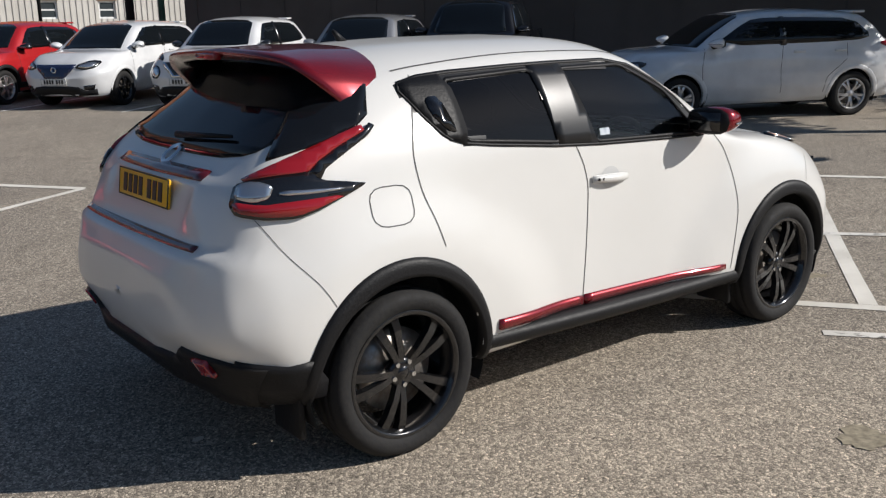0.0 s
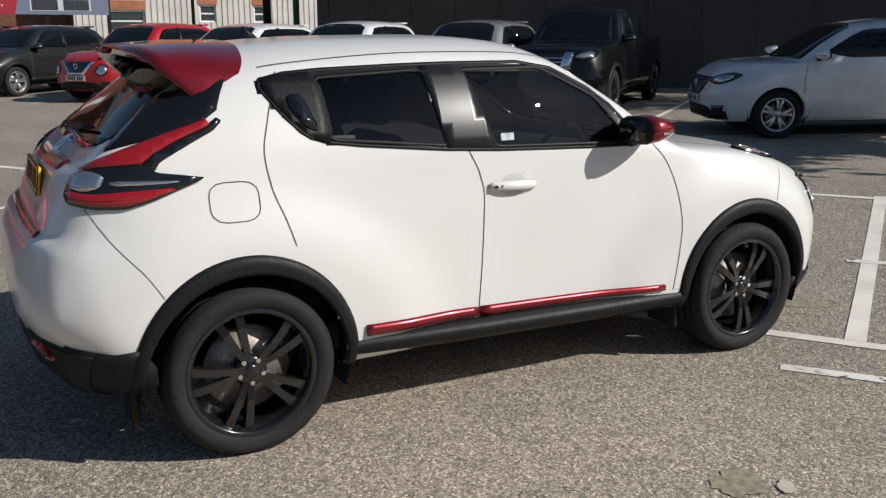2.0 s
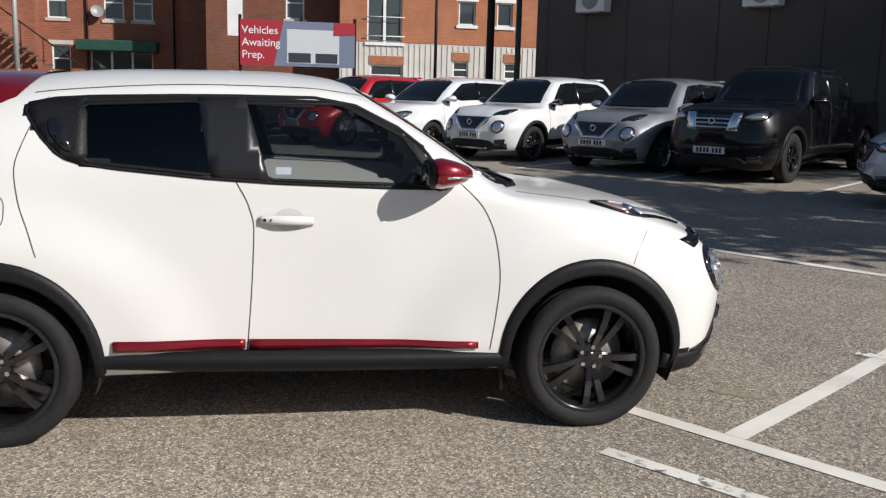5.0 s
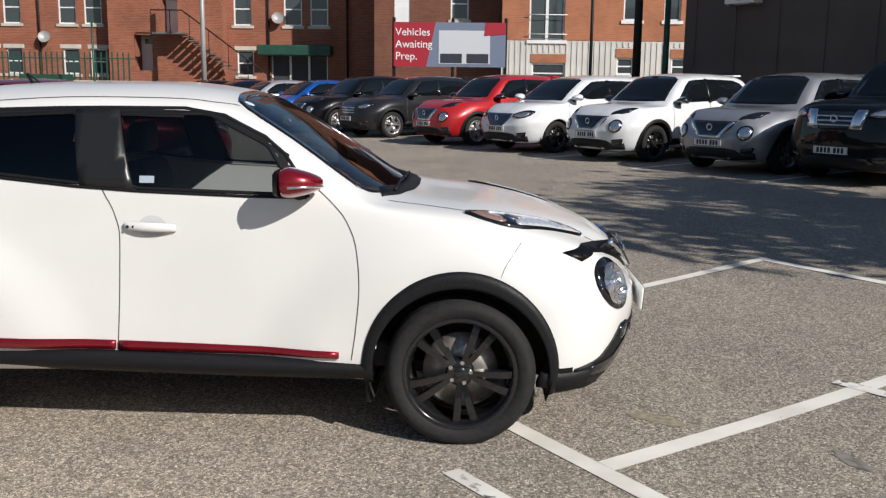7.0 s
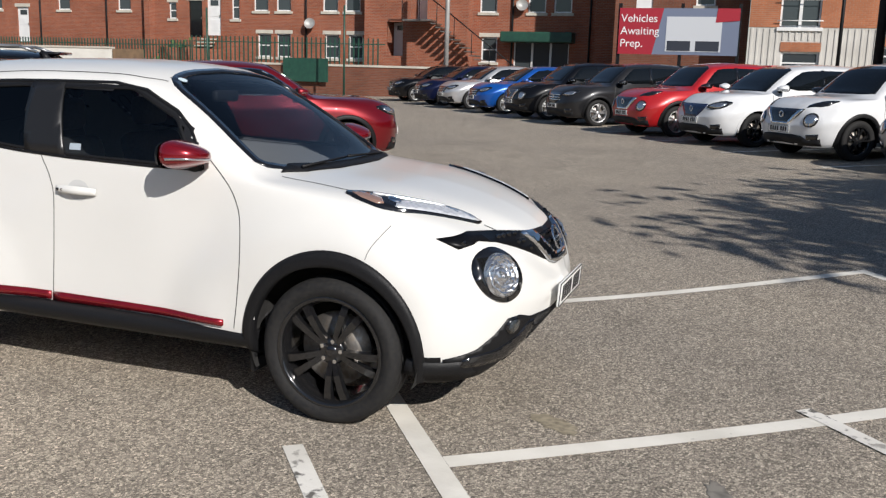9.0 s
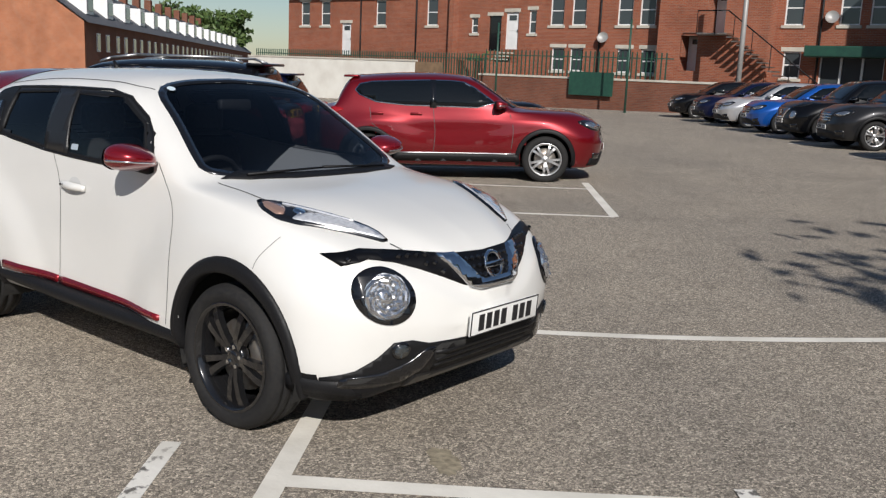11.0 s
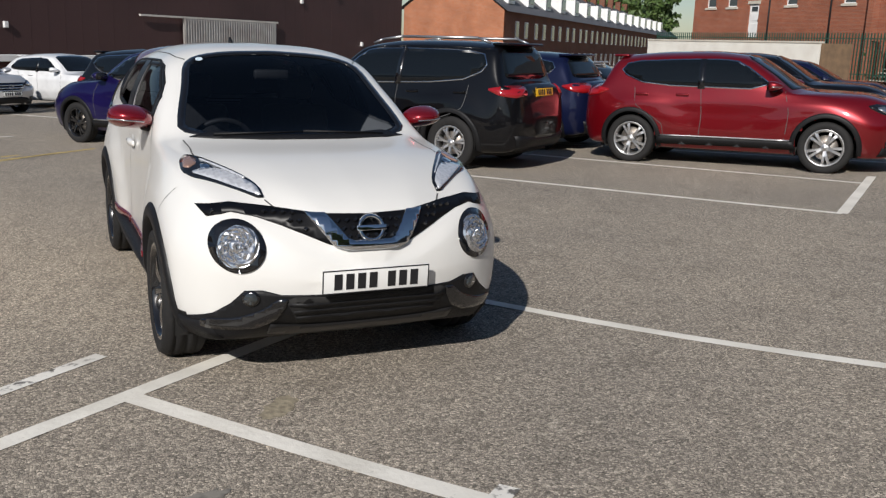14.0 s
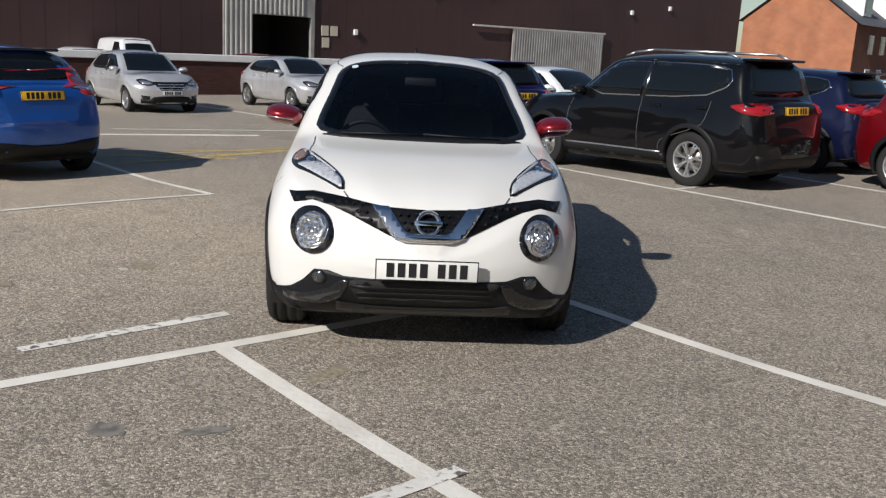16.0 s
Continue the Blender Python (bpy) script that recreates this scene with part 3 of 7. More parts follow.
def bars_plate(parent, tree, x, z, side, width, height, color, label, count=7, tilt=0.0, y=0.0):
    """A number plate with plain dark bars for its characters."""
    p, n = shell(tree, "x", side, y, z)
    bm = boxed(-0.006, 0.006, -width / 2, width / 2, -height / 2, height / 2, 0.004)
    plate = part("number_plate", bm, color, parent, label)
    plate.matrix_basis = Matrix.Translation((p.x + side * 0.014, y, z)) @ pose(0, 0, 0, 0, tilt, 0 if side > 0 else 180)
    if count:
        step = width * 0.82 / (count + 0.6)
        yy = -width * 0.41 + step / 2
        first = None
        for i in range(count):
            if i == 4:
                yy += step * 0.6
            if first is None:
                first = part("character_bar", boxed(0.005, 0.0085, -step * 0.34, step * 0.34, -height * 0.33, height * 0.33), PLATE_BAR, plate, smooth=False)
                first.location.y = yy
            else:
                again(first, pose(0, yy, 0), plate)
            yy += step
        edge = bmesh.new()
        for y0, y1, z0, z1 in ((-width / 2, width / 2, height / 2 - 0.005, height / 2), (-width / 2, width / 2, -height / 2, -height / 2 + 0.005), (-width / 2, -width / 2 + 0.005, -height / 2, height / 2), (width / 2 - 0.005, width / 2, -height / 2, height / 2)):
            box(edge, 0.004, 0.0075, y0, y1, z0, z1)
        part("plate_border", edge, PLATE_BAR, plate, smooth=False)
    return plate


def mirror_part(car, x, y, z, side, cap_mat, size=1.0):
    """A door mirror: painted cap, black base, glass facing back, bright strip round its front."""
    def swell(a, b, c):
        k = 1 if a > 0 else 0.55
        p = Vector((max(-0.045, a * 0.135 * k), math.copysign(abs(b) ** 0.85, b) * 0.122 * (1 - 0.12 * c), (abs(c) ** 0.7) * math.copysign(0.066, c) * (1 - 0.35 * max(0, a)) + 0.012 * b * side))
        return p * size + Vector((x, y + side * 0.11, z))

    bm = bmesh.new()
    bmesh.ops.create_uvsphere(bm, u_segments=24, v_segments=14, radius=1.0)
    for v in bm.verts:
        v.co = swell(*v.co)
    cap = part("door_mirror", bm, cap_mat, car)
    bm = bmesh.new()
    tube(bm, (x + 0.03, y - side * 0.05, z - 0.07), (x + 0.0, y + side * 0.05, z - 0.045), 0.035, 0.03, 12)
    part("mirror_stalk", bm, BLACK_PLASTIC, cap)
    bm = bmesh.new()
    rows = []
    for k in range(13):
        a = math.tau * k / 12
        rows.append((bm.verts.new((x - 0.060 * size, y + side * 0.11 + 0.103 * size * math.copysign(abs(math.cos(a)) ** 0.6, math.cos(a)), z + 0.054 * size * math.copysign(abs(math.sin(a)) ** 0.6, math.sin(a)))),
                     bm.verts.new((x - 0.038 * size, y + side * 0.11 + 0.119 * size * math.copysign(abs(math.cos(a)) ** 0.7, math.cos(a)), z + 0.064 * size * math.copysign(abs(math.sin(a)) ** 0.7, math.sin(a))))))
    for a, b in zip(rows, rows[1:]):
        bm.faces.new((a[0], a[1], b[1], b[0]))
    bm.faces.new([a[0] for a in rows[:-1]])
    part("mirror_housing", bm, BLACK_PLASTIC, cap)
    part("mirror_glass", boxed(x - 0.063 * size, x - 0.060 * size, y + side * 0.11 - 0.085 * size, y + side * 0.11 + 0.085 * size, z - 0.042 * size, z + 0.042 * size), GLOSS_BLACK, cap)
    bm = bmesh.new()
    mid = Vector((x, y + side * 0.11, z))
    rows = []
    for k in range(15):
        a = radians(-25 + 8 * k)
        rows.append([bm.verts.new(mid + (swell(math.cos(a) * q, side * math.sin(a) * q, c) - mid) * g) for c, q, g in ((-0.30, 0.954, 1.0), (-0.28, 0.96, 1.035), (-0.16, 0.987, 1.035), (-0.14, 0.99, 1.0))])
    for a, b in zip(rows, rows[1:]):
        for k in range(3):
            bm.faces.new((a[k], a[k + 1], b[k + 1], b[k]))
    part("indicator", bm, LAMP_SILVER, cap)


def hero_curves():
    return {
        "ends": (-2.02, 2.12),
        "zb": [(-2.02, 0.42), (-1.98, 0.34), (-1.8, 0.29), (-1.2, 0.27), (0, 0.285), (1.4, 0.235), (1.70, 0.205), (1.82, 0.218), (1.92, 0.265), (2.0, 0.34), (2.06, 0.415), (2.10, 0.47), (2.12, 0.50)],
        "yb": [(-2.02, 0.3), (-1.97, 0.52), (-1.85, 0.72), (-1.6, 0.80), (-1, 0.82), (0, 0.815), (0.8, 0.825), (1, 0.81), (1.6, 0.80), (1.85, 0.70), (2.0, 0.52), (2.08, 0.34), (2.12, 0.15)],
        "zm": [(-2.02, 0.60), (-1.6, 0.66), (-1.2, 0.74), (-0.5, 0.60), (0.4, 0.58), (0.9, 0.66), (1.25, 0.72), (1.7, 0.62), (2.12, 0.54)],
        "ym": [(-2.02, 0.56), (-1.98, 0.68), (-1.9, 0.775), (-1.75, 0.83), (-1.5, 0.846), (-1.2, 0.848), (-0.7, 0.83), (0, 0.812), (0.6, 0.82), (1.0, 0.838), (1.4, 0.84), (1.65, 0.822), (1.82, 0.765), (1.95, 0.65), (2.04, 0.48), (2.1, 0.27), (2.12, 0.12)],
        "zs": [(-2.02, 0.73), (-1.93, 0.86), (-1.8, 1.02), (-1.5, 1.10), (-1.15, 1.13), (-0.9, 1.12), (-0.4, 1.08), (0.3, 1.05), (0.7, 1.05), (1.0, 1.02), (1.3, 0.985), (1.6, 0.92), (1.85, 0.83), (2.0, 0.73), (2.08, 0.64), (2.12, 0.58)],
        "ys": [(-2.02, 0.52), (-1.95, 0.65), (-1.88, 0.705), (-1.75, 0.75), (-1.5, 0.795), (-1.15, 0.805), (-0.4, 0.805), (0.3, 0.80), (0.7, 0.795), (1.0, 0.79), (1.3, 0.775), (1.6, 0.725), (1.85, 0.615), (2.0, 0.46), (2.08, 0.28), (2.12, 0.1)],
        "ze": [(-2.02, 0.77), (-1.93, 0.94), (-1.85, 1.07), (-1.75, 1.15), (-1.5, 1.28), (-1.25, 1.41), (-1.0, 1.455), (-0.4, 1.49), (0, 1.485), (0.2, 1.455), (0.45, 1.33), (0.73, 1.15), (0.9, 1.06), (1.1, 1.04), (1.3, 1.02), (1.6, 0.955), (1.85, 0.86), (2.0, 0.76), (2.12, 0.60)],
        "ye": [(-2.02, 0.46), (-1.93, 0.60), (-1.75, 0.655), (-1.5, 0.66), (-1.25, 0.62), (-1, 0.61), (0, 0.6), (0.2, 0.6), (0.45, 0.635), (0.73, 0.69), (0.9, 0.69), (1.1, 0.655), (1.3, 0.63), (1.6, 0.57), (1.85, 0.46), (2.0, 0.34), (2.12, 0.06)],
        "zt": [(-2.02, 0.79), (-1.99, 0.845), (-1.965, 0.87), (-1.95, 0.96), (-1.91, 1.07), (-1.82, 1.12), (-1.6, 1.30), (-1.35, 1.49), (-1.2, 1.535), (-0.7, 1.57), (-0.2, 1.575), (0.1, 1.55), (0.25, 1.50), (0.6, 1.29), (0.95, 1.085), (1.05, 1.065), (1.4, 1.03), (1.7, 0.965), (1.9, 0.89), (2.0, 0.82), (2.06, 0.745), (2.1, 0.66), (2.12, 0.60)],
    }


def mirrored(half):
    """A closed front or rear outline from its right half (negative y first)."""
    return half + [(-y, z) for y, z in reversed(half)]


def build_juke():
    car = thing("parked_car", 0, 0, 0, "pearl white compact crossover with red trim and black wheels", "car", z=0.0)
    wb = 2.53
    rings = sculpt(loft(hero_curves(), 150, 11), (-wb / 2, wb / 2), 0.33, 0.034, 1.10)
    # the rear bumper stands out below the tailgate, which is hollowed round the plate
    x, y, z = rings[..., 0], rings[..., 1], rings[..., 2]
    shelf = ease((0.88 - z) / 0.04) * ease((z - 0.42) / 0.16)
    hollow = ease((0.44 - np.abs(y)) / 0.06) * ease((z - 0.91) / 0.03) * ease((1.075 - z) / 0.03)
    rear = ease((-1.62 - x) / 0.22)
    rings[..., 0] = x + rear * (0.032 + 0.018 * hollow - 0.034 * shelf)
    front_win = rounded([(-0.285, 1.425), (0.13, 1.43), (0.40, 1.30), (0.55, 1.095), (-0.185, 1.115)], 1, 0.05)
    rear_win = rounded([(-0.925, 1.405), (-0.45, 1.43), (-0.385, 1.13), (-0.905, 1.18)], 1, 0.05)
    screen_half = [(0.19, 0.0), (0.2, -0.28), (0.235, -0.47), (0.30, -0.535), (0.5, -0.575), (0.70, -0.63), (0.81, -0.65), (0.90, -0.52), (0.96, -0.28), (0.98, 0.0)]
    screen = screen_half + [(x, -y) for x, y in reversed(screen_half[1:-1])]
    rear_gap = smooth_line([(-1.06, 1.43), (-1.13, 1.27), (-1.165, 1.14), (-1.15, 1.02), (-1.11, 0.9), (-1.08, 0.80)])
    mid_gap = smooth_line([(-0.40, 1.45), (-0.385, 1.29), (-0.31, 1.12), (-0.25, 1.0), (-0.23, 0.90), (-0.24, 0.66), (-0.26, 0.39)])
    front_gap = smooth_line([(0.62, 1.13), (0.70, 1.06), (0.76, 0.99), (0.81, 0.86), (0.825, 0.7), (0.81, 0.52), (0.79, 0.38)])

    dlo = rounded([(-1.165, 1.40), (-1.0, 1.437), (-0.44, 1.458), (0.14, 1.46), (0.45, 1.31), (0.63, 1.085), (0.5, 1.072), (-0.3, 1.098), (-0.89, 1.155), (-1.0, 1.19), (-1.085, 1.28)], 1)
    dlo_in = ring(dlo, 0.008)

    def x_at(line, z):
        pts = sorted((b, a) for a, b in line)
        return float(np.interp(z, [p[0] for p in pts], [p[1] for p in pts]))

    def sort(c):
        x, y, z = c
        for hub in (-wb / 2, wb / 2):
            if abs(y) > 0.5 and math.hypot(x - hub, z - 0.325) < 0.405:
                return None
        if z > 1.04 and abs(y) > 0.45 and (inside((x, z), front_win) or inside((x, z), rear_win)):
            return None
        if z > 1.04 and abs(y) > 0.45 and inside((x, z), dlo_in):
            return "surround_l" if y > 0 else "surround_r"
        if z > 1.0 and inside((x, y), screen):
            return None
        if abs(y) > 0.58 and 0.39 < z < 1.44:
            tag = "l" if y > 0 else "r"
            if x_at(mid_gap, z) < x < x_at(front_gap, z):
                return "fd" + tag
            if x_at(rear_gap, z) < x < x_at(mid_gap, z) and math.hypot(x + wb / 2, z - 0.325) > 0.43:
                return "rd" + tag
        if x > 1.45 and z < 0.335:
            return "front_apron"
        if x < -1.6 and z < 0.43:
            return "rear_apron"
        if x > 1.0 and z > 0.84 and abs(y) < 0.64 - max(0, x - 1.3) * 0.25 and x < 2.02:
            return "bonnet"
        if x < -1.3 and z > 0.88 and abs(y) < 0.60:
            return "tailgate"
        return "body"

    names = {"surround_l": "window_surround", "surround_r": "window_surround", "fdl": "front_door", "fdr": "front_door", "rdl": "rear_door", "rdr": "rear_door"}
    tree = split_body(rings, sort, names, PEARL, car, {"surround_l": SATIN_BLACK, "surround_r": SATIN_BLACK, "front_apron": BLACK_PLASTIC, "rear_apron": BLACK_PLASTIC})
    arch_liners(car, wb, 0.412, 0.42, 0.835)
    put_wheels(car, wb, 0.765, 0.333, 0.252, 0.215, RIM_BLACK, TWIN)

    for s in (-1, 1):
        # glazing and its black surround
        bm = patch(tree, dense(front_win, 0.06), "y", s, -0.004, 0.08, skirt=0)
        g = part("front_door_window", bm, DOOR_GLASS, car)
        g.visible_shadow = False
        bm = patch(tree, dense(rear_win, 0.06), "y", s, -0.004, 0.08, skirt=0)
        part("rear_door_window", bm, PRIVACY_GLASS, car).visible_shadow = False
        for win in (front_win, rear_win):
            o = dense(win, 0.03)
            bm = patch(tree, ring(o, -0.010), "y", s, 0.003, inner=ring(o, 0.005), skirt=0.004)
            part("window_seal", bm, BLACK_PLASTIC, car)
        bm = patch(tree, dense([(-0.462, 1.452), (-0.27, 1.458), (-0.162, 1.10), (-0.40, 1.108)], 0.05), "y", s, 0.004, 0.06)
        part("door_pillar", bm, SATIN_BLACK, car)
        bm = patch(tree, dense(rounded([(-1.15, 1.395), (-1.05, 1.42), (-0.905, 1.43), (-0.885, 1.155), (-0.98, 1.19), (-1.07, 1.275)], 1), 0.05), "y", s, 0.005, 0.05)
        quarter = part("quarter_panel", bm, BLACK_PLASTIC, car)
        bm = patch(tree, rounded([(-1.045, 1.345), (-0.985, 1.345), (-0.94, 1.21), (-0.985, 1.225), (-1.04, 1.29)], 1), "y", s, 0.012, 0.05, skirt=0.01)
        part("rear_door_handle", bm, GLOSS_BLACK, quarter)
        o = dense(dlo, 0.04)
        part("window_trim", patch(tree, o, "y", s, 0.004, inner=ring(o, 0.012), skirt=0.005), BLACK_PLASTIC, car)
        # cladding
        for hub in (-wb / 2, wb / 2):
            outer = circle(hub, 0.340, 0.432, 44, 0.444, -14, 194)
            inner = circle(hub, 0.325, 0.388, 44, None, -14, 194)
            part("wheel_arch_cladding", strip_bm(tree, outer, inner, "y", s, 0.018), BLACK_PLASTIC, car)
        bm = bmesh.new()
        prof = [(0.80, 0.385), (0.846, 0.383), (0.866, 0.366), (0.872, 0.345), (0.858, 0.318), (0.80, 0.285), (0.70, 0.275)]
        rows = [[bm.verts.new((x, s * (y + 0.012 * math.sin((x + 0.86) / 1.66 * math.pi)), z - 0.02 * (x + 0.03) / 0.83 * 0.6)) for y, z in prof] for x in np.linspace(-0.86, 0.86, 24)]
        for a, b in zip(rows, rows[1:]):
            for i in range(len(prof) - 1):
                bm.faces.new((a[i], a[i + 1], b[i + 1], b[i]))
        part("sill_cladding", bm, BLACK_PLASTIC, car)
        for x0, x1 in ((-0.80, -0.268), (-0.252, 0.735)):
            tip = 0.012 if x1 > 0 else 0.0
            z0 = lambda x: 0.412 - 0.02 * (x + 0.03)
            bm = bmesh.new()
            rows = []
            for x in np.linspace(x0, x1, 20):
                x = float(x)
                p, _ = shell(tree, "y", s, x, z0(x) + 0.012)
                low_z = z0(x) - 0.026 + (tip + 0.004) * (x - x0) / (x1 - x0)
                rows.append([bm.verts.new((x, p.y + s * d, z)) for d, z in ((-0.01, low_z), (0.014, low_z), (0.012, z0(x) + 0.016), (-0.01, z0(x) + 0.019))])
            for a, b in zip(rows, rows[1:]):
                for k in range(3):
                    bm.faces.new((a[k], a[k + 1], b[k + 1], b[k]))
            bm.faces.new(rows[0])
            bm.faces.new(rows[-1][::-1])
            part("red_door_strip", bm, RED_TRIM, car, "metallic red strip")
        # shut lines
        lines = [(rear_gap, 0.0045), (mid_gap, 0.0045), (front_gap, 0.0045), (smooth_line([(-1.80, 0.99), (-1.72, 0.86), (-1.62, 0.74), (-1.57, 0.66)]), 0.0025),
                 (smooth_line([(1.52, 0.90), (1.49, 0.86), (1.45, 0.80), (1.435, 0.76)]), 0.0025)]
        for ln, wd in lines:
            part("shut_line", ribbon(tree, ln, "y", s, wd), SHADOW_GAP, car)
        # handle with its scoop
        bm = bmesh.new()
        hx = np.linspace(-0.205, 0.02, 14)
        p0, _ = shell(tree, "y", s, -0.09, 0.945)
        rows = []
        for k, x in enumerate(hx):
            q = k / 13
            bow = 0.036 * math.sin(math.pi * (0.12 + 0.76 * q))
            h = 0.020 * (1 - 0.25 * abs(2 * q - 1) ** 3)
            p, _ = shell(tree, "y", s, float(x), 0.945)
            rows.append([bm.verts.new((x, p.y + s * (bow * c1 + 0.004), 0.947 - 0.006 * q + h * c2)) for c1, c2 in ((0.2, -1), (0.85, -0.85), (1.0, 0), (0.85, 0.85), (0.2, 1))])
        for a, b in zip(rows, rows[1:]):
            for i in range(4):
                bm.faces.new((a[i], a[i + 1], b[i + 1], b[i]))
        bm.faces.new(rows[0])
        bm.faces.new(rows[-1][::-1])
        handle = part("door_handle", bm, PEARL, car)
        # flat patch; on the right a darker white paints in the scoop's shade
        bm = patch(tree, circle(-0.085, 0.945, 0.062, 24, 0.05), "y", s, 0.0015, 0.05, skirt=0)
        part("handle_scoop", bm, grain(mat("scoop_shade_white", (0.6, 0.6, 0.59), 0.4), (0.55, 0.55, 0.54), 3) if s < 0 else PEARL, handle)
        bm = bmesh.new()
        for hx0 in (-0.185, -0.158):
            tube(bm, (hx0, p0.y + s * 0.02, 0.947), (hx0, p0.y + s * 0.032, 0.947), 0.0065, n=12)
        part("key_button", bm, GLOSS_BLACK, handle)
        # lamps above the wings
        lamp = [(1.255, -0.705), (1.34, -0.745), (1.45, -0.752), (1.54, -0.715), (1.60, -0.66), (1.70, -0.57), (1.835, -0.44), (1.74, -0.445), (1.60, -0.51), (1.45, -0.59), (1.34, -0.645)]
        lamp = rounded(lamp, 1)
        lamp = [(x, -y * s) for x, y in lamp] if s > 0 else lamp
        base = part("headlamp", patch(tree, lamp, "z", 1, 0.012, 0.05, skirt=0.02), GLOSS_BLACK, car)
        for nm, pts, lift_ in (("indicator_lens", [(1.29, 0.70), (1.35, 0.732), (1.43, 0.738), (1.455, 0.715), (1.42, 0.675), (1.36, 0.668)], 0.016),
                               ("headlamp_reflector", [(1.505, 0.715), (1.60, 0.645), (1.70, 0.56), (1.815, 0.448), (1.74, 0.458), (1.62, 0.525), (1.53, 0.585), (1.49, 0.655)], 0.016),
                               ("light_strip", [(1.37, 0.648), (1.46, 0.60), (1.56, 0.545), (1.66, 0.492), (1.655, 0.500), (1.56, 0.556), (1.46, 0.613), (1.375, 0.656)], 0.018)):
            part(nm, patch(tree, dense(rounded([(x, s * y) for x, y in pts], 1, 0.12), 0.03), "z", 1, lift_, 0.03, skirt=0.004), AMBER_LENS if nm == "indicator_lens" else HEAD_SILVER, base)
        part("headlamp_projector", patch(tree, circle(1.475, s * 0.645, 0.030, 20, 0.022), "z", 1, 0.019, 0.03, skirt=0.004), CHROME, base)
        # round driving lamp
        yc, zc = s * 0.592, 0.69
        rim_l = part("driving_lamp", patch(tree, circle(yc, zc, 0.114, 40), "x", 1, 0.010, 0.04, skirt=0.02), GLOSS_BLACK, car)
        p, n = shell(tree, "x", 1, yc, zc)
        bm = bmesh.new()
        lathe(bm, [(0.0005, -0.022), (0.016, -0.020), (0.024, -0.008), (0.038, -0.016), (0.050, -0.006), (0.062, -0.015), (0.074, -0.005), (0.084, -0.013), (0.094, -0.004), (0.100, 0.004)], 22)
        for k, v in enumerate(bm.verts):
            v.co.y += 0.004 * ((k * 7) % 3 - 1)
        bowl = part("lamp_reflector", bm, LAMP_SILVER, rim_l, smooth=False)
        bowl.matrix_basis = Matrix.Translation(p + n * 0.008) @ n.to_track_quat("-Y", "Z").to_matrix().to_4x4()
        bm = bmesh.new()
        for k in range(9):
            a = math.radians(20 * k - 80)
            p, n = shell(tree, "x", 1, yc + 0.09 * math.sin(a) * 0.9, zc)
            q, n2 = shell(tree, "x", 1, yc + 0.045 * math.sin(a), zc + 0.085 * math.cos(a))
            tube(bm, p + n * 0.015, q + n2 * 0.016, 0.0016, n=5)
        part("lamp_ribs", bm, GLOSS_BLACK, rim_l)
        part("lamp_bulb_shield", patch(tree, circle(yc + s * 0.008, zc, 0.030, 20), "x", 1, 0.024, 0.03, skirt=0.01), LAMP_SILVER, rim_l)
        # fog lamp
        fog = part("fog_lamp", patch(tree, circle(s * 0.545, 0.462, 0.036, 24), "x", 1, 0.016, 0.03, skirt=0.012), GLOSS_BLACK, car)
        part("fog_lens", patch(tree, circle(s * 0.545, 0.462, 0.027, 24), "x", 1, 0.020, 0.03, skirt=0.004), GREY_GLASS, fog)
        # tail lamps
        tail = rounded([(-0.825, 1.085), (-0.835, 1.02), (-0.81, 0.99), (-0.70, 0.976), (-0.61, 0.976), (-0.54, 1.00), (-0.405, 1.07), (-0.47, 1.083), (-0.54, 1.095), (-0.585, 1.125), (-0.70, 1.12)], 1, 0.12)
        tl = part("tail_lamp", patch(tree, tail, "q", s, 0.014, 0.04, skirt=0.02), GLOSS_BLACK, car)
        part("red_section", patch(tree, rounded([(-0.825, 1.035), (-0.81, 1.0), (-0.70, 0.984), (-0.61, 0.984), (-0.545, 1.006), (-0.465, 1.042), (-0.64, 1.032), (-0.72, 1.022)], 1), "q", s, 0.018, 0.03, skirt=0.004), LENS_RED, tl)
        part("clear_section", patch(tree, rounded([(-0.81, 1.085), (-0.818, 1.045), (-0.75, 1.032), (-0.70, 1.045), (-0.69, 1.085), (-0.75, 1.10)], 1), "q", s, 0.018, 0.03, skirt=0.004), LAMP_SILVER, tl)
        part("silver_streak", patch(tree, rounded([(-0.67, 1.052), (-0.50, 1.056), (-0.47, 1.062), (-0.50, 1.066), (-0.67, 1.068)], 1), "q", s, 0.018, 0.03, skirt=0.004), LAMP_SILVER, tl)
        horn = rounded([(-0.81, 1.098), (-0.70, 1.15), (-0.56, 1.21), (-0.44, 1.265), (-0.425, 1.245), (-0.50, 1.20), (-0.56, 1.155), (-0.585, 1.125), (-0.70, 1.115)], 1, 0.1)
        hl = part("tail_lamp_horn", patch(tree, horn, "q", s, 0.016, 0.03, skirt=0.02), LENS_RED, car)
        part("horn_edge", patch(tree, rounded([(-0.585, 1.12), (-0.56, 1.155), (-0.50, 1.20), (-0.43, 1.242), (-0.415, 1.27), (-0.395, 1.26), (-0.41, 1.23), (-0.48, 1.175), (-0.535, 1.13), (-0.545, 1.10)], 1, 0.1), "q", s, 0.014, 0.03, skirt=0.018), GLOSS_BLACK, hl)
        # lower rear corner
        bm = patch(tree, dense([(-1.665, 0.48), (-1.75, 0.47), (-1.86, 0.49), (-1.90, 0.50), (-1.90, 0.30), (-1.60, 0.27), (-1.61, 0.40)], 0.06), "y", s, 0.012, 0.06, skirt=0.02)
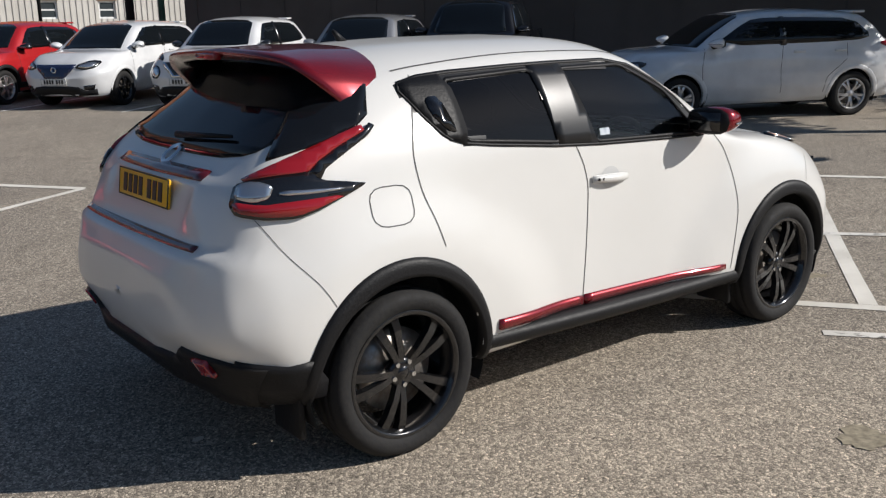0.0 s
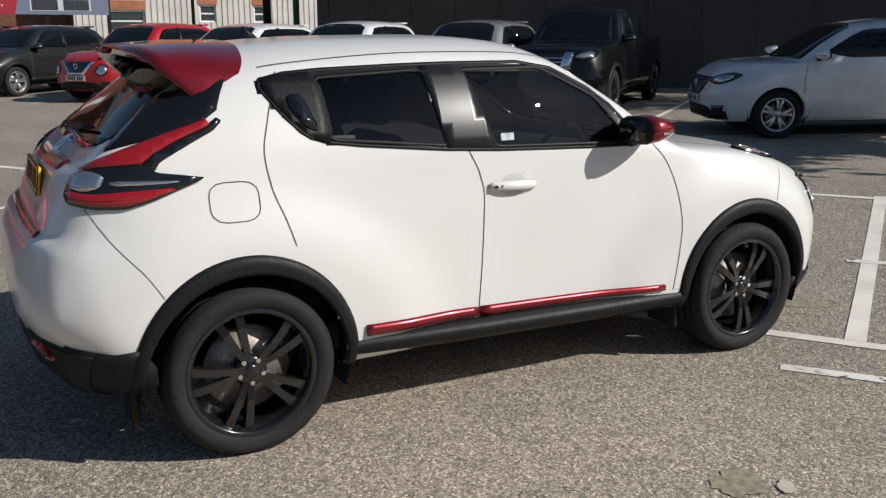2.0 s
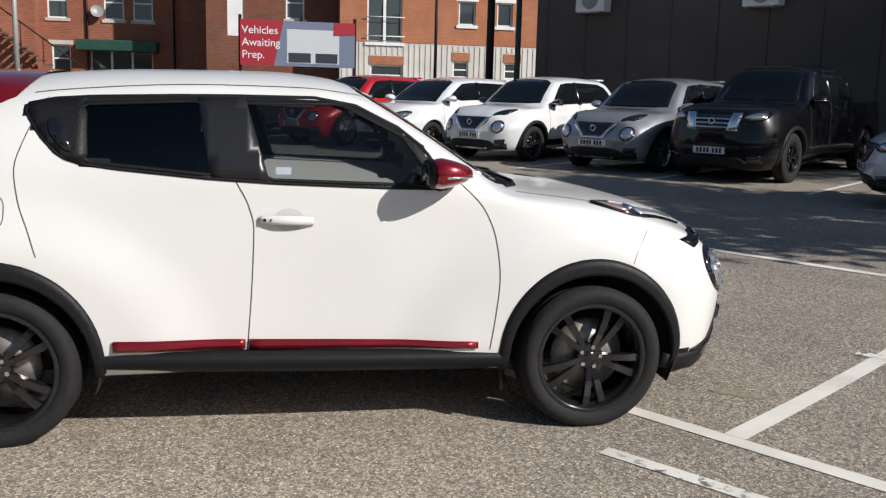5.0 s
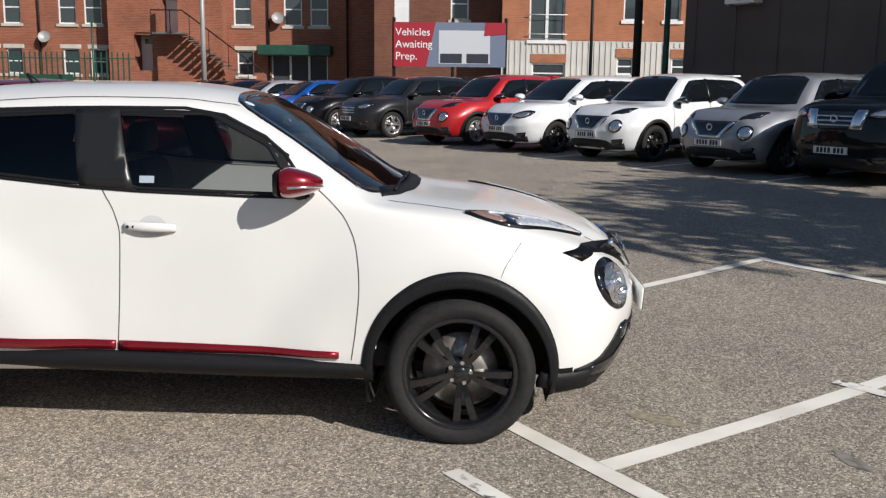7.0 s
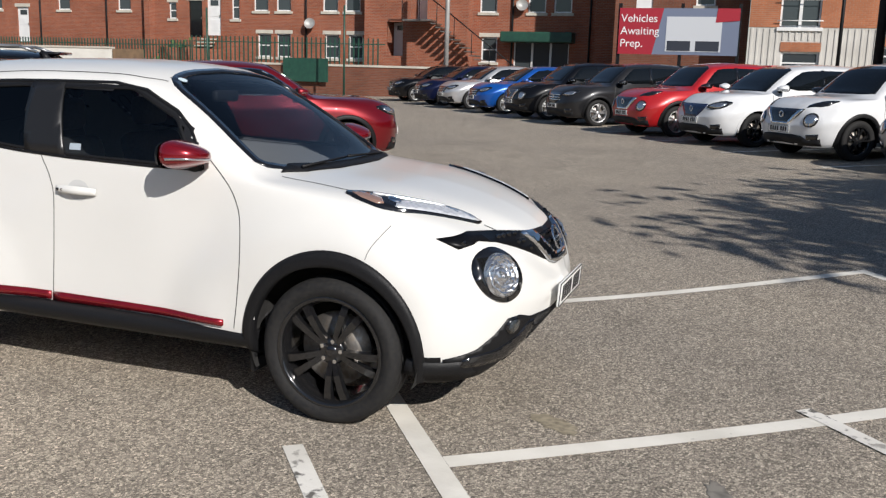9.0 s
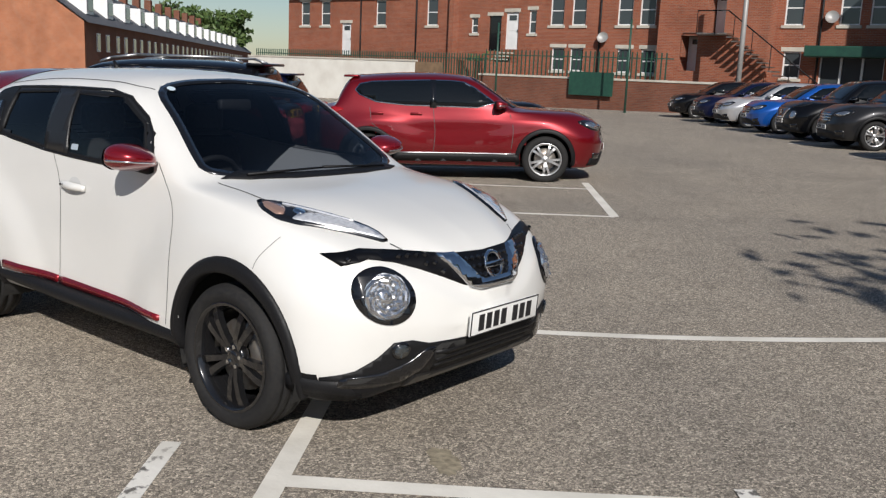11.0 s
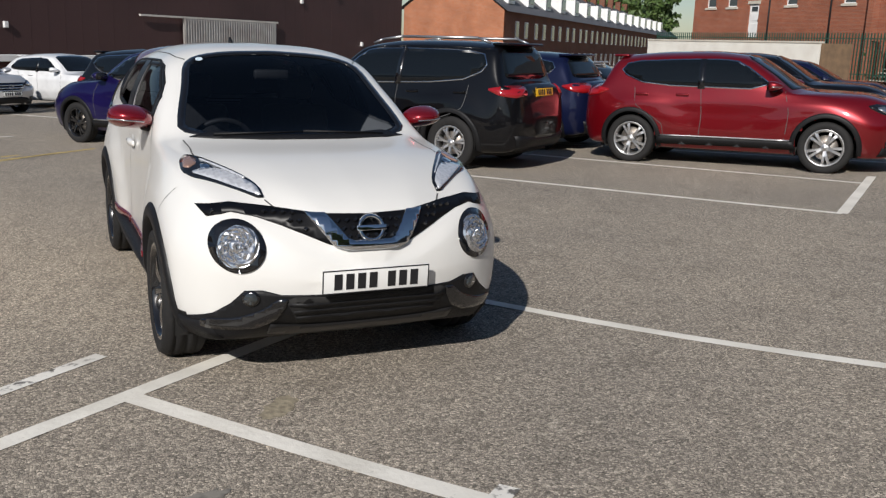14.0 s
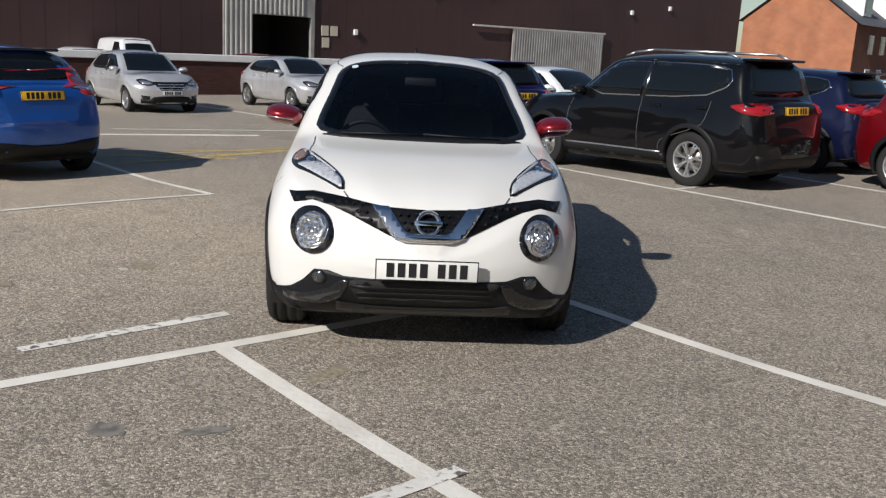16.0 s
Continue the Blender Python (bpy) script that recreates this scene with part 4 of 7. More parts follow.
        part("rear_corner_cladding", bm, BLACK_PLASTIC, car)
        bm = patch(tree, dense([(1.60, 0.27), (1.62, 0.335), (1.72, 0.325), (1.86, 0.33), (1.88, 0.25), (1.8, 0.235)], 0.06), "y", s, 0.012, 0.06, skirt=0.02)
        part("front_corner_cladding", bm, BLACK_PLASTIC, car)
        p, n = shell(tree, "x", -1, s * 0.60, 0.46)
        part("rear_reflector", patch(tree, dense([(s * 0.575, 0.43), (s * 0.635, 0.43), (s * 0.635, 0.50), (s * 0.575, 0.50)], 0.02), "x", -1, 0.03, 0.03, skirt=0.01), LENS_RED, car)
        bm = bmesh.new()
        box(bm, -1.70, -1.672, s * 0.70 - 0.10, s * 0.70 + 0.10, 0.16, 0.42, 0.008)
        part("mud_flap", bm, BLACK_PLASTIC, car)
        bm = bmesh.new()
        box(bm, 0.845, 0.872, s * 0.72 - 0.10, s * 0.72 + 0.10, 0.17, 0.36, 0.008)
        part("mud_flap", bm, BLACK_PLASTIC, car)
        mirror_part(car, 0.545, s * 0.775, 1.155, s, RED_TRIM)
        # bonnet edge and roof gutter
        for ln in ([(0.93, s * 0.66), (1.10, s * 0.655), (1.24, s * 0.665), (1.30, s * 0.66)], [(1.83, s * 0.44), (1.95, s * 0.37), (1.99, s * 0.33)], [(-1.12, s * 0.60), (-0.4, s * 0.585), (0.1, s * 0.575), (0.24, s * 0.53)]):
            part("panel_joint", ribbon(tree, smooth_line(ln), "z", 1, 0.007), SHADOW_GAP, car)

    # fuel flap on the right flank
    o = dense(rounded([(-1.385, 1.05), (-1.20, 1.05), (-1.20, 0.905), (-1.385, 0.905)], 2), 0.03)
    part("fuel_flap_edge", patch(tree, o, "y", -1, 0.0012, inner=ring(o, 0.004), skirt=0), SHADOW_GAP, car)
    # windscreen
    o = dense(rounded(screen, 1), 0.04)
    part("windscreen", patch(tree, dense(screen, 0.07), "z", 1, -0.003, 0.09, skirt=0), SCREEN_GLASS, car, "dark tinted windscreen").visible_shadow = False
    part("windscreen_seal", patch(tree, ring(o, -0.02), "z", 1, 0.004, inner=ring(o, 0.022), skirt=0.008), GLOSS_BLACK, car)
    cowl = [(0.90, -0.62), (0.97, -0.50), (1.02, -0.25), (1.03, 0.0), (1.02, 0.25), (0.97, 0.50), (0.90, 0.62), (0.87, 0.5), (0.94, 0.25), (0.955, 0.0), (0.94, -0.25), (0.87, -0.5)]
    part("scuttle", patch(tree, cowl, "z", 1, 0.006, 0.06, skirt=0.01), BLACK_PLASTIC, car)
    for y0, y1 in ((-0.50, 0.02), (0.0, 0.48)):
        bm = bmesh.new()
        p, n = shell(tree, "z", 1, 0.945, y0)
        q, n2 = shell(tree, "z", 1, 0.935, y1)
        tube(bm, p + n * 0.02, q + n2 * 0.014, 0.008, 0.005, 6)
        part("wiper", bm, BLACK_PLASTIC, car)
    bm = patch(tree, circle(0.265, -0.45, 0.022, 16), "z", 1, 0.004, 0.04, skirt=0)
    part("screen_sticker", bm, mat("pale_sticker", (0.55, 0.66, 0.72), 0.5), car)
    # rear glass, plate, trims
    rg = mirrored([(-0.35, 1.15), (-0.57, 1.175), (-0.655, 1.235), (-0.665, 1.30), (-0.63, 1.375), (-0.575, 1.44), (-0.4, 1.475)])
    part("rear_window", patch(tree, dense(rounded(rg, 1), 0.06), "x", -1, 0.005, 0.06), REAR_GLASS, car)
    for s in (-1, 1):
        corner = [(-0.73, 1.165), (-0.56, 1.213), (-0.445, 1.268), (-0.42, 1.30), (-0.44, 1.40), (-0.56, 1.43), (-0.70, 1.32)]
        part("rear_window_edge", patch(tree, dense(corner, 0.04), "q", s, 0.008, 0.04, skirt=0.006), REAR_GLASS, car)
    bm = bmesh.new()
    p, n = shell(tree, "x", -1, 0.02, 1.19)
    q, n2 = shell(tree, "x", -1, -0.40, 1.215)
    tube(bm, p + n * 0.03, q + n2 * 0.022, 0.014, 0.007, 8)
    part("rear_wiper", bm, BLACK_PLASTIC, car)
    bars_plate(car, tree, -2.0, 1.02, -1, 0.52, 0.112, PLATE_YELLOW, "yellow rear number plate", tilt=-8)
    part("tailgate_strip", patch(tree, dense([(-0.42, 1.082), (0.42, 1.082), (0.42, 1.112), (-0.42, 1.112)], 0.06), "x", -1, 0.006, 0.1), mat("dark_red_trim", (0.10, 0.008, 0.014), 0.2, 0.3, 1.0), car, "dark red strip above the plate")
    lip = smooth_line([(-0.57, 0.862), (-0.4, 0.858), (0, 0.856), (0.4, 0.858), (0.57, 0.862)], 20)
    part("tailgate_lip", patch(tree, lip + [(y, z + 0.02) for y, z in reversed(lip)], "x", -1, 0.006, 0.1), mat("lip_red", (0.08, 0.006, 0.01), 0.25, 0.3, 1.0), car, "dark red strip along the tailgate's edge")
    p, n = shell(tree, "x", -1, 0, 1.135)
    bm = bmesh.new()
    lathe(bm, [(0.032, -0.004), (0.045, -0.012), (0.058, -0.004)], 32)
    badge = part("rear_badge", bm, CHROME, car)
    badge.matrix_basis = Matrix.Translation(p + n * 0.004) @ n.to_track_quat("Y", "Z").inverted().to_matrix().to_4x4().inverted() @ pose(0, 0, 0, 180, 0, 0)
    low = mirrored([(-0.80, 0.47), (-0.66, 0.50), (-0.50, 0.515), (-0.40, 0.45)]) + [(0.7, 0.29), (0.3, 0.26), (-0.3, 0.26), (-0.7, 0.29)]
    part("rear_lower_bumper", patch(tree, dense(low, 0.06), "x", -1, 0.016, 0.06, skirt=0.03), BLACK_PLASTIC, car)
    # roof spoiler: a wing off the roof's end that folds down into a pointed fin at each side
    ss = np.linspace(-1, 1, 41)

    def across(keys):
        q = np.abs(ss)
        px_, py_, pz_ = (pchip([(k[0], k[c]) for k in keys])(q) for c in (1, 2, 3))
        return np.stack([px_, py_ * np.sign(ss), pz_], 1)

    lead = across([(0, -1.12, 0, 1.553), (0.4, -1.13, 0.32, 1.535), (0.7, -1.155, 0.525, 1.482), (0.85, -1.19, 0.61, 1.43), (1.0, -1.30, 0.672, 1.325)])
    trail = across([(0, -1.60, 0, 1.535), (0.4, -1.588, 0.32, 1.525), (0.7, -1.545, 0.515, 1.50), (0.85, -1.50, 0.598, 1.452), (1.0, -1.345, 0.668, 1.315)])
    inward = across([(0, 0.03, 0, -0.034), (0.4, 0.03, -0.004, -0.034), (0.7, 0.035, -0.02, -0.03), (0.85, 0.03, -0.032, -0.016), (1.0, 0.006, -0.025, 0.0)])
    bm, bm2 = bmesh.new(), bmesh.new()
    rows, rows2 = [], []
    for a, b, d in zip(lead, trail, inward):
        a, b, d = Vector(a), Vector(b), Vector(d)
        mid = (a + b) / 2 - d * 0.25
        rows.append([bm.verts.new(v) for v in (a, a.lerp(mid, 0.55), mid, mid.lerp(b, 0.55), b, b + d * 0.5 + Vector((0.004, 0, 0)))])
        rows2.append([bm2.verts.new(v) for v in (b + d * 0.5 + Vector((0.004, 0, 0)), b + d, mid + d * 1.2, a + d * 1.3)])
    for rs, m_ in ((rows, bm), (rows2, bm2)):
        for a, b in zip(rs, rs[1:]):
            for i in range(len(a) - 1):
                m_.faces.new((a[i], a[i + 1], b[i + 1], b[i]))
    spoiler = part("roof_spoiler", bm, RED_TRIM, car, "metallic red roof spoiler")
    part("spoiler_underside", bm2, GLOSS_BLACK, spoiler, "black underside")
    part("brake_light", boxed(-1.605, -1.57, -0.09, 0.09, 1.498, 1.525, 0.006), LENS_RED, spoiler)
    bm = bmesh.new()
    tube(bm, (-0.95, 0, 1.55), (-1.0, 0, 1.605), 0.022, 0.008, 10)
    part("aerial", bm, BLACK_PLASTIC, car)
    # grille
    gr = mirrored([(-0.735, 0.850), (-0.70, 0.806), (-0.60, 0.832), (-0.50, 0.815), (-0.40, 0.782), (-0.30, 0.742), (-0.2, 0.700), (-0.15, 0.688)])
    gr = gr + [(0.6, 0.868), (0.42, 0.852), (0.2, 0.828), (0, 0.822), (-0.2, 0.828), (-0.42, 0.852), (-0.6, 0.868)]
    grille = part("grille", patch(tree, dense(gr, 0.05), "x", 1, 0.006, 0.05, skirt=0.012), mat("grille_black", (0.004, 0.004, 0.005), 0.4, spec=0.25), car)
    stud = None
    for i in range(-17, 18):
        for j in range(5):
            y, z = i * 0.042 + (j % 2) * 0.021, 0.70 + j * 0.032
            if inside((y, z), ring(gr, 0.014)) and not (abs(abs(y) - (0.15 + (z - 0.69) * 0.7)) < 0.055):
                p, n = shell(tree, "x", 1, y, z)
                m = Matrix.Translation(p + n * 0.008) @ n.to_track_quat("X", "Z").to_matrix().to_4x4()
                if stud is None:
                    bm = bmesh.new()
                    vs = [bm.verts.new((0, a, b)) for a, b in ((-0.018, 0), (0, -0.014), (0.018, 0), (0, 0.014))]
                    ws = [bm.verts.new((0.012, a * 0.55, b * 0.55)) for _, a, b in (v.co for v in vs)]
                    bm.faces.new(ws)
                    for k in range(4):
                        bm.faces.new((vs[k], vs[(k + 1) % 4], ws[(k + 1) % 4], ws[k]))
                    stud = part("grille_stud", bm, GLOSS_BLACK, grille, smooth=False)
                    stud.matrix_basis = m
                else:
                    again(stud, m, grille)
    vee = [(-0.285, 0.828), (-0.20, 0.824), (-0.115, 0.722), (-0.09, 0.712), (0.09, 0.712), (0.115, 0.722), (0.20, 0.824), (0.285, 0.828), (0.175, 0.688), (0.12, 0.672), (-0.12, 0.672), (-0.175, 0.688)]
    part("chrome_vee", patch(tree, dense(vee, 0.02), "x", 1, 0.022, 0.025, skirt=0.016), CHROME, grille)
    p, n = shell(tree, "x", 1, 0, 0.768)
    bm = bmesh.new()
    lathe(bm, [(0.045, -0.006), (0.052, -0.014), (0.062, -0.014), (0.068, -0.006)], 36, closed=True)
    box(bm, -0.072, 0.072, -0.018, -0.004, -0.013, 0.013, 0.003)
    b = part("front_badge", bm, CHROME, grille)
    b.matrix_basis = Matrix.Translation((p.x + 0.020, 0, 0.768)) @ pose(0, 0, 0, 0, 0, 90) @ pose(0, 0, 0, -20, 0, 0)
    # front lower bumper: black apron with fog recesses, a mouth, slanted gloss bars and a lip
    lo_ = mirrored([(-0.79, 0.34), (-0.70, 0.375), (-0.63, 0.43), (-0.575, 0.495), (-0.50, 0.50), (-0.42, 0.478), (-0.33, 0.478)])
    lo_ = lo_ + [(0.77, 0.26), (0.5, 0.225), (0.0, 0.218), (-0.5, 0.225), (-0.77, 0.26)]
    lower = part("lower_bumper", patch(tree, dense(lo_, 0.03), "x", 1, 0.007, 0.03, skirt=0.03), BLACK_PLASTIC, car)
    # the mouth is a dark patch laid on, painting in the recess's shade
    mouth = mirrored([(-0.33, 0.325), (-0.40, 0.45), (-0.36, 0.470)])
    part("air_intake_shade", patch(tree, dense(mouth, 0.05), "x", 1, 0.010, 0.06, skirt=0.004), LINER, lower)
    for k in range(3):
        z_ = 0.355 + 0.036 * k
        part("intake_slat", patch(tree, dense([(-0.345 - 0.02 * k, z_), (0.345 + 0.02 * k, z_), (0.345 + 0.02 * k, z_ + 0.012), (-0.345 - 0.02 * k, z_ + 0.012)], 0.1), "x", 1, 0.016, 0.08, skirt=0.008), BLACK_PLASTIC, lower)
    for s in (-1, 1):
        bar = [(s * y, z_) for y, z_ in ((-0.74, 0.345), (-0.60, 0.362), (-0.50, 0.405), (-0.43, 0.462), (-0.385, 0.462), (-0.40, 0.42), (-0.44, 0.36), (-0.52, 0.315), (-0.62, 0.30), (-0.74, 0.30))]
        part("bumper_bar", patch(tree, dense(rounded(bar, 2, 0.15), 0.025), "x", 1, 0.013, 0.025, skirt=0.02), GLOSS_BLACK, lower)
    lip = smooth_line([(-0.46, 0.335), (-0.32, 0.312), (-0.15, 0.302), (0, 0.30), (0.15, 0.302), (0.32, 0.312), (0.46, 0.335)], 24)
    part("skid_plate", patch(tree, lip + [(y, z - 0.06) for y, z in reversed(lip)], "x", 1, 0.016, 0.03, skirt=0.02), mat("dark_satin", (0.014, 0.014, 0.015), 0.35, 0.2), lower)
    bars_plate(car, tree, 2.1, 0.545, 1, 0.52, 0.112, PLATE_WHITE, "white front number plate", tilt=4)
    # interior
    bm = boxed(-1.30, 0.95, -0.70, 0.70, 0.30, 0.42, 0.02)
    part("cabin_floor", bm, DASH, car)
    bm = bmesh.new()
    rows = [[bm.verts.new((x + dx, y, z)) for x, z in ((0.98, 0.98), (0.80, 1.02), (0.62, 0.985), (0.55, 0.88), (0.56, 0.60), (0.8, 0.45))] for y, dx in ((-0.66, -0.08), (-0.4, 0), (0, 0.02), (0.4, 0), (0.66, -0.08))]
    for a, b in zip(rows, rows[1:]):
        for i in range(5):
            bm.faces.new((a[i], a[i + 1], b[i + 1], b[i]))
    part("dashboard", bm, DASH, car)
    bm = bmesh.new()
    tor = []
    for i in range(32):
        a = math.tau * i / 32
        tor.append([bm.verts.new(Vector(((0.19 + 0.016 * math.cos(b)) * math.cos(a), (0.19 + 0.016 * math.cos(b)) * math.sin(a), 0.016 * math.sin(b)))) for b in (math.tau * j / 8 for j in range(8))])
    for i in range(32):
        for j in range(8):
            bm.faces.new((tor[i][j], tor[(i + 1) % 32][j], tor[(i + 1) % 32][(j + 1) % 8], tor[i][(j + 1) % 8]))
    box(bm, -0.18, 0.18, -0.03, 0.03, -0.02, 0.0, 0.008)
    box(bm, -0.07, 0.07, -0.08, 0.06, -0.03, 0.006, 0.02)
    sw = part("steering_wheel", bm, DASH, car)
    sw.matrix_basis = pose(0.44, -0.36, 0.96, 0, -64, 0) @ pose(0, 0, 0, 0, 0, 90)
    for x, y in ((-0.12, -0.36), (-0.12, 0.36), (-0.85, -0.36), (-0.85, 0.36)):
        bm = bmesh.new()
        box(bm, x - 0.25, x + 0.27, y - 0.25, y + 0.25, 0.45, 0.66, 0.06, 3)
        v = bm.verts[:]
        box(bm, x - 0.34, x - 0.20, y - 0.24, y + 0.24, 0.60, 1.18, 0.06, 3)
        back = [q for q in bm.verts if q not in set(v)]
        bmesh.ops.rotate(bm, cent=(x - 0.25, y, 0.6), matrix=Matrix.Rotation(radians(-16), 3, "Y"), verts=back)
        seat = part("seat", bm, SEAT_CLOTH, car)
        hb = boxed(x - 0.47, x - 0.37, y - 0.13, y + 0.13, 1.19, 1.36, 0.04, 3)
        part("headrest", hb, SEAT_CLOTH, seat)
    bm = boxed(0.20, 0.24, -0.11, 0.11, 1.36, 1.42, 0.015)
    part("rear_view_mirror", bm, DASH, car)
    bm = patch(tree, dense([(-0.14, 1.135), (-0.075, 1.135), (-0.075, 1.165), (-0.14, 1.165)], 0.03), "y", -1, 0.0, 0.04, skirt=0)
    part("window_sticker", bm, mat("sticker_white", (0.35, 0.40, 0.45), 0.5), car)
    return car


build_juke()


def car_curves(s):
    wb, hw, H, nose, belt, deck = s["wb"], s["hw"], s["H"], s["nose"], s["belt"], s["deck"]
    xr, xf = -(wb / 2 + s["ro"]), wb / 2 + s["fo"]
    cx, cz, tx, px, ex, dk = s["cowl_x"], s["cowl_z"], s["top_x"], s["peak_x"], s["end_x"], s["dk"]
    bed = s.get("bed")
    if bed:
        zt = [(xr, bed - 0.25), (xr + 0.04, bed - 0.02), (xr + 0.3, bed), (ex - 0.32, bed), (ex - 0.2, bed + 0.08), (ex, H - 0.07)]
        ye = [(xr, 0.6 * hw), (xr + 0.2, 0.86 * hw), (ex - 0.3, 0.88 * hw), (ex, 0.72 * hw)]
    else:
        zt = [(xr, 0.74), (xr + 0.04, deck - 0.16), (xr + 0.10, deck - 0.03), (xr + dk, deck + 0.02), ((xr + dk + ex) / 2, (deck + H) / 2 + 0.04), (ex, H - 0.06)]
        ye = [(xr, 0.42 * hw), (xr + 0.10, 0.66 * hw), (xr + dk, 0.74 * hw), (ex, 0.69 * hw)]
    zt += [(px, H), (tx, H - 0.05), ((tx + cx) / 2, (H - 0.05 + cz) / 2 + 0.02), (cx, cz), (cx + 0.12, cz - 0.02), ((cx + xf) / 2 + 0.1, (cz + nose) / 2 + 0.02), (xf - 0.22, nose), (xf - 0.09, nose - 0.09), (xf - 0.03, nose - 0.20), (xf, nose - 0.30)]
    ze = [(x, z - (0.085 if tx - 0.05 > x > ex - 0.4 and z > belt + 0.2 else 0.055 if z > belt else 0.03)) for x, z in zt]
    ye += [(px, 0.69 * hw), (tx, 0.67 * hw), ((tx + cx) / 2, 0.73 * hw), (cx, 0.80 * hw), (cx + 0.3, 0.74 * hw), (xf - 0.45, 0.64 * hw), (xf - 0.15, 0.5 * hw), (xf - 0.05, 0.36 * hw), (xf, 0.15 * hw)]
    return {
        "ends": (xr, xf),
        "zb": [(xr, 0.45), (xr + 0.05, 0.34), (xr + 0.3, 0.25), (0, s.get("clear", 0.22)), (xf - 0.3, 0.21), (xf - 0.08, 0.24), (xf, 0.38)],
        "yb": [(xr, 0.4 * hw), (xr + 0.06, 0.66 * hw), (xr + 0.25, 0.86 * hw), (xr + 0.6, 0.91 * hw), (0, 0.88 * hw), (xf - 0.7, 0.91 * hw), (xf - 0.35, 0.83 * hw), (xf - 0.12, 0.6 * hw), (xf, 0.25 * hw)],
        "zm": [(xr, 0.62), (-wb / 2, 0.70), (0, 0.58), (wb / 2, 0.70), (xf, 0.55)],
        "ym": [(xr, 0.48 * hw), (xr + 0.04, 0.68 * hw), (xr + 0.14, 0.86 * hw), (xr + 0.4, 0.96 * hw), (-wb / 2 + 0.05, hw), (0, 0.965 * hw), (wb / 2, hw), (xf - 0.45, 0.965 * hw), (xf - 0.22, 0.87 * hw), (xf - 0.09, 0.68 * hw), (xf - 0.03, 0.5 * hw), (xf, 0.3 * hw)],
        "zs": [(xr, 0.70), (xr + 0.1, deck - 0.14), (xr + 0.35, belt), (-0.5, belt - 0.01), (cx - 0.2, belt - 0.04), (cx + 0.3, cz - 0.09), (xf - 0.4, nose - 0.06), (xf - 0.15, nose - 0.13), (xf, nose - 0.33)],
        "ys": [(xr, 0.45 * hw), (xr + 0.1, 0.74 * hw), (xr + 0.35, 0.88 * hw), (-0.5, 0.925 * hw), (cx, 0.91 * hw), (xf - 0.6, 0.86 * hw), (xf - 0.3, 0.75 * hw), (xf - 0.1, 0.55 * hw), (xf, 0.2 * hw)],
        "ze": ze, "ye": ye, "zt": zt,
    }


BASE = dict(wb=2.64, fo=0.86, ro=0.74, hw=0.90, H=1.58, nose=0.93, belt=1.03, deck=1.08, cowl_x=0.95, cowl_z=1.07, top_x=0.28, peak_x=-0.25, end_x=-1.35, dk=0.28,
            r=0.335, rim_r=0.235, rim=RIM_SILVER, style=FIVE, clad=True, face="juke", glass=DARK_GLASS)


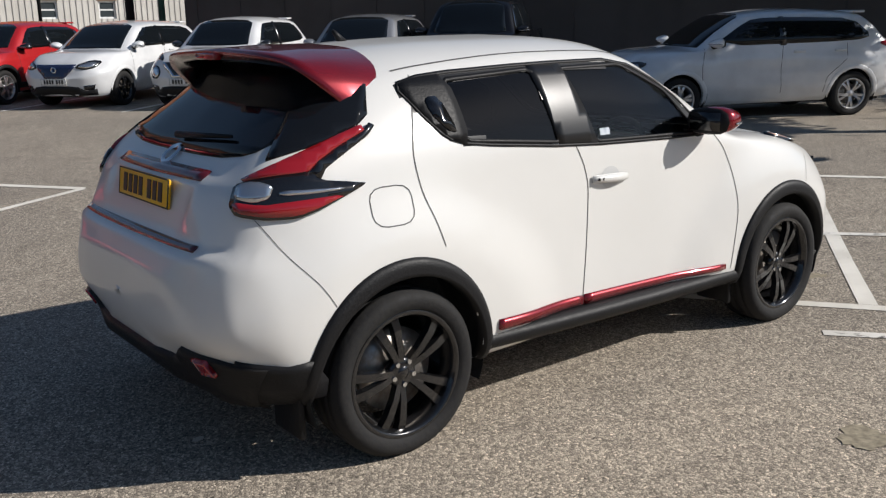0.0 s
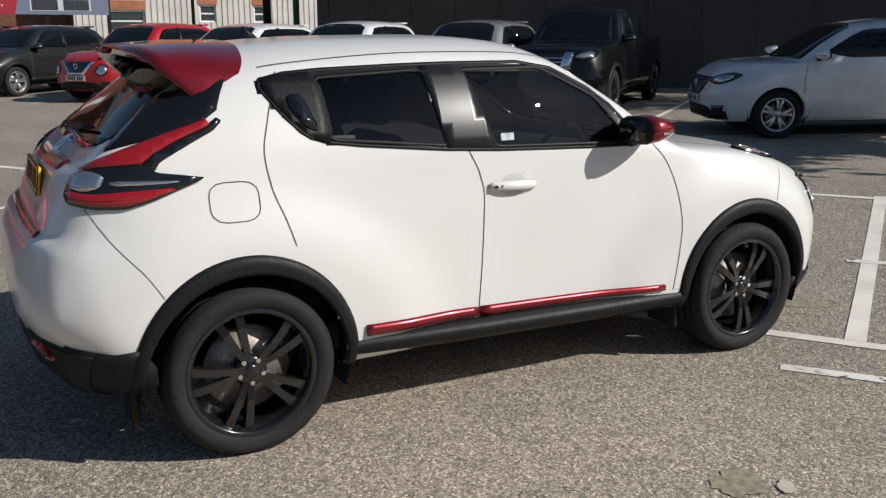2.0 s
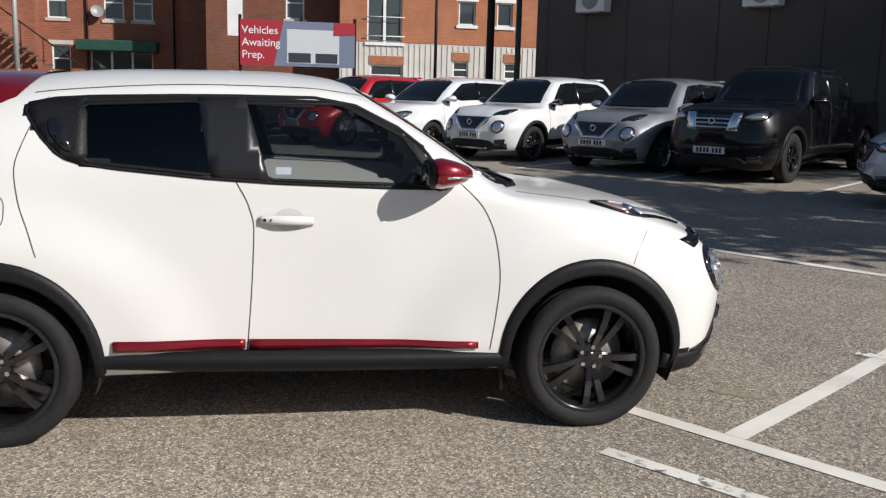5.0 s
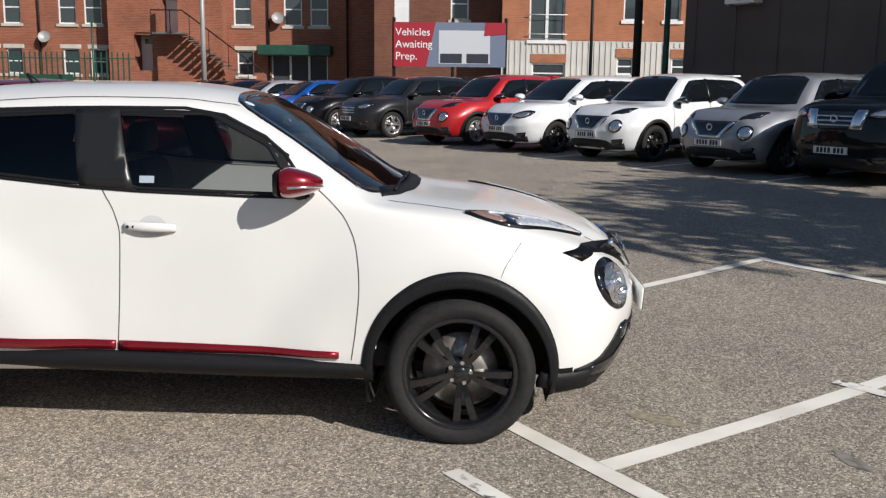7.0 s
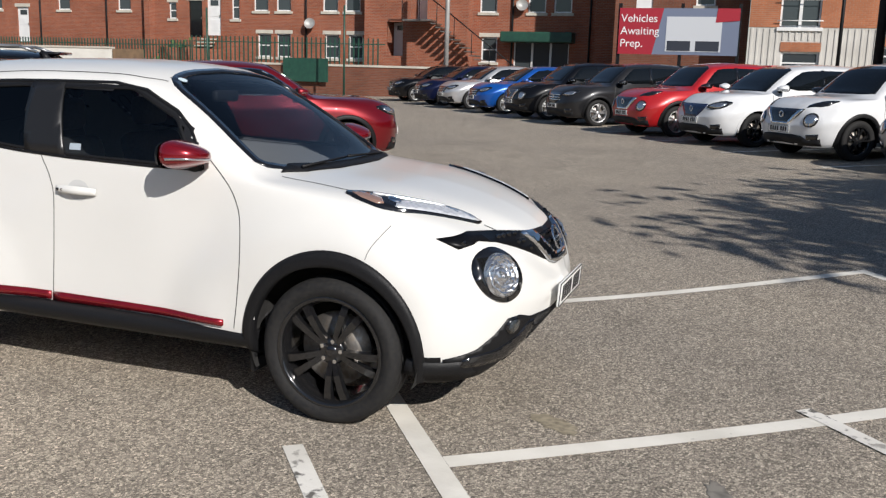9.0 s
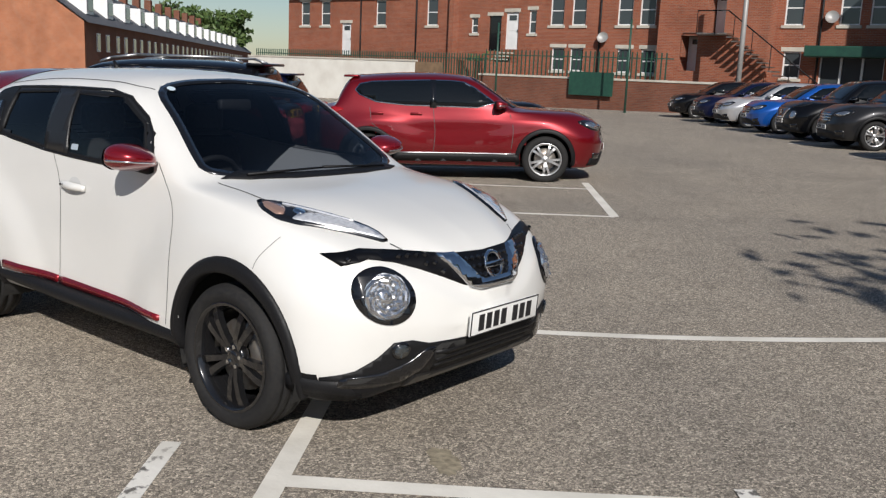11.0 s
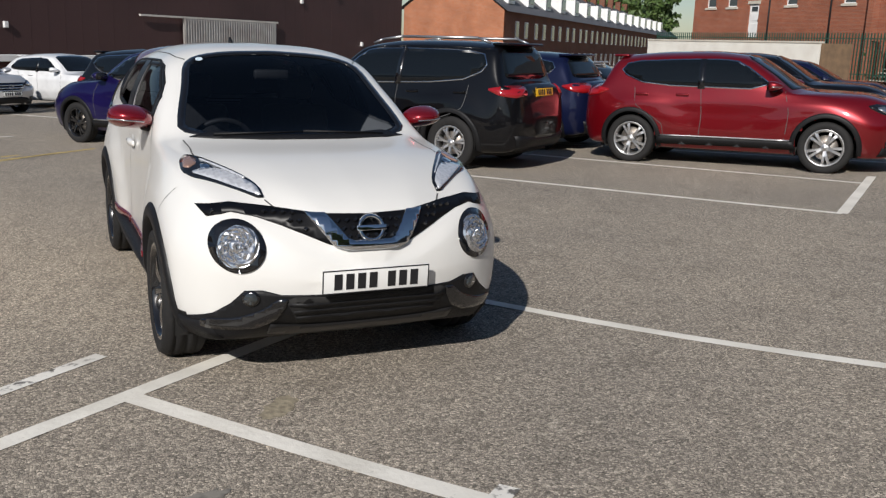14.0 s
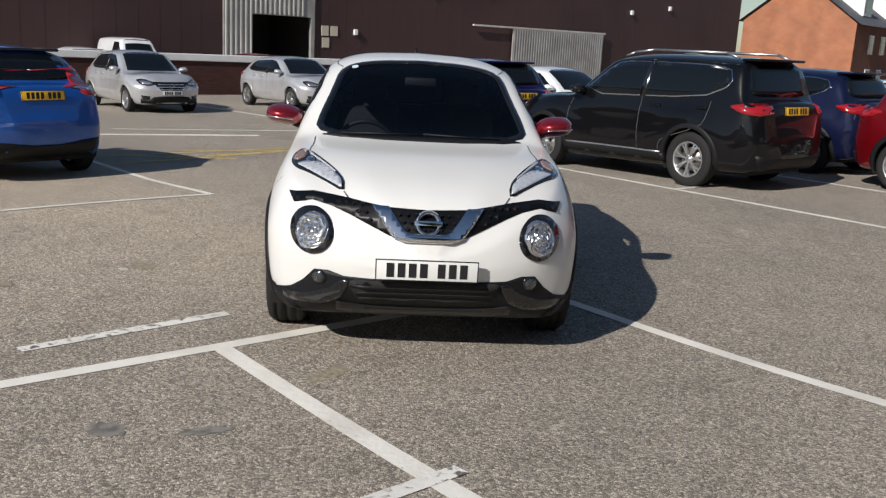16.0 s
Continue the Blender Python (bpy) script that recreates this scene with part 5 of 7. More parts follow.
def build_car(name, label, x, y, heading, body, nose_at=True, group="cars parked in rows", **kw):
    """A parked car. x, y: the middle of its front bumper (nose_at) or of its wheelbase."""
    s = {**BASE, **kw}
    wb, hw, H, nose, belt, deck, r = (s[k] for k in ("wb", "hw", "H", "nose", "belt", "deck", "r"))
    xr, xf = -(wb / 2 + s["ro"]), wb / 2 + s["fo"]
    h = radians(heading)
    if nose_at:
        x, y = x - xf * math.cos(h), y - xf * math.sin(h)
    car = thing(name, x, y, heading, label, "car", group)
    gx = (ground_z(x + math.cos(h), y + math.sin(h)) - ground_z(x - math.cos(h), y - math.sin(h))) / 2
    gy = (ground_z(x - math.sin(h), y + math.cos(h)) - ground_z(x + math.sin(h), y - math.cos(h))) / 2
    car.matrix_world = car.matrix_world @ pose(0, 0, 0, math.degrees(gy), -math.degrees(gx), 0)

    def sort(c):
        for hub in (-wb / 2, wb / 2):
            if abs(c[1]) > 0.5 * hw and math.hypot(c[0] - hub, c[2] - r) < r + 0.062:
                return None
        return "body"

    tree = split_body(sculpt(loft(car_curves(s), 76, 7), (-wb / 2, wb / 2), r, 0.02, belt, r + 0.40, 0.26, 0.016), sort, {}, body, car)
    arch_liners(car, wb, r + 0.07, 0.45, hw - 0.05)
    put_wheels(car, wb, hw - 0.115, r, s["rim_r"], 0.205, s["rim"], s["style"])
    cx, tx, ex, px = s["cowl_x"], s["top_x"], s["end_x"], s["peak_x"]
    bed = s.get("bed")
    # glazing
    scr = [(tx + 0.02, 0), (tx + 0.03, -0.45 * hw), (tx + 0.10, -0.60 * hw), ((tx + cx) / 2 + 0.03, -0.66 * hw), (cx - 0.09, -0.72 * hw), (cx - 0.02, -0.5 * hw), (cx + 0.03, 0)]
    scr = scr + [(a, -b) for a, b in reversed(scr[1:-1])]
    part("windscreen", patch(tree, dense(scr, 0.1), "z", 1, 0.005, 0.12), s["glass"], car)
    for sd in (-1, 1):
        top = H - 0.125
        tail_low = (ex - 0.12, belt + 0.10) if not bed else (ex + 0.04, belt + 0.03)
        tail_top = (ex + 0.16, top - 0.035) if not bed else (ex + 0.08, top - 0.02)
        kick = (0.48, 0.05) if s["face"] == "qashqai" else (0.15, 0.035)
        if s["face"] == "qashqai":
            tail_low = (ex + 0.06, belt + 0.22)
        dlo = [(cx - 0.26, belt + 0.012), (tx + 0.0, top - 0.03), (tx - 0.25, top), (px - 0.2, top), tail_top, tail_low, (ex + kick[0], belt + kick[1])]
        if s.get("chrome_dlo"):
            o = dense(rounded(dlo, 1), 0.08)
            part("window_chrome", patch(tree, ring(o, -0.015), "y", sd, 0.004, inner=ring(o, 0.01), skirt=0.004), CHROME, car)
        part("side_window", patch(tree, dense(rounded(dlo, 1), 0.1), "y", sd, 0.005, 0.12), s["glass"], car)
        if s["face"] == "qashqai":
            part("sill_strip", patch(tree, dense([(-wb / 2 + r + 0.10, 0.405), (wb / 2 - r - 0.10, 0.405), (wb / 2 - r - 0.10, 0.422), (-wb / 2 + r + 0.10, 0.422)], 0.15), "y", sd, 0.016, 0.2), RIM_SILVER, car)
        xm = (cx - 0.26 + ex) / 2 + 0.12
        part("door_pillar", patch(tree, [(xm - 0.05, belt + 0.0), (xm + 0.05, belt + 0.0), (xm + 0.02, top + 0.01), (xm - 0.06, top + 0.01)], "y", sd, 0.009, 0.2), GLOSS_BLACK, car)
        for gx_ in ([(xm, belt), (xm + 0.03, 0.7), (xm, 0.36)], [(cx - 0.15, belt - 0.02), (cx - 0.08, 0.75), (cx - 0.12, 0.36)], [(ex + 0.3, belt), (ex + 0.34, 0.85), (-wb / 2 + r + 0.12, 0.55), (-wb / 2 + r + 0.14, 0.36)]):
            part("door_gap", ribbon(tree, smooth_line(gx_, 12), "y", sd, 0.009, 0.002, 0.1), SHADOW_GAP, car)
        for hx in (xm - 0.25, ex + 0.42):
            p, n = shell(tree, "y", sd, hx, belt - 0.09)
            part("door_handle", boxed(hx - 0.09, hx + 0.09, p.y + sd * 0.005 - 0.02, p.y + sd * 0.005 + 0.02, belt - 0.105, belt - 0.07, 0.01), s.get("handle", body), car)
        mirror_part(car, cx - 0.30, sd * (0.905 * hw - 0.01), belt + 0.06, sd, s.get("mirror", body))
        if s["clad"]:
            for hub in (-wb / 2, wb / 2):
                outer, inner = band(hub, r, r + 0.04, r + 0.105, -12, 192, 26)
                part("wheel_arch_cladding", strip_bm(tree, outer, inner, "y", sd, 0.016), BLACK_PLASTIC, car)
            part("sill_cladding", patch(tree, dense([(-wb / 2 + r + 0.02, 0.295), (wb / 2 - r - 0.02, 0.295), (wb / 2 - r - 0.06, 0.40), (-wb / 2 + r + 0.06, 0.40)], 0.12), "y", sd, 0.02, 0.1), BLACK_PLASTIC, car)
        else:
            for hub in (-wb / 2, wb / 2):
                outer, inner = band(hub, r, r + 0.035, r + 0.095, -10, 190, 26)
                part("wheel_arch_lip", strip_bm(tree, outer, inner, "y", sd, 0.006), body, car)
        # tail lamp
        tl = [(xr + 0.02, deck - 0.05), (xr + 0.06, deck - 0.20), (xr + 0.28, deck - 0.17), (xr + 0.50, deck - 0.08), (xr + 0.25, deck - 0.045)] if not bed else [(xr + 0.02, 1.0), (xr + 0.02, 0.75), (xr + 0.14, 0.75), (xr + 0.14, 1.0)]
        if s["face"] == "oldjuke":
            tl = [(xr + 0.04, deck - 0.03), (xr + 0.07, deck - 0.15), (xr + 0.30, deck - 0.15), (xr + 0.56, deck - 0.05), (xr + 0.34, deck - 0.01), (xr + 0.44, deck + 0.09), (xr + 0.60, deck + 0.20), (xr + 0.52, deck + 0.20), (xr + 0.24, deck + 0.05)]
            clear = [(xr + 0.16, deck - 0.06), (xr + 0.18, deck - 0.10), (xr + 0.34, deck - 0.10), (xr + 0.36, deck - 0.05)]
            part("clear_section", patch(tree, rounded(clear, 1), "y", sd, 0.018, 0.06, skirt=0.006), LAMP_SILVER, car)
        part("tail_lamp", patch(tree, rounded(tl, 1), "y", sd, 0.014, 0.06, skirt=0.015), LENS_RED, car)
        if s.get("rails"):
            bm = bmesh.new()
            pts = [(ex + 0.12, 0.62 * hw, H - 0.05), (ex + 0.3, 0.63 * hw, H + 0.015), (px, 0.63 * hw, H + 0.04), (tx - 0.2, 0.62 * hw, H + 0.0), (tx - 0.05, 0.61 * hw, H - 0.05)]
            for a, b in zip(pts, pts[1:]):
                tube(bm, (a[0], sd * a[1], a[2]), (b[0], sd * b[1], b[2]), 0.018, n=8)
            part("roof_rail", bm, RIM_SILVER, car)
        # headlamps and face
        if s["face"] in ("juke", "oldjuke"):
            slim = [(xf - 0.62, -0.80 * hw), (xf - 0.30, -0.74 * hw), (xf - 0.13, -0.50 * hw), (xf - 0.20, -0.50 * hw), (xf - 0.40, -0.66 * hw)]
            slim = [(a, b * -sd) for a, b in slim]
            part("upper_lamp", patch(tree, rounded(slim, 1), "z", 1, 0.010, 0.08, skirt=0.012), GLOSS_BLACK, car)
            lamp = part("round_headlamp", patch(tree, circle(sd * 0.66 * hw, 0.66, 0.115, 28), "x", 1, 0.010, 0.06, skirt=0.02), GLOSS_BLACK, car)
            part("headlamp_lens", patch(tree, circle(sd * 0.66 * hw, 0.66, 0.092, 28), "x", 1, 0.016, 0.06, skirt=0.006), LAMP_SILVER, lamp)
        else:
            lo = [(sd * 0.84 * hw, nose - 0.06), (sd * 0.80 * hw, nose - 0.17), (sd * 0.62 * hw, nose - 0.20), (sd * 0.44 * hw, nose - 0.16), (sd * 0.5 * hw, nose - 0.10), (sd * 0.7 * hw, nose - 0.03)]
            lamp = part("headlamp", patch(tree, rounded(lo, 1), "x", 1, 0.010, 0.06, skirt=0.02), GLOSS_BLACK, car)
            c = (sd * 0.66 * hw, nose - 0.125)
            part("headlamp_lens", patch(tree, [(c[0] + (a - c[0]) * 0.72, c[1] + (b - c[1]) * 0.62) for a, b in rounded(lo, 1)], "x", 1, 0.016, 0.05, skirt=0.006), LAMP_SILVER, lamp)
        fog = part("fog_lamp", patch(tree, [(sd * 0.60 * hw, 0.42), (sd * 0.80 * hw, 0.44), (sd * 0.76 * hw, 0.35), (sd * 0.60 * hw, 0.34)], "x", 1, 0.012, 0.06), GLOSS_BLACK, car)
    # grille
    w0 = 0.42 if s["face"] != "leaf" else 0.40
    gr = mirrored([(-(w0 + 0.02), nose - 0.10), (-(w0 - 0.05), nose - 0.20), (-0.20, nose - 0.34), (-0.15, nose - 0.36)])
    gm = {"leaf": mat("blue_black_grille", (0.012, 0.02, 0.06), 0.25, coat=0.6)}.get(s["face"], GLOSS_BLACK)
    grille = part("grille", patch(tree, dense(gr, 0.08), "x", 1, 0.010, 0.08, skirt=0.02), gm, car)
    if s["face"] in ("juke", "oldjuke", "qashqai"):
        vee = [(-w0, nose - 0.11), (-w0 + 0.06, nose - 0.11), (-0.17, nose - 0.32), (0.17, nose - 0.32), (w0 - 0.06, nose - 0.11), (w0, nose - 0.11), (0.21, nose - 0.355), (-0.21, nose - 0.355)]
        part("chrome_vee", patch(tree, dense(vee, 0.06), "x", 1, 0.022, 0.08, skirt=0.014), CHROME, grille)
    if s["face"] == "truck":
        for k in (-1, 1):
            part("chrome_bar", patch(tree, [(k * 0.30, nose - 0.08), (k * 0.44, nose - 0.08), (k * 0.40, nose - 0.33), (k * 0.24, nose - 0.33)], "x", 1, 0.024, 0.08, skirt=0.02), CHROME, grille)
    if s["face"] in ("mini", "hatch", "truck"):
        for k in range(3):
            z = nose - 0.15 - 0.06 * k
            part("grille_bar", patch(tree, dense([(-0.33, z), (0.33, z), (0.33, z - 0.02), (-0.33, z - 0.02)], 0.1), "x", 1, 0.018, 0.1, skirt=0.01), CHROME, grille)
    p, n = shell(tree, "x", 1, 0, nose - 0.19)
    bm = bmesh.new()
    lathe(bm, [(0.036, -0.004), (0.045, -0.014), (0.056, -0.004)], 24)
    b = part("badge", bm, CHROME, grille)
    b.matrix_basis = Matrix.Translation((p.x + 0.026, 0, p.z)) @ pose(0, 0, 0, 0, 0, 90)
    low = mirrored([(-0.80 * hw, 0.36), (-0.62 * hw, 0.33), (-0.5 * hw, 0.40), (-0.3 * hw, 0.42)]) + [(0.78 * hw, 0.25), (0, 0.225), (-0.78 * hw, 0.25)]
    part("lower_bumper", patch(tree, dense(low, 0.1), "x", 1, 0.012, 0.09, skirt=0.02), BLACK_PLASTIC, car)
    bars_plate(car, tree, xf, 0.50, 1, 0.52, 0.112, PLATE_WHITE, "white number plate", 7)
    # rear
    if not bed:
        rg = mirrored([(-0.40 * hw, deck + 0.035), (-0.66 * hw, deck + 0.06), (-0.68 * hw, deck + 0.14), (-0.60 * hw, H - 0.15), (-0.4 * hw, H - 0.12)])
        part("rear_window", patch(tree, dense(rounded(rg, 1), 0.08), "x", -1, 0.005, 0.1), DARK_GLASS, car)
        bars_plate(car, tree, xr, deck - 0.13, -1, 0.52, 0.112, PLATE_YELLOW, "yellow number plate", 7, tilt=-6)
        sp = bmesh.new()
        box(sp, ex - 0.13, ex + 0.10, -0.6 * hw, 0.6 * hw, H - 0.085, H - 0.05, 0.015)
        part("roof_spoiler", sp, s.get("spoiler", body), car)
    rl = mirrored([(-0.80 * hw, 0.48), (-0.5 * hw, 0.46), (-0.2 * hw, 0.42)]) + [(0.7 * hw, 0.28), (0, 0.26), (-0.7 * hw, 0.28)]
    part("rear_bumper_skirt", patch(tree, dense(rl, 0.1), "x", -1, 0.014, 0.1, skirt=0.02), BLACK_PLASTIC if s["clad"] else body, car)
    part("cabin_underside", boxed(xr + 0.3, xf - 0.3, -hw * 0.7, hw * 0.7, 0.2, 0.3), LINER, car)
    return car, tree

# ---- ground and its markings ----
E1 = Vector((math.cos(radians(35)), math.sin(radians(35))))
E2 = Vector((-E1.y, E1.x))


def axis_steps():
    a = [float(v) for v in np.arange(-12, 12.01, 0.6)]
    far = [14, 17, 21, 26, 32, 40, 55, 80, 120, 200, 400, 900]
    return [-v for v in reversed(far)] + a + far


def build_ground():
    bm = bmesh.new()
    s = axis_steps()
    grid = [[bm.verts.new((x, y, ground_z(x, y))) for y in s] for x in s]
    for i in range(len(s) - 1):
        for j in range(len(s) - 1):
            bm.faces.new((grid[i][j], grid[i + 1][j], grid[i + 1][j + 1], grid[i][j + 1]))
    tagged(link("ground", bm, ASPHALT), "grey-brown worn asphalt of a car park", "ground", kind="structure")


build_ground()
LIFT = 0.004


def painted_line(p0, p1, width=0.095, material=LINE_WHITE, name="painted_line", lift=LIFT):
    p0, p1 = Vector(p0), Vector(p1)
    d = p1 - p0
    n = max(2, int(d.length / 0.3))
    side = Vector((-d.y, d.x)).normalized() * width / 2
    bm = bmesh.new()
    rows = []
    rng = random.Random(round(p0.x * 100 + p1.y * 10))
    for i in range(n + 1):
        c = p0 + d * i / n
        jit = rng.uniform(-0.004, 0.004)
        row = []
        for k in (-1, 1):
            q = c + side * k * (1 + jit * 6)
            row.append(bm.verts.new((q.x, q.y, ground_z(q.x, q.y) + lift)))
        rows.append(row)
    for a, b in zip(rows, rows[1:]):
        bm.faces.new((a[0], a[1], b[1], b[0]))
    return tagged(link(name, bm, material), "", "", kind="structure")


J = Vector((1.845, -1.085))
near_line = lambda s, e=0.0: J + E2 * s + E1 * e
painted_line(near_line(-4.5), near_line(2.42), 0.10)
painted_line(near_line(0, 0.05), near_line(0.03, 4.2), 0.105, lift=LIFT + 0.001)
painted_line(near_line(2.38, 0.05), near_line(2.40, 4.1), 0.095, lift=LIFT + 0.001)
painted_line(near_line(2.45, 4.1), near_line(-2.6, 4.1), 0.09)
painted_line(near_line(-2.4, 0.05), near_line(-2.4, 4.1), 0.1, lift=LIFT + 0.001)
painted_line(near_line(0.30, -0.53), near_line(-0.9, -0.46), 0.085, LINE_OLD)
painted_line(near_line(0.16, 1.86), near_line(-0.55, 1.9), 0.085, LINE_OLD, lift=LIFT + 0.003)
# bays by the red car
B = Vector((-0.42, 5.87))
painted_line(B, (-9.0, 1.2), 0.09)
painted_line(B, (-2.35, 8.53), 0.11, lift=LIFT + 0.001)
painted_line((-1.89, 7.9), (-9.4, 4.17), 0.09, lift=LIFT + 0.002)
painted_line((-4.75, 3.55), (-5.28, 4.30), 0.08, LINE_OLD, lift=LIFT + 0.003)
painted_line((-3.4, 10.1), (-10.4, 5.2), 0.09)
# bays by the blue car
C = Vector((-3.14, -2.05))
painted_line(C, C - E1 * 5.2, 0.085)
painted_line(C, C - E2 * 2.5, 0.085, lift=LIFT + 0.001)
painted_line(C - E2 * 2.5, C - E2 * 2.5 - E1 * 5.0, 0.085)
# bays of the row in front of the dark wall
RD, RH = Vector((-0.62, 0.785)), Vector((-0.79, -0.613))
R0 = Vector((5.2, 9.4)) + RD * 0.6 - RH * 0.2
for k in (-1.5, -0.5, 0.5, 1.5, 2.5, 3.5, 5, 7, 9, 11):
    a = R0 + RD * 2.5 * k
    painted_line(a + RH * 0.35, a - RH * 4.6, 0.085)
painted_line((6.9, 5.35), (9.6, 3.9), 0.085)
painted_line((-17.4, 37.7), (-13.5, 36.3), 0.12)
# yellow and white road marks by the exit
for a, b in (((-6.9, -4.4), (-9.0, -1.5)), ((-5.9, -4.0), (-9.2, -0.9)), ((-7.3, -2.9), (-9.6, -0.4)), ((-7.2, -4.6), (-7.0, -2.4)), ((-8.0, -3.4), (-8.4, -1.6))):
    painted_line(a, b, 0.11, LINE_YELLOW, "yellow_line")
for a, b, w in (((-10.2, -6.2), (-11.0, -2.6), 0.26), ((-11.6, -5.5), (-12.4, -1.6), 0.1), ((-15.0, -6.8), (-19.5, -9.6), 0.1), ((-15.6, -2.6), (-20.0, -5.6), 0.1), ((-15.9, 0.2), (-20.4, -2.7), 0.1)):
    painted_line(a, b, w)


def blot(x, y, rx, ry, turn, material, name, label, seed, lift=0.003):
    rng = random.Random(seed)
    bm = bmesh.new()
    ring_v = []
    for k in range(26):
        a = math.tau * k / 26
        q = 1 + rng.uniform(-0.22, 0.16)
        u, v = rx * q * math.cos(a), ry * q * math.sin(a)
        px, py = x + u * math.cos(turn) - v * math.sin(turn), y + u * math.sin(turn) + v * math.cos(turn)
        ring_v.append(bm.verts.new((px, py, ground_z(px, py) + lift)))
    bm.faces.new(ring_v)
    tagged(link(name, bm, material, smooth=False), label, "", kind="structure")


blot(2.2, -0.47, 0.15, 0.065, 2.5, PATCH, "ground_patch", "", 3)
blot(2.95, -1.36, 0.10, 0.07, 0.8, OIL, "oil_stain", "", 21)
blot(2.94, -0.95, 0.11, 0.045, 1.9, OIL, "oil_stain", "", 22)
blot(0.18, -1.92, 0.12, 0.09, 0.4, PATCH, "ground_patch", "", 5)
blot(0.30, -2.02, 0.05, 0.03, 0.9, STONE, "ground_patch", "", 6, 0.006)
blot(-1.85, -0.21, 0.03, 0.02, 0.3, STONE, "ground_patch", "", 7, 0.006)
blot(0.72, -2.7, 0.14, 0.06, 1.0, PATCH, "ground_patch", "", 9)


# ---- parked cars ----
WHITE_P = paint("white_car_paint", (0.76, 0.765, 0.77))
SILVER_P = paint("silver_car_paint", (0.60, 0.60, 0.61), 0.5)
GREY_P = paint("grey_car_paint", (0.33, 0.335, 0.35), 0.5)
BLACK_P = paint("black_car_paint", (0.004, 0.004, 0.005), 0.0, 0.3)
RED_P = paint("red_car_paint", (0.20, 0.002, 0.007), 0.55, 0.32)
BRIGHT_RED_P = paint("bright_red_car_paint", (0.5, 0.015, 0.018), 0.2)
BLUE_P = paint("blue_car_paint", (0.006, 0.09, 0.40), 0.3)
NAVY_P = paint("navy_car_paint", (0.006, 0.009, 0.035), 0.2)
PURPLE_P = paint("indigo_car_paint", (0.010, 0.007, 0.062), 0.3)
CHAR_P = paint("charcoal_car_paint", (0.028, 0.028, 0.03), 0.4)


def row_at(k):
    p = R0 + RD * k
    return p.x, p.y


ROW = 217.5
LEAF_CAR = dict(wb=2.7, fo=0.88, ro=0.90, hw=0.895, H=1.55, nose=0.90, belt=1.04, deck=1.12, cowl_x=1.12, cowl_z=1.05, top_x=0.28, peak_x=-0.3, end_x=-1.55, dk=0.3, r=0.325, rim_r=0.225, clad=False, face="leaf", style=FIVE)
HATCH = dict(wb=2.6, fo=0.85, ro=0.75, hw=0.88, H=1.46, nose=0.86, belt=0.97, deck=1.02, cowl_x=0.98, cowl_z=1.0, top_x=0.2, peak_x=-0.25, end_x=-1.22, dk=0.30, r=0.315, rim_r=0.22, clad=False, face="hatch")
QASH = dict(wb=2.646, fo=0.90, ro=0.83, hw=0.90, H=1.59, nose=0.95, belt=1.07, deck=1.12, cowl_x=0.92, cowl_z=1.09, top_x=0.15, peak_x=-0.4, end_x=-1.6, dk=0.3, r=0.345, rim_r=0.245, face="qashqai", chrome_dlo=True, style=FIVE)
XTRAIL = dict(wb=2.705, fo=0.93, ro=1.0, hw=0.91, H=1.72, nose=1.0, belt=1.12, deck=1.16, cowl_x=0.95, cowl_z=1.14, top_x=0.15, peak_x=-0.4, end_x=-1.9, dk=0.28, r=0.362, rim_r=0.235, face="qashqai", chrome_dlo=True, rails=True, style=MULTI)
TRUCK = dict(wb=3.15, fo=0.95, ro=1.15, hw=0.925, H=1.82, nose=1.13, belt=1.20, deck=1.2, cowl_x=1.02, cowl_z=1.22, top_x=0.42, peak_x=-0.1, end_x=-0.95, dk=0.3, bed=1.14, clear=0.35, r=0.385, rim_r=0.235, rim=RIM_BLACK, face="truck", chrome_dlo=True)

build_car("pickup_truck", "glossy black double-cab pickup with chrome grille bars", *row_at(-2.1), ROW, BLACK_P, **TRUCK)
build_car("crossover_car", "silver-grey crossover with round headlamps by the pickup", *row_at(0), ROW, GREY_P, r=0.34)
build_car("crossover_car", "white crossover with round headlamps and dark wheels", *row_at(2.7), ROW, WHITE_P, rim=RIM_BLACK, mirror=GLOSS_BLACK)
build_car("electric_hatchback", "white electric hatchback with dark blue grille", *row_at(5.3), ROW, WHITE_P, rim=RIM_BLACK, **LEAF_CAR)
build_car("crossover_car", "bright red crossover with black roof pillars", *row_at(7.9), ROW, BRIGHT_RED_P, mirror=GLOSS_BLACK)
build_car("compact_suv", "charcoal compact with a barred chrome grille", *row_at(11.4), ROW, CHAR_P, face="mini", H=1.56, wb=2.6)
build_car("crossover_car", "black crossover in a row of parked cars", *row_at(14.2), ROW, BLACK_P)
build_car("hatchback", "bright metallic blue hatchback in a row", *row_at(17.2), ROW, BLUE_P, **HATCH)
build_car("hatchback", "silver hatchback in a row of parked cars", *row_at(20.2), ROW, SILVER_P, **HATCH)
build_car("hatchback", "navy hatchback in a row of parked cars", *row_at(23.0), ROW, NAVY_P, **HATCH)
build_car("hatchback", "black hatchback at the end of a row", *row_at(26.6), ROW, BLACK_P, **HATCH)
hx, hy = 8.78, 4.12
build_car("electric_hatchback", "white electric hatchback dappled by tree shade", hx + 0.78 * 0.46 * 1.0, hy + 0.78 * 0.89 * 1.0, 152.5, WHITE_P, nose_at=False, **LEAF_CAR)


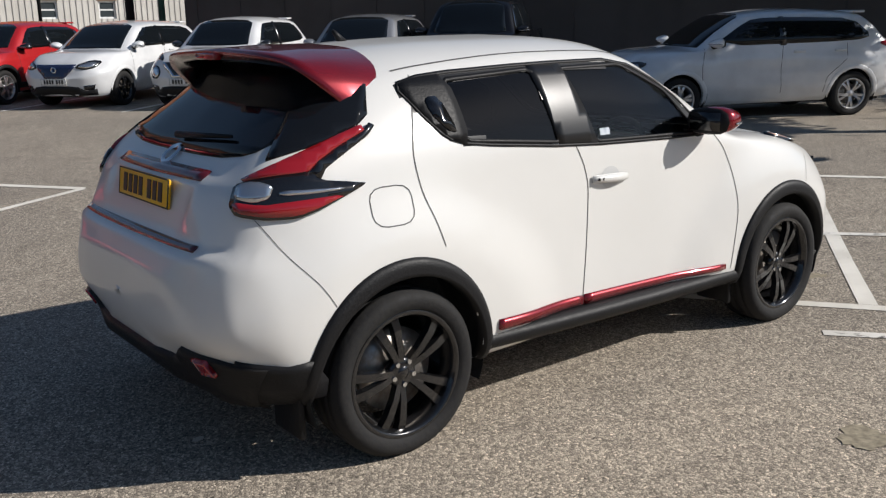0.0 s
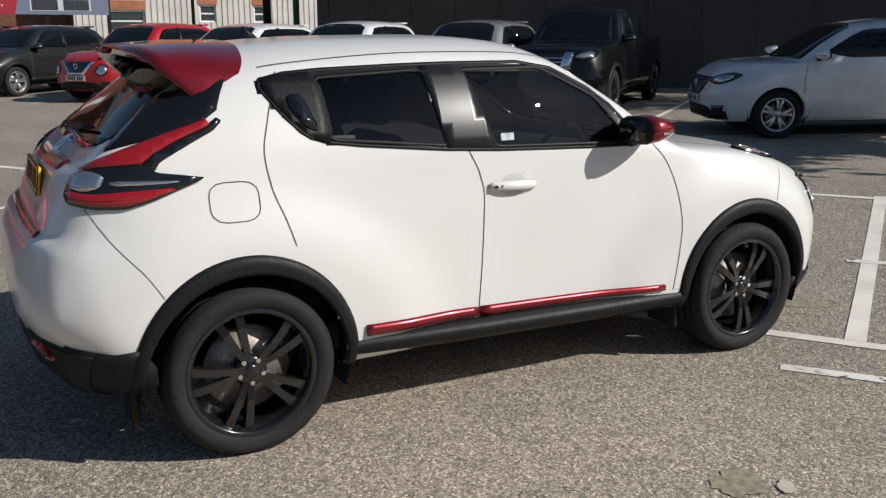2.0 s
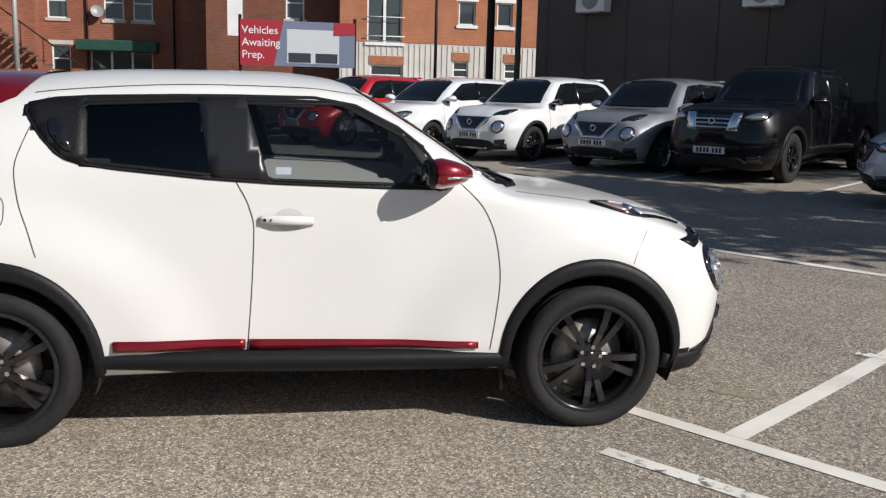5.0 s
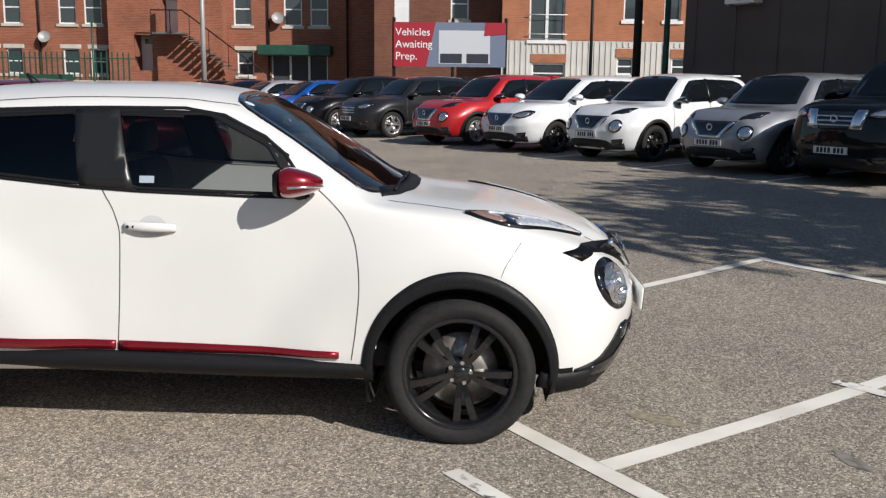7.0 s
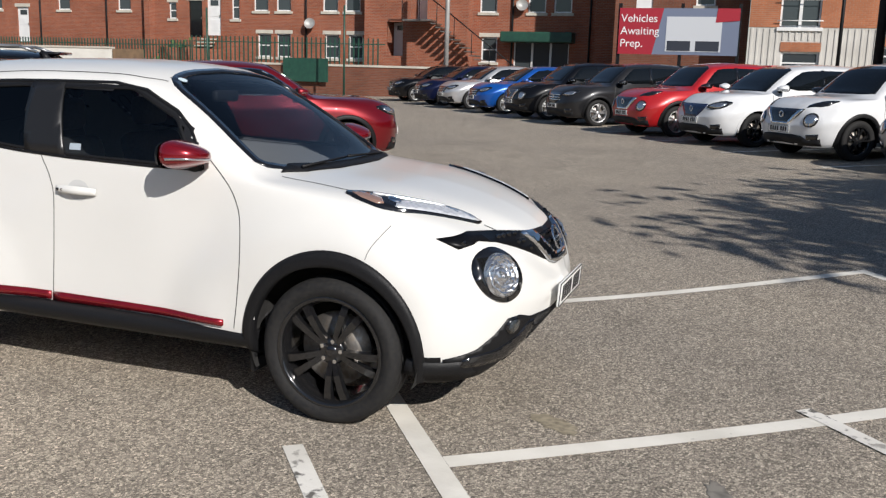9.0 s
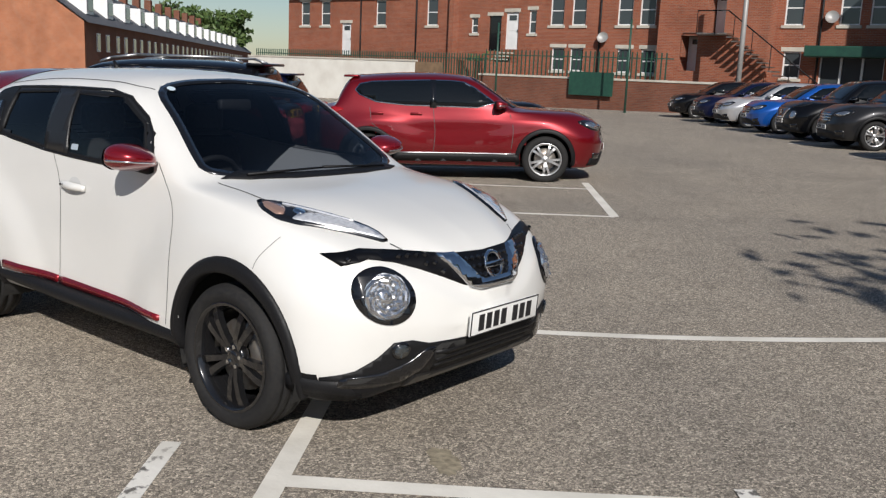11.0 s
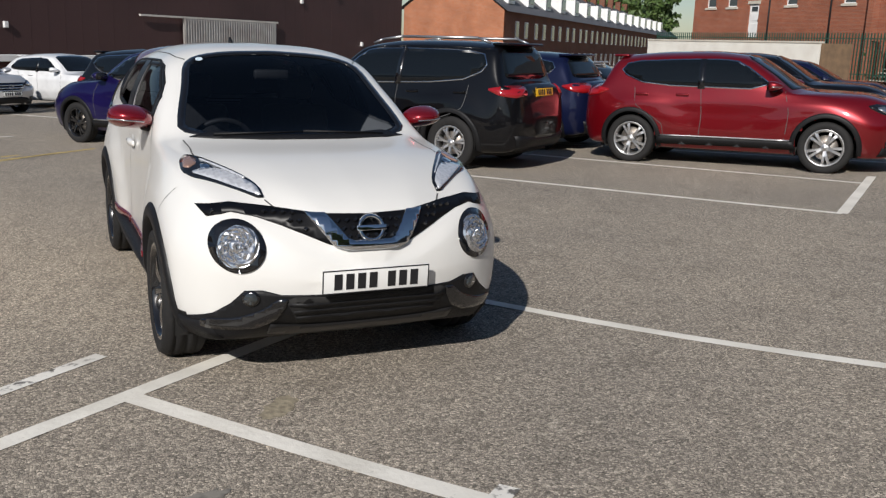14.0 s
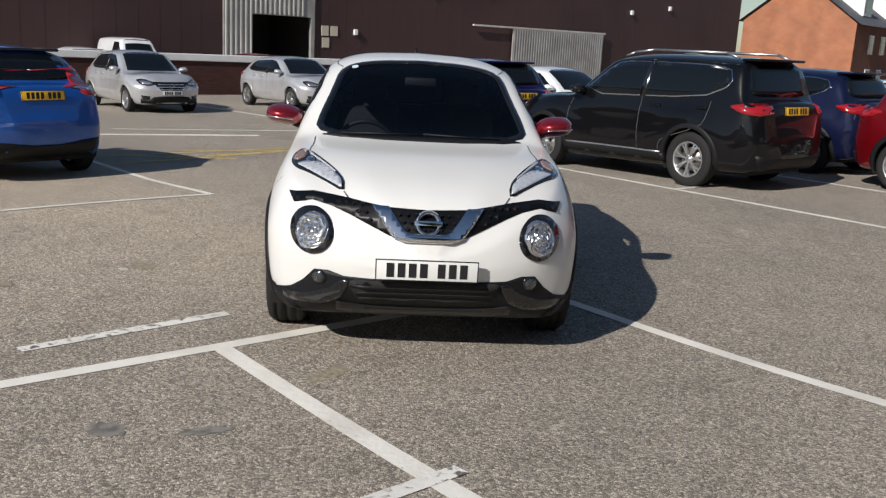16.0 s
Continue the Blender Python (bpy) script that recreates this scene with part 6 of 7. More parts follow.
def beside(wheel_a, wheel_b, side, hw):
    """The middle of a car from the outer faces of the wheels on one side (rear, front)."""
    a, b = Vector(wheel_a), Vector(wheel_b)
    d = (b - a).normalized()
    n = Vector((-d.y, d.x)) * side
    m = (a + b) / 2 + n * (hw - 0.03)
    return m.x, m.y, math.degrees(math.atan2(d.y, d.x))


mx, my, _ = beside((-4.95, 6.62), (-2.85, 8.2), 1, 0.9)
build_car("family_suv", "metallic red family SUV on diamond-cut alloy wheels", mx, my, 36, RED_P, nose_at=False, group="cars in the middle bays", **QASH)
mx, my, _ = beside((-5.08, 3.78), (-7.35, 2.25), -1, 0.91)
build_car("large_suv", "glossy black large SUV with silver roof rails", mx, my, 214, BLACK_P, nose_at=False, group="cars in the middle bays", **XTRAIL)


def bay_copy(u, v, base=(-6.9, 3.95)):
    p = Vector(base) + E1 * u + E2 * v
    return p.x, p.y


build_car("family_suv", "dark indigo crossover with red tail lamps", -10.2, 0.9, 215, PURPLE_P, nose_at=False, group="cars in the middle bays", **{**QASH, "rim": RIM_BLACK})
build_car("family_suv", "navy SUV seen from behind beside the black SUV", *bay_copy(-0.05, 2.75), 215, NAVY_P, nose_at=False, group="cars in the middle bays", **QASH)
build_car("hatchback", "silver hatchback in the middle bays", *bay_copy(-0.4, 5.4), 215, SILVER_P, nose_at=False, group="cars in the middle bays", **HATCH)
build_car("family_suv", "black SUV parked beside the red one", *bay_copy(3.9, 6.6), 36, BLACK_P, nose_at=False, group="cars in the middle bays", **QASH)
build_car("hatchback", "white hatchback behind the red SUV", *bay_copy(3.4, 9.2), 36, WHITE_P, nose_at=False, group="cars in the middle bays", **HATCH)
build_car("hatchback", "dark hatchback behind the red SUV", *bay_copy(3.6, 11.8), 36, NAVY_P, nose_at=False, group="cars in the middle bays", **HATCH)
build_car("hatchback", "black hatchback behind the black SUV", *bay_copy(-5.4, 0.6), 35, BLACK_P, nose_at=False, group="cars in the middle bays", **QASH)
build_car("hatchback", "white estate car behind the black SUV", *bay_copy(-5.6, 3.4), 35, WHITE_P, nose_at=False, group="cars in the middle bays", **HATCH)
JUKE = dict(wb=2.53, fo=0.85, ro=0.755, hw=0.88, H=1.57, nose=0.9, belt=1.06, deck=1.12, cowl_x=0.98, cowl_z=1.07, top_x=0.2, peak_x=-0.25, end_x=-1.3, dk=0.3, r=0.335, rim_r=0.25, face="oldjuke", spoiler=GLOSS_BLACK)
p = Vector((-3.95, -4.45)) - E1 * 2.05
build_car("crossover_car", "bright blue crossover seen from behind", p.x, p.y, 228, BLUE_P, nose_at=False, group="cars by the exit", **JUKE)
build_car("hatchback", "silver family hatchback facing the exit lane", -16.3, -5.4, 35, SILVER_P, group="cars by the low wall", **{**HATCH, "H": 1.5})
build_car("hatchback", "silver sporty hatchback with black grille", -18.6, -1.6, 35, SILVER_P, group="cars by the low wall", **HATCH)
build_car("hatchback", "white hatchback by the low wall", -19.7, 1.0, 35, WHITE_P, group="cars by the low wall", **HATCH)


def build_van():
    van = thing("panel_van", -33.5, -11.0, 35, "small white panel van behind the low wall", "van")
    rings = loft(car_curves({**BASE, **dict(wb=2.7, fo=0.8, ro=0.85, hw=0.9, H=1.85, nose=1.0, belt=1.15, deck=1.2, cowl_x=1.25, cowl_z=1.15, top_x=0.65, peak_x=0.2, end_x=-1.95, dk=0.15)}), 50, 5)
    tree = split_body(rings, lambda c: "body", {}, WHITE_P, van)
    part("windscreen", patch(tree, [(0.68, -0.5), (0.68, 0.5), (1.15, 0.6), (1.25, 0.0), (1.15, -0.6)], "z", 1, 0.006, 0.2), DARK_GLASS, van)
    put_wheels(van, 2.7, 0.78, 0.315, 0.22, 0.205, RIM_SILVER, FIVE)
    for s in (-1, 1):
        part("side_window", patch(tree, [(1.0, 1.2), (0.6, 1.65), (0.1, 1.65), (0.1, 1.2)], "y", s, 0.006, 0.2), DARK_GLASS, van)


build_van()
build_car("hatchback", "dark red hatchback behind the low wall", -28.9, -5.3, 215, RED_P, nose_at=False, group="cars behind the low wall", **HATCH)
build_car("hatchback", "white hatchback behind the low wall", -27.2, -11.2, 215, WHITE_P, nose_at=False, group="cars behind the low wall", **HATCH)
build_car("hatchback", "silver hatchback behind the low wall", -33.0, 2.8, 125, SILVER_P, nose_at=False, group="cars behind the low wall", **HATCH)


# ---- walls and buildings ----
def holed_wall(width, height, thick, holes, z0=0.0):
    """A wall along x, its face at y=0, with rectangular openings (x0, x1, z0, z1) right through."""
    bm = bmesh.new()
    xs = sorted({0.0, width, *[h[0] for h in holes], *[h[1] for h in holes]})
    zs = sorted({z0, height, *[h[2] for h in holes], *[h[3] for h in holes]})
    vs = {}

    def v(x, y, z):
        k = (round(x, 4), round(y, 4), round(z, 4))
        if k not in vs:
            vs[k] = bm.verts.new((x, y, z))
        return vs[k]

    solid = {}
    for i in range(len(xs) - 1):
        for j in range(len(zs) - 1):
            cx, cz = (xs[i] + xs[i + 1]) / 2, (zs[j] + zs[j + 1]) / 2
            solid[i, j] = not any(h[0] < cx < h[1] and h[2] < cz < h[3] for h in holes)
    for (i, j), ok in solid.items():
        if not ok:
            continue
        a, b, c, d = xs[i], xs[i + 1], zs[j], zs[j + 1]
        bm.faces.new((v(a, 0, c), v(b, 0, c), v(b, 0, d), v(a, 0, d)))
        bm.faces.new((v(a, thick, c), v(a, thick, d), v(b, thick, d), v(b, thick, c)))
        for di, dj, p, q in ((-1, 0, (a, c), (a, d)), (1, 0, (b, c), (b, d)), (0, -1, (a, c), (b, c)), (0, 1, (a, d), (b, d))):
            if not solid.get((i + di, j + dj), False):
                bm.faces.new((v(p[0], 0, p[1]), v(q[0], 0, q[1]), v(q[0], thick, q[1]), v(p[0], thick, p[1])))
    return bm


def add_window(parent, x0, x1, z0, z1, sill=True, head=STONE, sash=True, kind="window", depth=0.10):
    bm = bmesh.new()
    f = 0.07
    for a, b, c, d in ((x0, x1, z0, z0 + f), (x0, x1, z1 - f, z1), (x0, x0 + f, z0 + f, z1 - f), (x1 - f, x1, z0 + f, z1 - f)):
        box(bm, a, b, depth, depth + 0.06, c, d)
    if sash:
        box(bm, x0 + f, x1 - f, depth + 0.005, depth + 0.055, (z0 + z1) / 2 - 0.03, (z0 + z1) / 2 + 0.03)
    w = part(kind, bm, UPVC, parent, smooth=False)
    part("pane", boxed(x0 + f, x1 - f, depth + 0.02, depth + 0.03, z0 + f, z1 - f), PANE, w, smooth=False)
    if sill:
        part("sill", boxed(x0 - 0.1, x1 + 0.1, -0.06, 0.12, z0 - 0.14, z0, 0.01), head, w, smooth=False)
        part("lintel", boxed(x0 - 0.12, x1 + 0.12, -0.015, 0.10, z1, z1 + 0.2, 0.01), head, w, smooth=False)
    return w


def add_door(parent, x0, x1, z0, z1, material=UPVC, glazed=True):
    bm = boxed(x0, x1, 0.10, 0.15, z0, z1, 0.01)
    for c, d in ((0.12, 0.42), (0.5, 0.72)):
        box(bm, x0 + 0.14, x1 - 0.14, 0.085, 0.1, z0 + (z1 - z0) * c, z0 + (z1 - z0) * d, 0.008)
    door = part("door", bm, material, parent, smooth=False)
    if glazed:
        part("door_light", boxed(x0 + 0.2, x1 - 0.2, 0.082, 0.1, z0 + (z1 - z0) * 0.78, z0 + (z1 - z0) * 0.92), PANE, door, smooth=False)
    part("lintel", boxed(x0 - 0.12, x1 + 0.12, -0.015, 0.10, z1, z1 + 0.2, 0.01), STONE, door, smooth=False)
    part("door_handle", boxed(x1 - 0.12, x1 - 0.08, 0.05, 0.1, z0 + 1.0, z0 + 1.12), STEEL, door, smooth=False)
    return door


def build_terrace():
    X0, Y0 = -45.5, 41.0
    base = 0.2
    th = thing("brick_terrace", X0, Y0, 0, "red brick terrace with white sash windows and stone lintels", "building", z=base)
    up = [-32.4, -23.4, -22.0, -19.2, -17.9, -10.4, -7.9, -6.6, -36.7, -41.8, -43.8]
    low = [-23.2, -22.0, -19.1, -17.7, -10.3]
    holes, wins = [], []
    for c in up:
        wins.append((c - X0 - 0.45, c - X0 + 0.45, 4.45, 6.05))
    for c in low:
        wins.append((c - X0 - 0.42, c - X0 + 0.42, 2.0, 3.25))
    for c in (-29.1, -25.0):
        wins.append((c - X0 - 0.25, c - X0 + 0.25, 4.0, 4.9 if c < -27 else 5.3))
    doors = [(-39.8, 2.55, 4.6, UPVC), (-26.4, 3.1, 5.2, UPVC), (-27.6, 3.0, 5.0, GLOSS_BLACK), (-13.8, 4.0, 6.1, UPVC), (-15.1, 2.2, 3.9, UPVC)]
    holes = list(wins) + [(c - X0 - 0.45, c - X0 + 0.45, a, b) for c, a, b, _ in doors]
    shop = (-9.0 - X0, -6.2 - X0, 0.9, 3.0)
    holes.append(shop)
    W = 44.0
    cut, eaves = 11.0, 6.55
    part("front_wall", holed_wall(cut, eaves, 0.35, [h for h in holes if h[1] < cut]), BRICK, th, smooth=False)
    tall = holed_wall(W - cut, 8.6, 0.35, [(a - cut, b - cut, c, d) for a, b, c, d in holes if a > cut])
    bmesh.ops.translate(tall, vec=(cut, 0, 0), verts=tall.verts)
    part("front_wall", tall, BRICK, th, smooth=False)
    bm = bmesh.new()
    a = [bm.verts.new(v) for v in ((-0.4, -0.4, eaves), (cut, -0.4, eaves), (cut, 3.2, 9.4), (3.2, 3.2, 9.4), (-0.4, 6.7, eaves), (cut, 6.7, eaves))]
    for f in ((0, 1, 2, 3), (3, 2, 5, 4), (0, 3, 4), (1, 5, 2), (0, 4, 5, 1)):
        bm.faces.new([a[i] for i in f])
    part("end_house_roof", bm, SLATE, th, smooth=False)
    part("gutter", boxed(-0.45, cut, -0.5, -0.38, eaves - 0.1, eaves + 0.02, 0.02), BLACK_PLASTIC, th, smooth=False)
    for w in wins:
        add_window(th, *w)
    for c, a, b, m in doors:
        add_door(th, c - X0 - 0.45, c - X0 + 0.45, a, b, m, m is UPVC)
    part("back_wall", boxed(0, W, 6.0, 6.3, 0, eaves), BRICK_DARK_AND_SHADE, th, smooth=False)
    for x, h in ((0.0, eaves - 0.03), (cut, 8.55), (W - 0.3, 8.6)):
        part("end_wall", boxed(x, x + 0.3, 0.35, 6.0, 0, h), BRICK, th, smooth=False)
    # dark sheet behind the windows, painted as the shade of the rooms
    part("room_shade_back", boxed(0.3, W - 0.3, 2.0, 2.1, 0, eaves - 0.05), WALL_DARK_AND_SHADE, th, smooth=False)
    bm = bmesh.new()
    a = [bm.verts.new(v) for v in ((cut - 0.2, -0.4, 8.5), (W + 0.4, -0.4, 8.5), (W + 0.4, 3.2, 11.2), (cut - 0.2, 3.2, 11.2), (cut - 0.2, 6.7, 8.5), (W + 0.4, 6.7, 8.5))]
    for f in ((0, 1, 2, 3), (3, 2, 5, 4), (0, 3, 4), (1, 5, 2), (0, 4, 5, 1)):
        bm.faces.new([a[i] for i in f])
    part("roof", bm, SLATE, th, smooth=False)
    # projecting blocks with sunlit return walls
    for c, w, d, h in ((-14.0, 5.6, 0.9, 8.3), (-3.6, 2.2, 1.4, 7.4), (-30.5, 0.35, 0.5, 8.3)):
        x = c - X0
        pieces = [(x - w / 2, x + w / 2)]
        if c == -14.0:
            hs = [(-13.8 - X0 - 0.45, -13.8 - X0 + 0.45, 4.0, 6.1), (-15.1 - X0 - 0.45, -15.1 - X0 + 0.45, 2.2, 3.9)]
            b2 = holed_wall(w, h, d, [(p0 - (x - w / 2), p1 - (x - w / 2), q0, q1) for p0, p1, q0, q1 in hs])
            bmesh.ops.translate(b2, vec=(x - w / 2, -d, 0), verts=b2.verts)
            part("projecting_wall", b2, BRICK, th, smooth=False)
        else:
            part("projecting_wall", boxed(x - w / 2, x + w / 2, -d, 0.0, 0, h), BRICK, th, smooth=False)
    # outside stairs
    for cx, top, run in ((-13.3, 4.0, 1), (-26.5, 3.1, -1)):
        x = cx - X0
        n = int((top - 0.3) / 0.19)
        d0 = 0.95 if run > 0 else 0.0
        for k in range(n):
            if run > 0:
                bm = boxed(x + 0.5 + 0.26 * k, x + 0.78 + 0.26 * k, -d0 - 1.0, -d0 - 0.02, top - 0.19 * (k + 1) - 0.05, top - 0.19 * (k + 1))
            else:
                bm = boxed(x - 0.5, x + 0.5, -0.3 - 0.26 * (k + 1), -0.3 - 0.26 * k, top - 0.19 * (k + 1) - 0.06, top - 0.19 * (k + 1))
            part("stair_tread", bm, STEEL if run > 0 else STONE, th, smooth=False)
        if run > 0:
            part("landing", boxed(x - 1.0, x + 0.5, -d0 - 1.0, -d0 - 0.02, top - 0.1, top - 0.02), STEEL, th, smooth=False)
            rail = bmesh.new()
            tube(rail, (x - 1.0, -d0 - 1.0, top + 1.0), (x + 0.5, -d0 - 1.0, top + 1.0), 0.03)
            tube(rail, (x + 0.5, -d0 - 1.0, top + 1.0), (x + 0.5 + 0.26 * n, -d0 - 1.0, top + 1.0 - 0.19 * n), 0.03)
            for q in range(8):
                xx = x - 1.0 + (1.5 + 0.26 * n) * q / 7
                zz = top if xx < x + 0.5 else top - 0.19 * (xx - x - 0.5) / 0.26
                tube(rail, (xx, -d0 - 1.0, zz - 0.1), (xx, -d0 - 1.0, zz + 1.0), 0.02, n=6)
            part("stair_rail", rail, BLACK_PLASTIC, th)
        else:
            for sx in (-0.6, 0.6):
                part("stair_wall", boxed(x + sx - 0.1, x + sx + 0.1, -0.3 - 0.26 * n, 0, 0.2, top * 0.75), BRICK, th, smooth=False)
    # shop front with a green canopy
    part("shop_window", boxed(shop[0], shop[1], 0.15, 0.2, shop[2], shop[3]), PANE, th, smooth=False)
    for q in range(4):
        xx = shop[0] + (shop[1] - shop[0]) * q / 3
        part("shop_mullion", boxed(xx - 0.05, xx + 0.05, 0.08, 0.15, shop[2], shop[3]), UPVC, th, smooth=False)
    part("canopy", boxed(shop[0] - 0.5, shop[1] + 0.3, -0.9, 0, 3.0, 3.5, 0.05), GREEN_STEEL, th, smooth=False)
    for x in (-33.6, -20.6, -16.9, -11.3, -5.2, -38.4, -9.1):
        bm = bmesh.new()
        tube(bm, (x - X0, -0.08, 0.0), (x - X0, -0.08, 8.4 if x - X0 > cut else eaves - 0.1), 0.05, n=8)
        part("downpipe", bm, BLACK_PLASTIC, th)
    for x in (-33, -24, -15, -5):
        ch = part("chimney", boxed(x - X0 - 0.6, x - X0 + 0.6, 2.8, 3.6, 10.5, 12.4), BRICK, th, smooth=False)
        for q in (-0.3, 0.3):
            bm = bmesh.new()
            tube(bm, (x - X0 + q, 3.2, 12.4), (x - X0 + q, 3.2, 12.9), 0.13, 0.1, 10)
            part("chimney_pot", bm, BRICK_ORANGE, ch)
    for x, z in ((-20.3, 3.8), (-8.6, 4.8), (-11.9, 3.9)):
        bm = bmesh.new()
        lathe(bm, [(0.01, 0.08), (0.2, 0.04), (0.3, -0.04)], 16)
        dish = part("satellite_dish", bm, GREY_METAL, th)
        dish.matrix_basis = pose(x - X0, -0.25, z, -20, 0, 15)


build_terrace()


def build_flats():
    X0, Y0 = 2.25, 35.0
    b = thing("brick_flats", X0, Y0, 0, "brick flats with a pale clad ground floor", "building", z=0.6)
    wins = [(1.15, 2.65, 3.15, 5.4), (1.3, 2.7, 1.35, 2.2), (4.9, 5.6, 1.75, 2.45), (7.2, 7.9, 1.75, 2.45), (5.1, 5.85, 4.0, 5.0), (6.8, 7.5, 4.0, 5.0)]
    W = 12.5
    part("front_wall", holed_wall(W, 8.5, 0.3, [w for w in wins if w[2] > 3], 3.15), BRICK_ORANGE, b, smooth=False)
    lower = holed_wall(W, 3.15, 0.3, [w for w in wins if w[2] < 3])
    bmesh.ops.translate(lower, vec=(0, 0.02, 0), verts=lower.verts)
    part("pale_cladding", lower, WHITE_METAL, b, smooth=False)
    for k in range(52):
        x = 0.12 + k * 0.24
        tops = [w for w in wins if w[2] < 3 and w[0] - 0.05 < x < w[1] + 0.05]
        spans = [(0.0, 3.1)] if not tops else [(0.0, tops[0][2]), (tops[0][3] + 0.45, 3.1)]
        for z0, z1 in spans:
            part("cladding_rib", boxed(x - 0.03, x + 0.03, -0.01, 0.02, z0, z1), WHITE_METAL, b, smooth=False)
    for w in wins:
        add_window(b, *w, sill=w[2] > 3, sash=w[2] < 3.1, head=UPVC)
        if w[2] < 3:
            part("brick_panel", boxed(w[0] - 0.05, w[1] + 0.05, -0.012, 0.02, w[3] + 0.02, w[3] + 0.38), BRICK_ORANGE, b, smooth=False)
    w = wins[0]
    rail = bmesh.new()
    for q in range(2):
        tube(rail, (w[0] - 0.1, -0.12, 3.4 + 0.8 * q), (w[1] + 0.1, -0.12, 3.4 + 0.8 * q), 0.02, n=6)
    part("balcony_rail", rail, UPVC, b)
    part("door_mullion", boxed((w[0] + w[1]) / 2 - 0.06, (w[0] + w[1]) / 2 + 0.06, 0.06, 0.12, w[2], w[3]), UPVC, b, smooth=False)
    # side wall takes the darker brick, so its shade is in the colour
    part("side_wall", boxed(0.0, 0.3, 0.32, 7.0, 0, 8.5), BRICK_DARK_AND_SHADE, b, smooth=False)
    part("back_wall", boxed(0.0, W, 7.0, 7.3, 0, 8.5), BRICK_DARK_AND_SHADE, b, smooth=False)
    # dark sheet standing in for unlit rooms behind the flats' windows
    part("room_shade_back", boxed(0.4, W, 2.0, 2.1, 0, 8.4), WALL_DARK_AND_SHADE, b, smooth=False)
    part("roof", boxed(-0.3, W, -0.3, 7.5, 8.5, 8.8), SLATE, b, smooth=False)
    # house wall in shade: the shade is painted in with the darker brick
    g = thing("shade_coloured_house", -3.4, 36.8, 0, "brick house wall behind the sign, its shade put into the colour", "building", z=0.5)
    part("front_wall", holed_wall(5.6, 8.5, 0.3, [(3.4, 4.2, 4.2, 5.6), (0.9, 1.6, 3.4, 5.4)]), BRICK_DARK_AND_SHADE, g, smooth=False)
    add_window(g, 3.4, 4.2, 4.2, 5.6)
    part("white_panel", boxed(0.9, 1.6, 0.05, 0.1, 3.4, 5.4), UPVC, g, smooth=False)
    part("roof", boxed(-0.2, 5.8, -0.2, 5.0, 8.5, 8.8), SLATE, g, smooth=False)


build_flats()


def build_sign():
    sg = thing("hoarding_sign", -1.45, 25.2, 0.8, "red and white sign for vehicles awaiting prep", "sign", z=ground_z(0, 25.2))
    z0, z1, w = 1.85, 3.25, 3.6
    part("panel", boxed(0, w, 0, 0.05, z0, z1), mat("sign_blue_grey", (0.16, 0.19, 0.27), 0.5), sg, smooth=False)
    bm = bmesh.new()
    f = [bm.verts.new(v) for v in ((0, -0.006, z0), (1.05, -0.006, z0), (1.35, -0.006, z1), (0, -0.006, z1))]
    bm.faces.new(f)
    part("red_field", bm, mat("sign_red", (0.35, 0.02, 0.035), 0.5), sg, smooth=False)
    bm = boxed(1.45, 3.1, -0.008, -0.002, z0 + 0.1, z1 - 0.25, 0.002)
    part("pale_van_shape", bm, mat("sign_white", (0.55, 0.57, 0.6), 0.5), sg, smooth=False)
    for x in (1.5, 2.35):
        part("dark_van_window", boxed(x, x + 0.7, -0.012, -0.006, z0 + 0.12, z0 + 0.42), mat("sign_dark", (0.03, 0.035, 0.05), 0.5), sg, smooth=False)
    bm = bmesh.new()
    f = [bm.verts.new(v) for v in ((2.9, -0.014, z1 - 0.42), (w, -0.014, z1 - 0.36), (w, -0.014, z1), (2.95, -0.014, z1))]
    bm.faces.new(f)
    part("red_corner", bm, mat("sign_red_b", (0.35, 0.02, 0.035), 0.5), sg, smooth=False)
    white = mat("sign_letters", (0.8, 0.8, 0.8), 0.5)
    for k, word in enumerate(("Vehicles", "Awaiting", "Prep.")):
        cu = bpy.data.curves.new("lettering", "FONT")
        cu.body, cu.size, cu.extrude = word, 0.34, 0.004
        cu.materials.append(white)
        ob = new("lettering", cu)
        ob.parent = sg
        ob.matrix_basis = pose(0.05, -0.014, z1 - 0.42 - 0.38 * k, 90, 0, 0)
    for x in (0.0, 1.9, w):
        part("post", boxed(x - 0.05, x + 0.05, 0.05, 0.15, 0, z1 + 0.15), BLACK_PLASTIC, sg, smooth=False)


build_sign()


def build_dark_shed():
    a, b = Vector((6.6, 19.6)), Vector((21.5, 0.9))
    d = b - a
    turn = math.degrees(math.atan2(d.y, d.x))
    s = thing("dark_shed", a.x, a.y, turn, "dark stained windowless shed wall with cooling units", "building")
    L = d.length
    part("front_wall", boxed(0, L, 0.0, 0.3, -0.3, 5.6), WALL_DARK_AND_SHADE, s, smooth=False)
    for k in range(int(L / 1.2)):
        part("batten", boxed(0.3 + 1.2 * k, 0.36 + 1.2 * k, -0.025, 0.0, -0.2, 5.5), WALL_DARK_AND_SHADE, s, smooth=False)
    part("end_wall", boxed(0, 0.3, 0.3, 6.0, -0.3, 5.6), WALL_DARK_AND_SHADE, s, smooth=False)
    part("roof", boxed(-0.2, L + 0.2, -0.2, 6.2, 5.6, 5.8), SLATE, s, smooth=False)
    return s, turn


SHED, SHED_TURN = build_dark_shed()


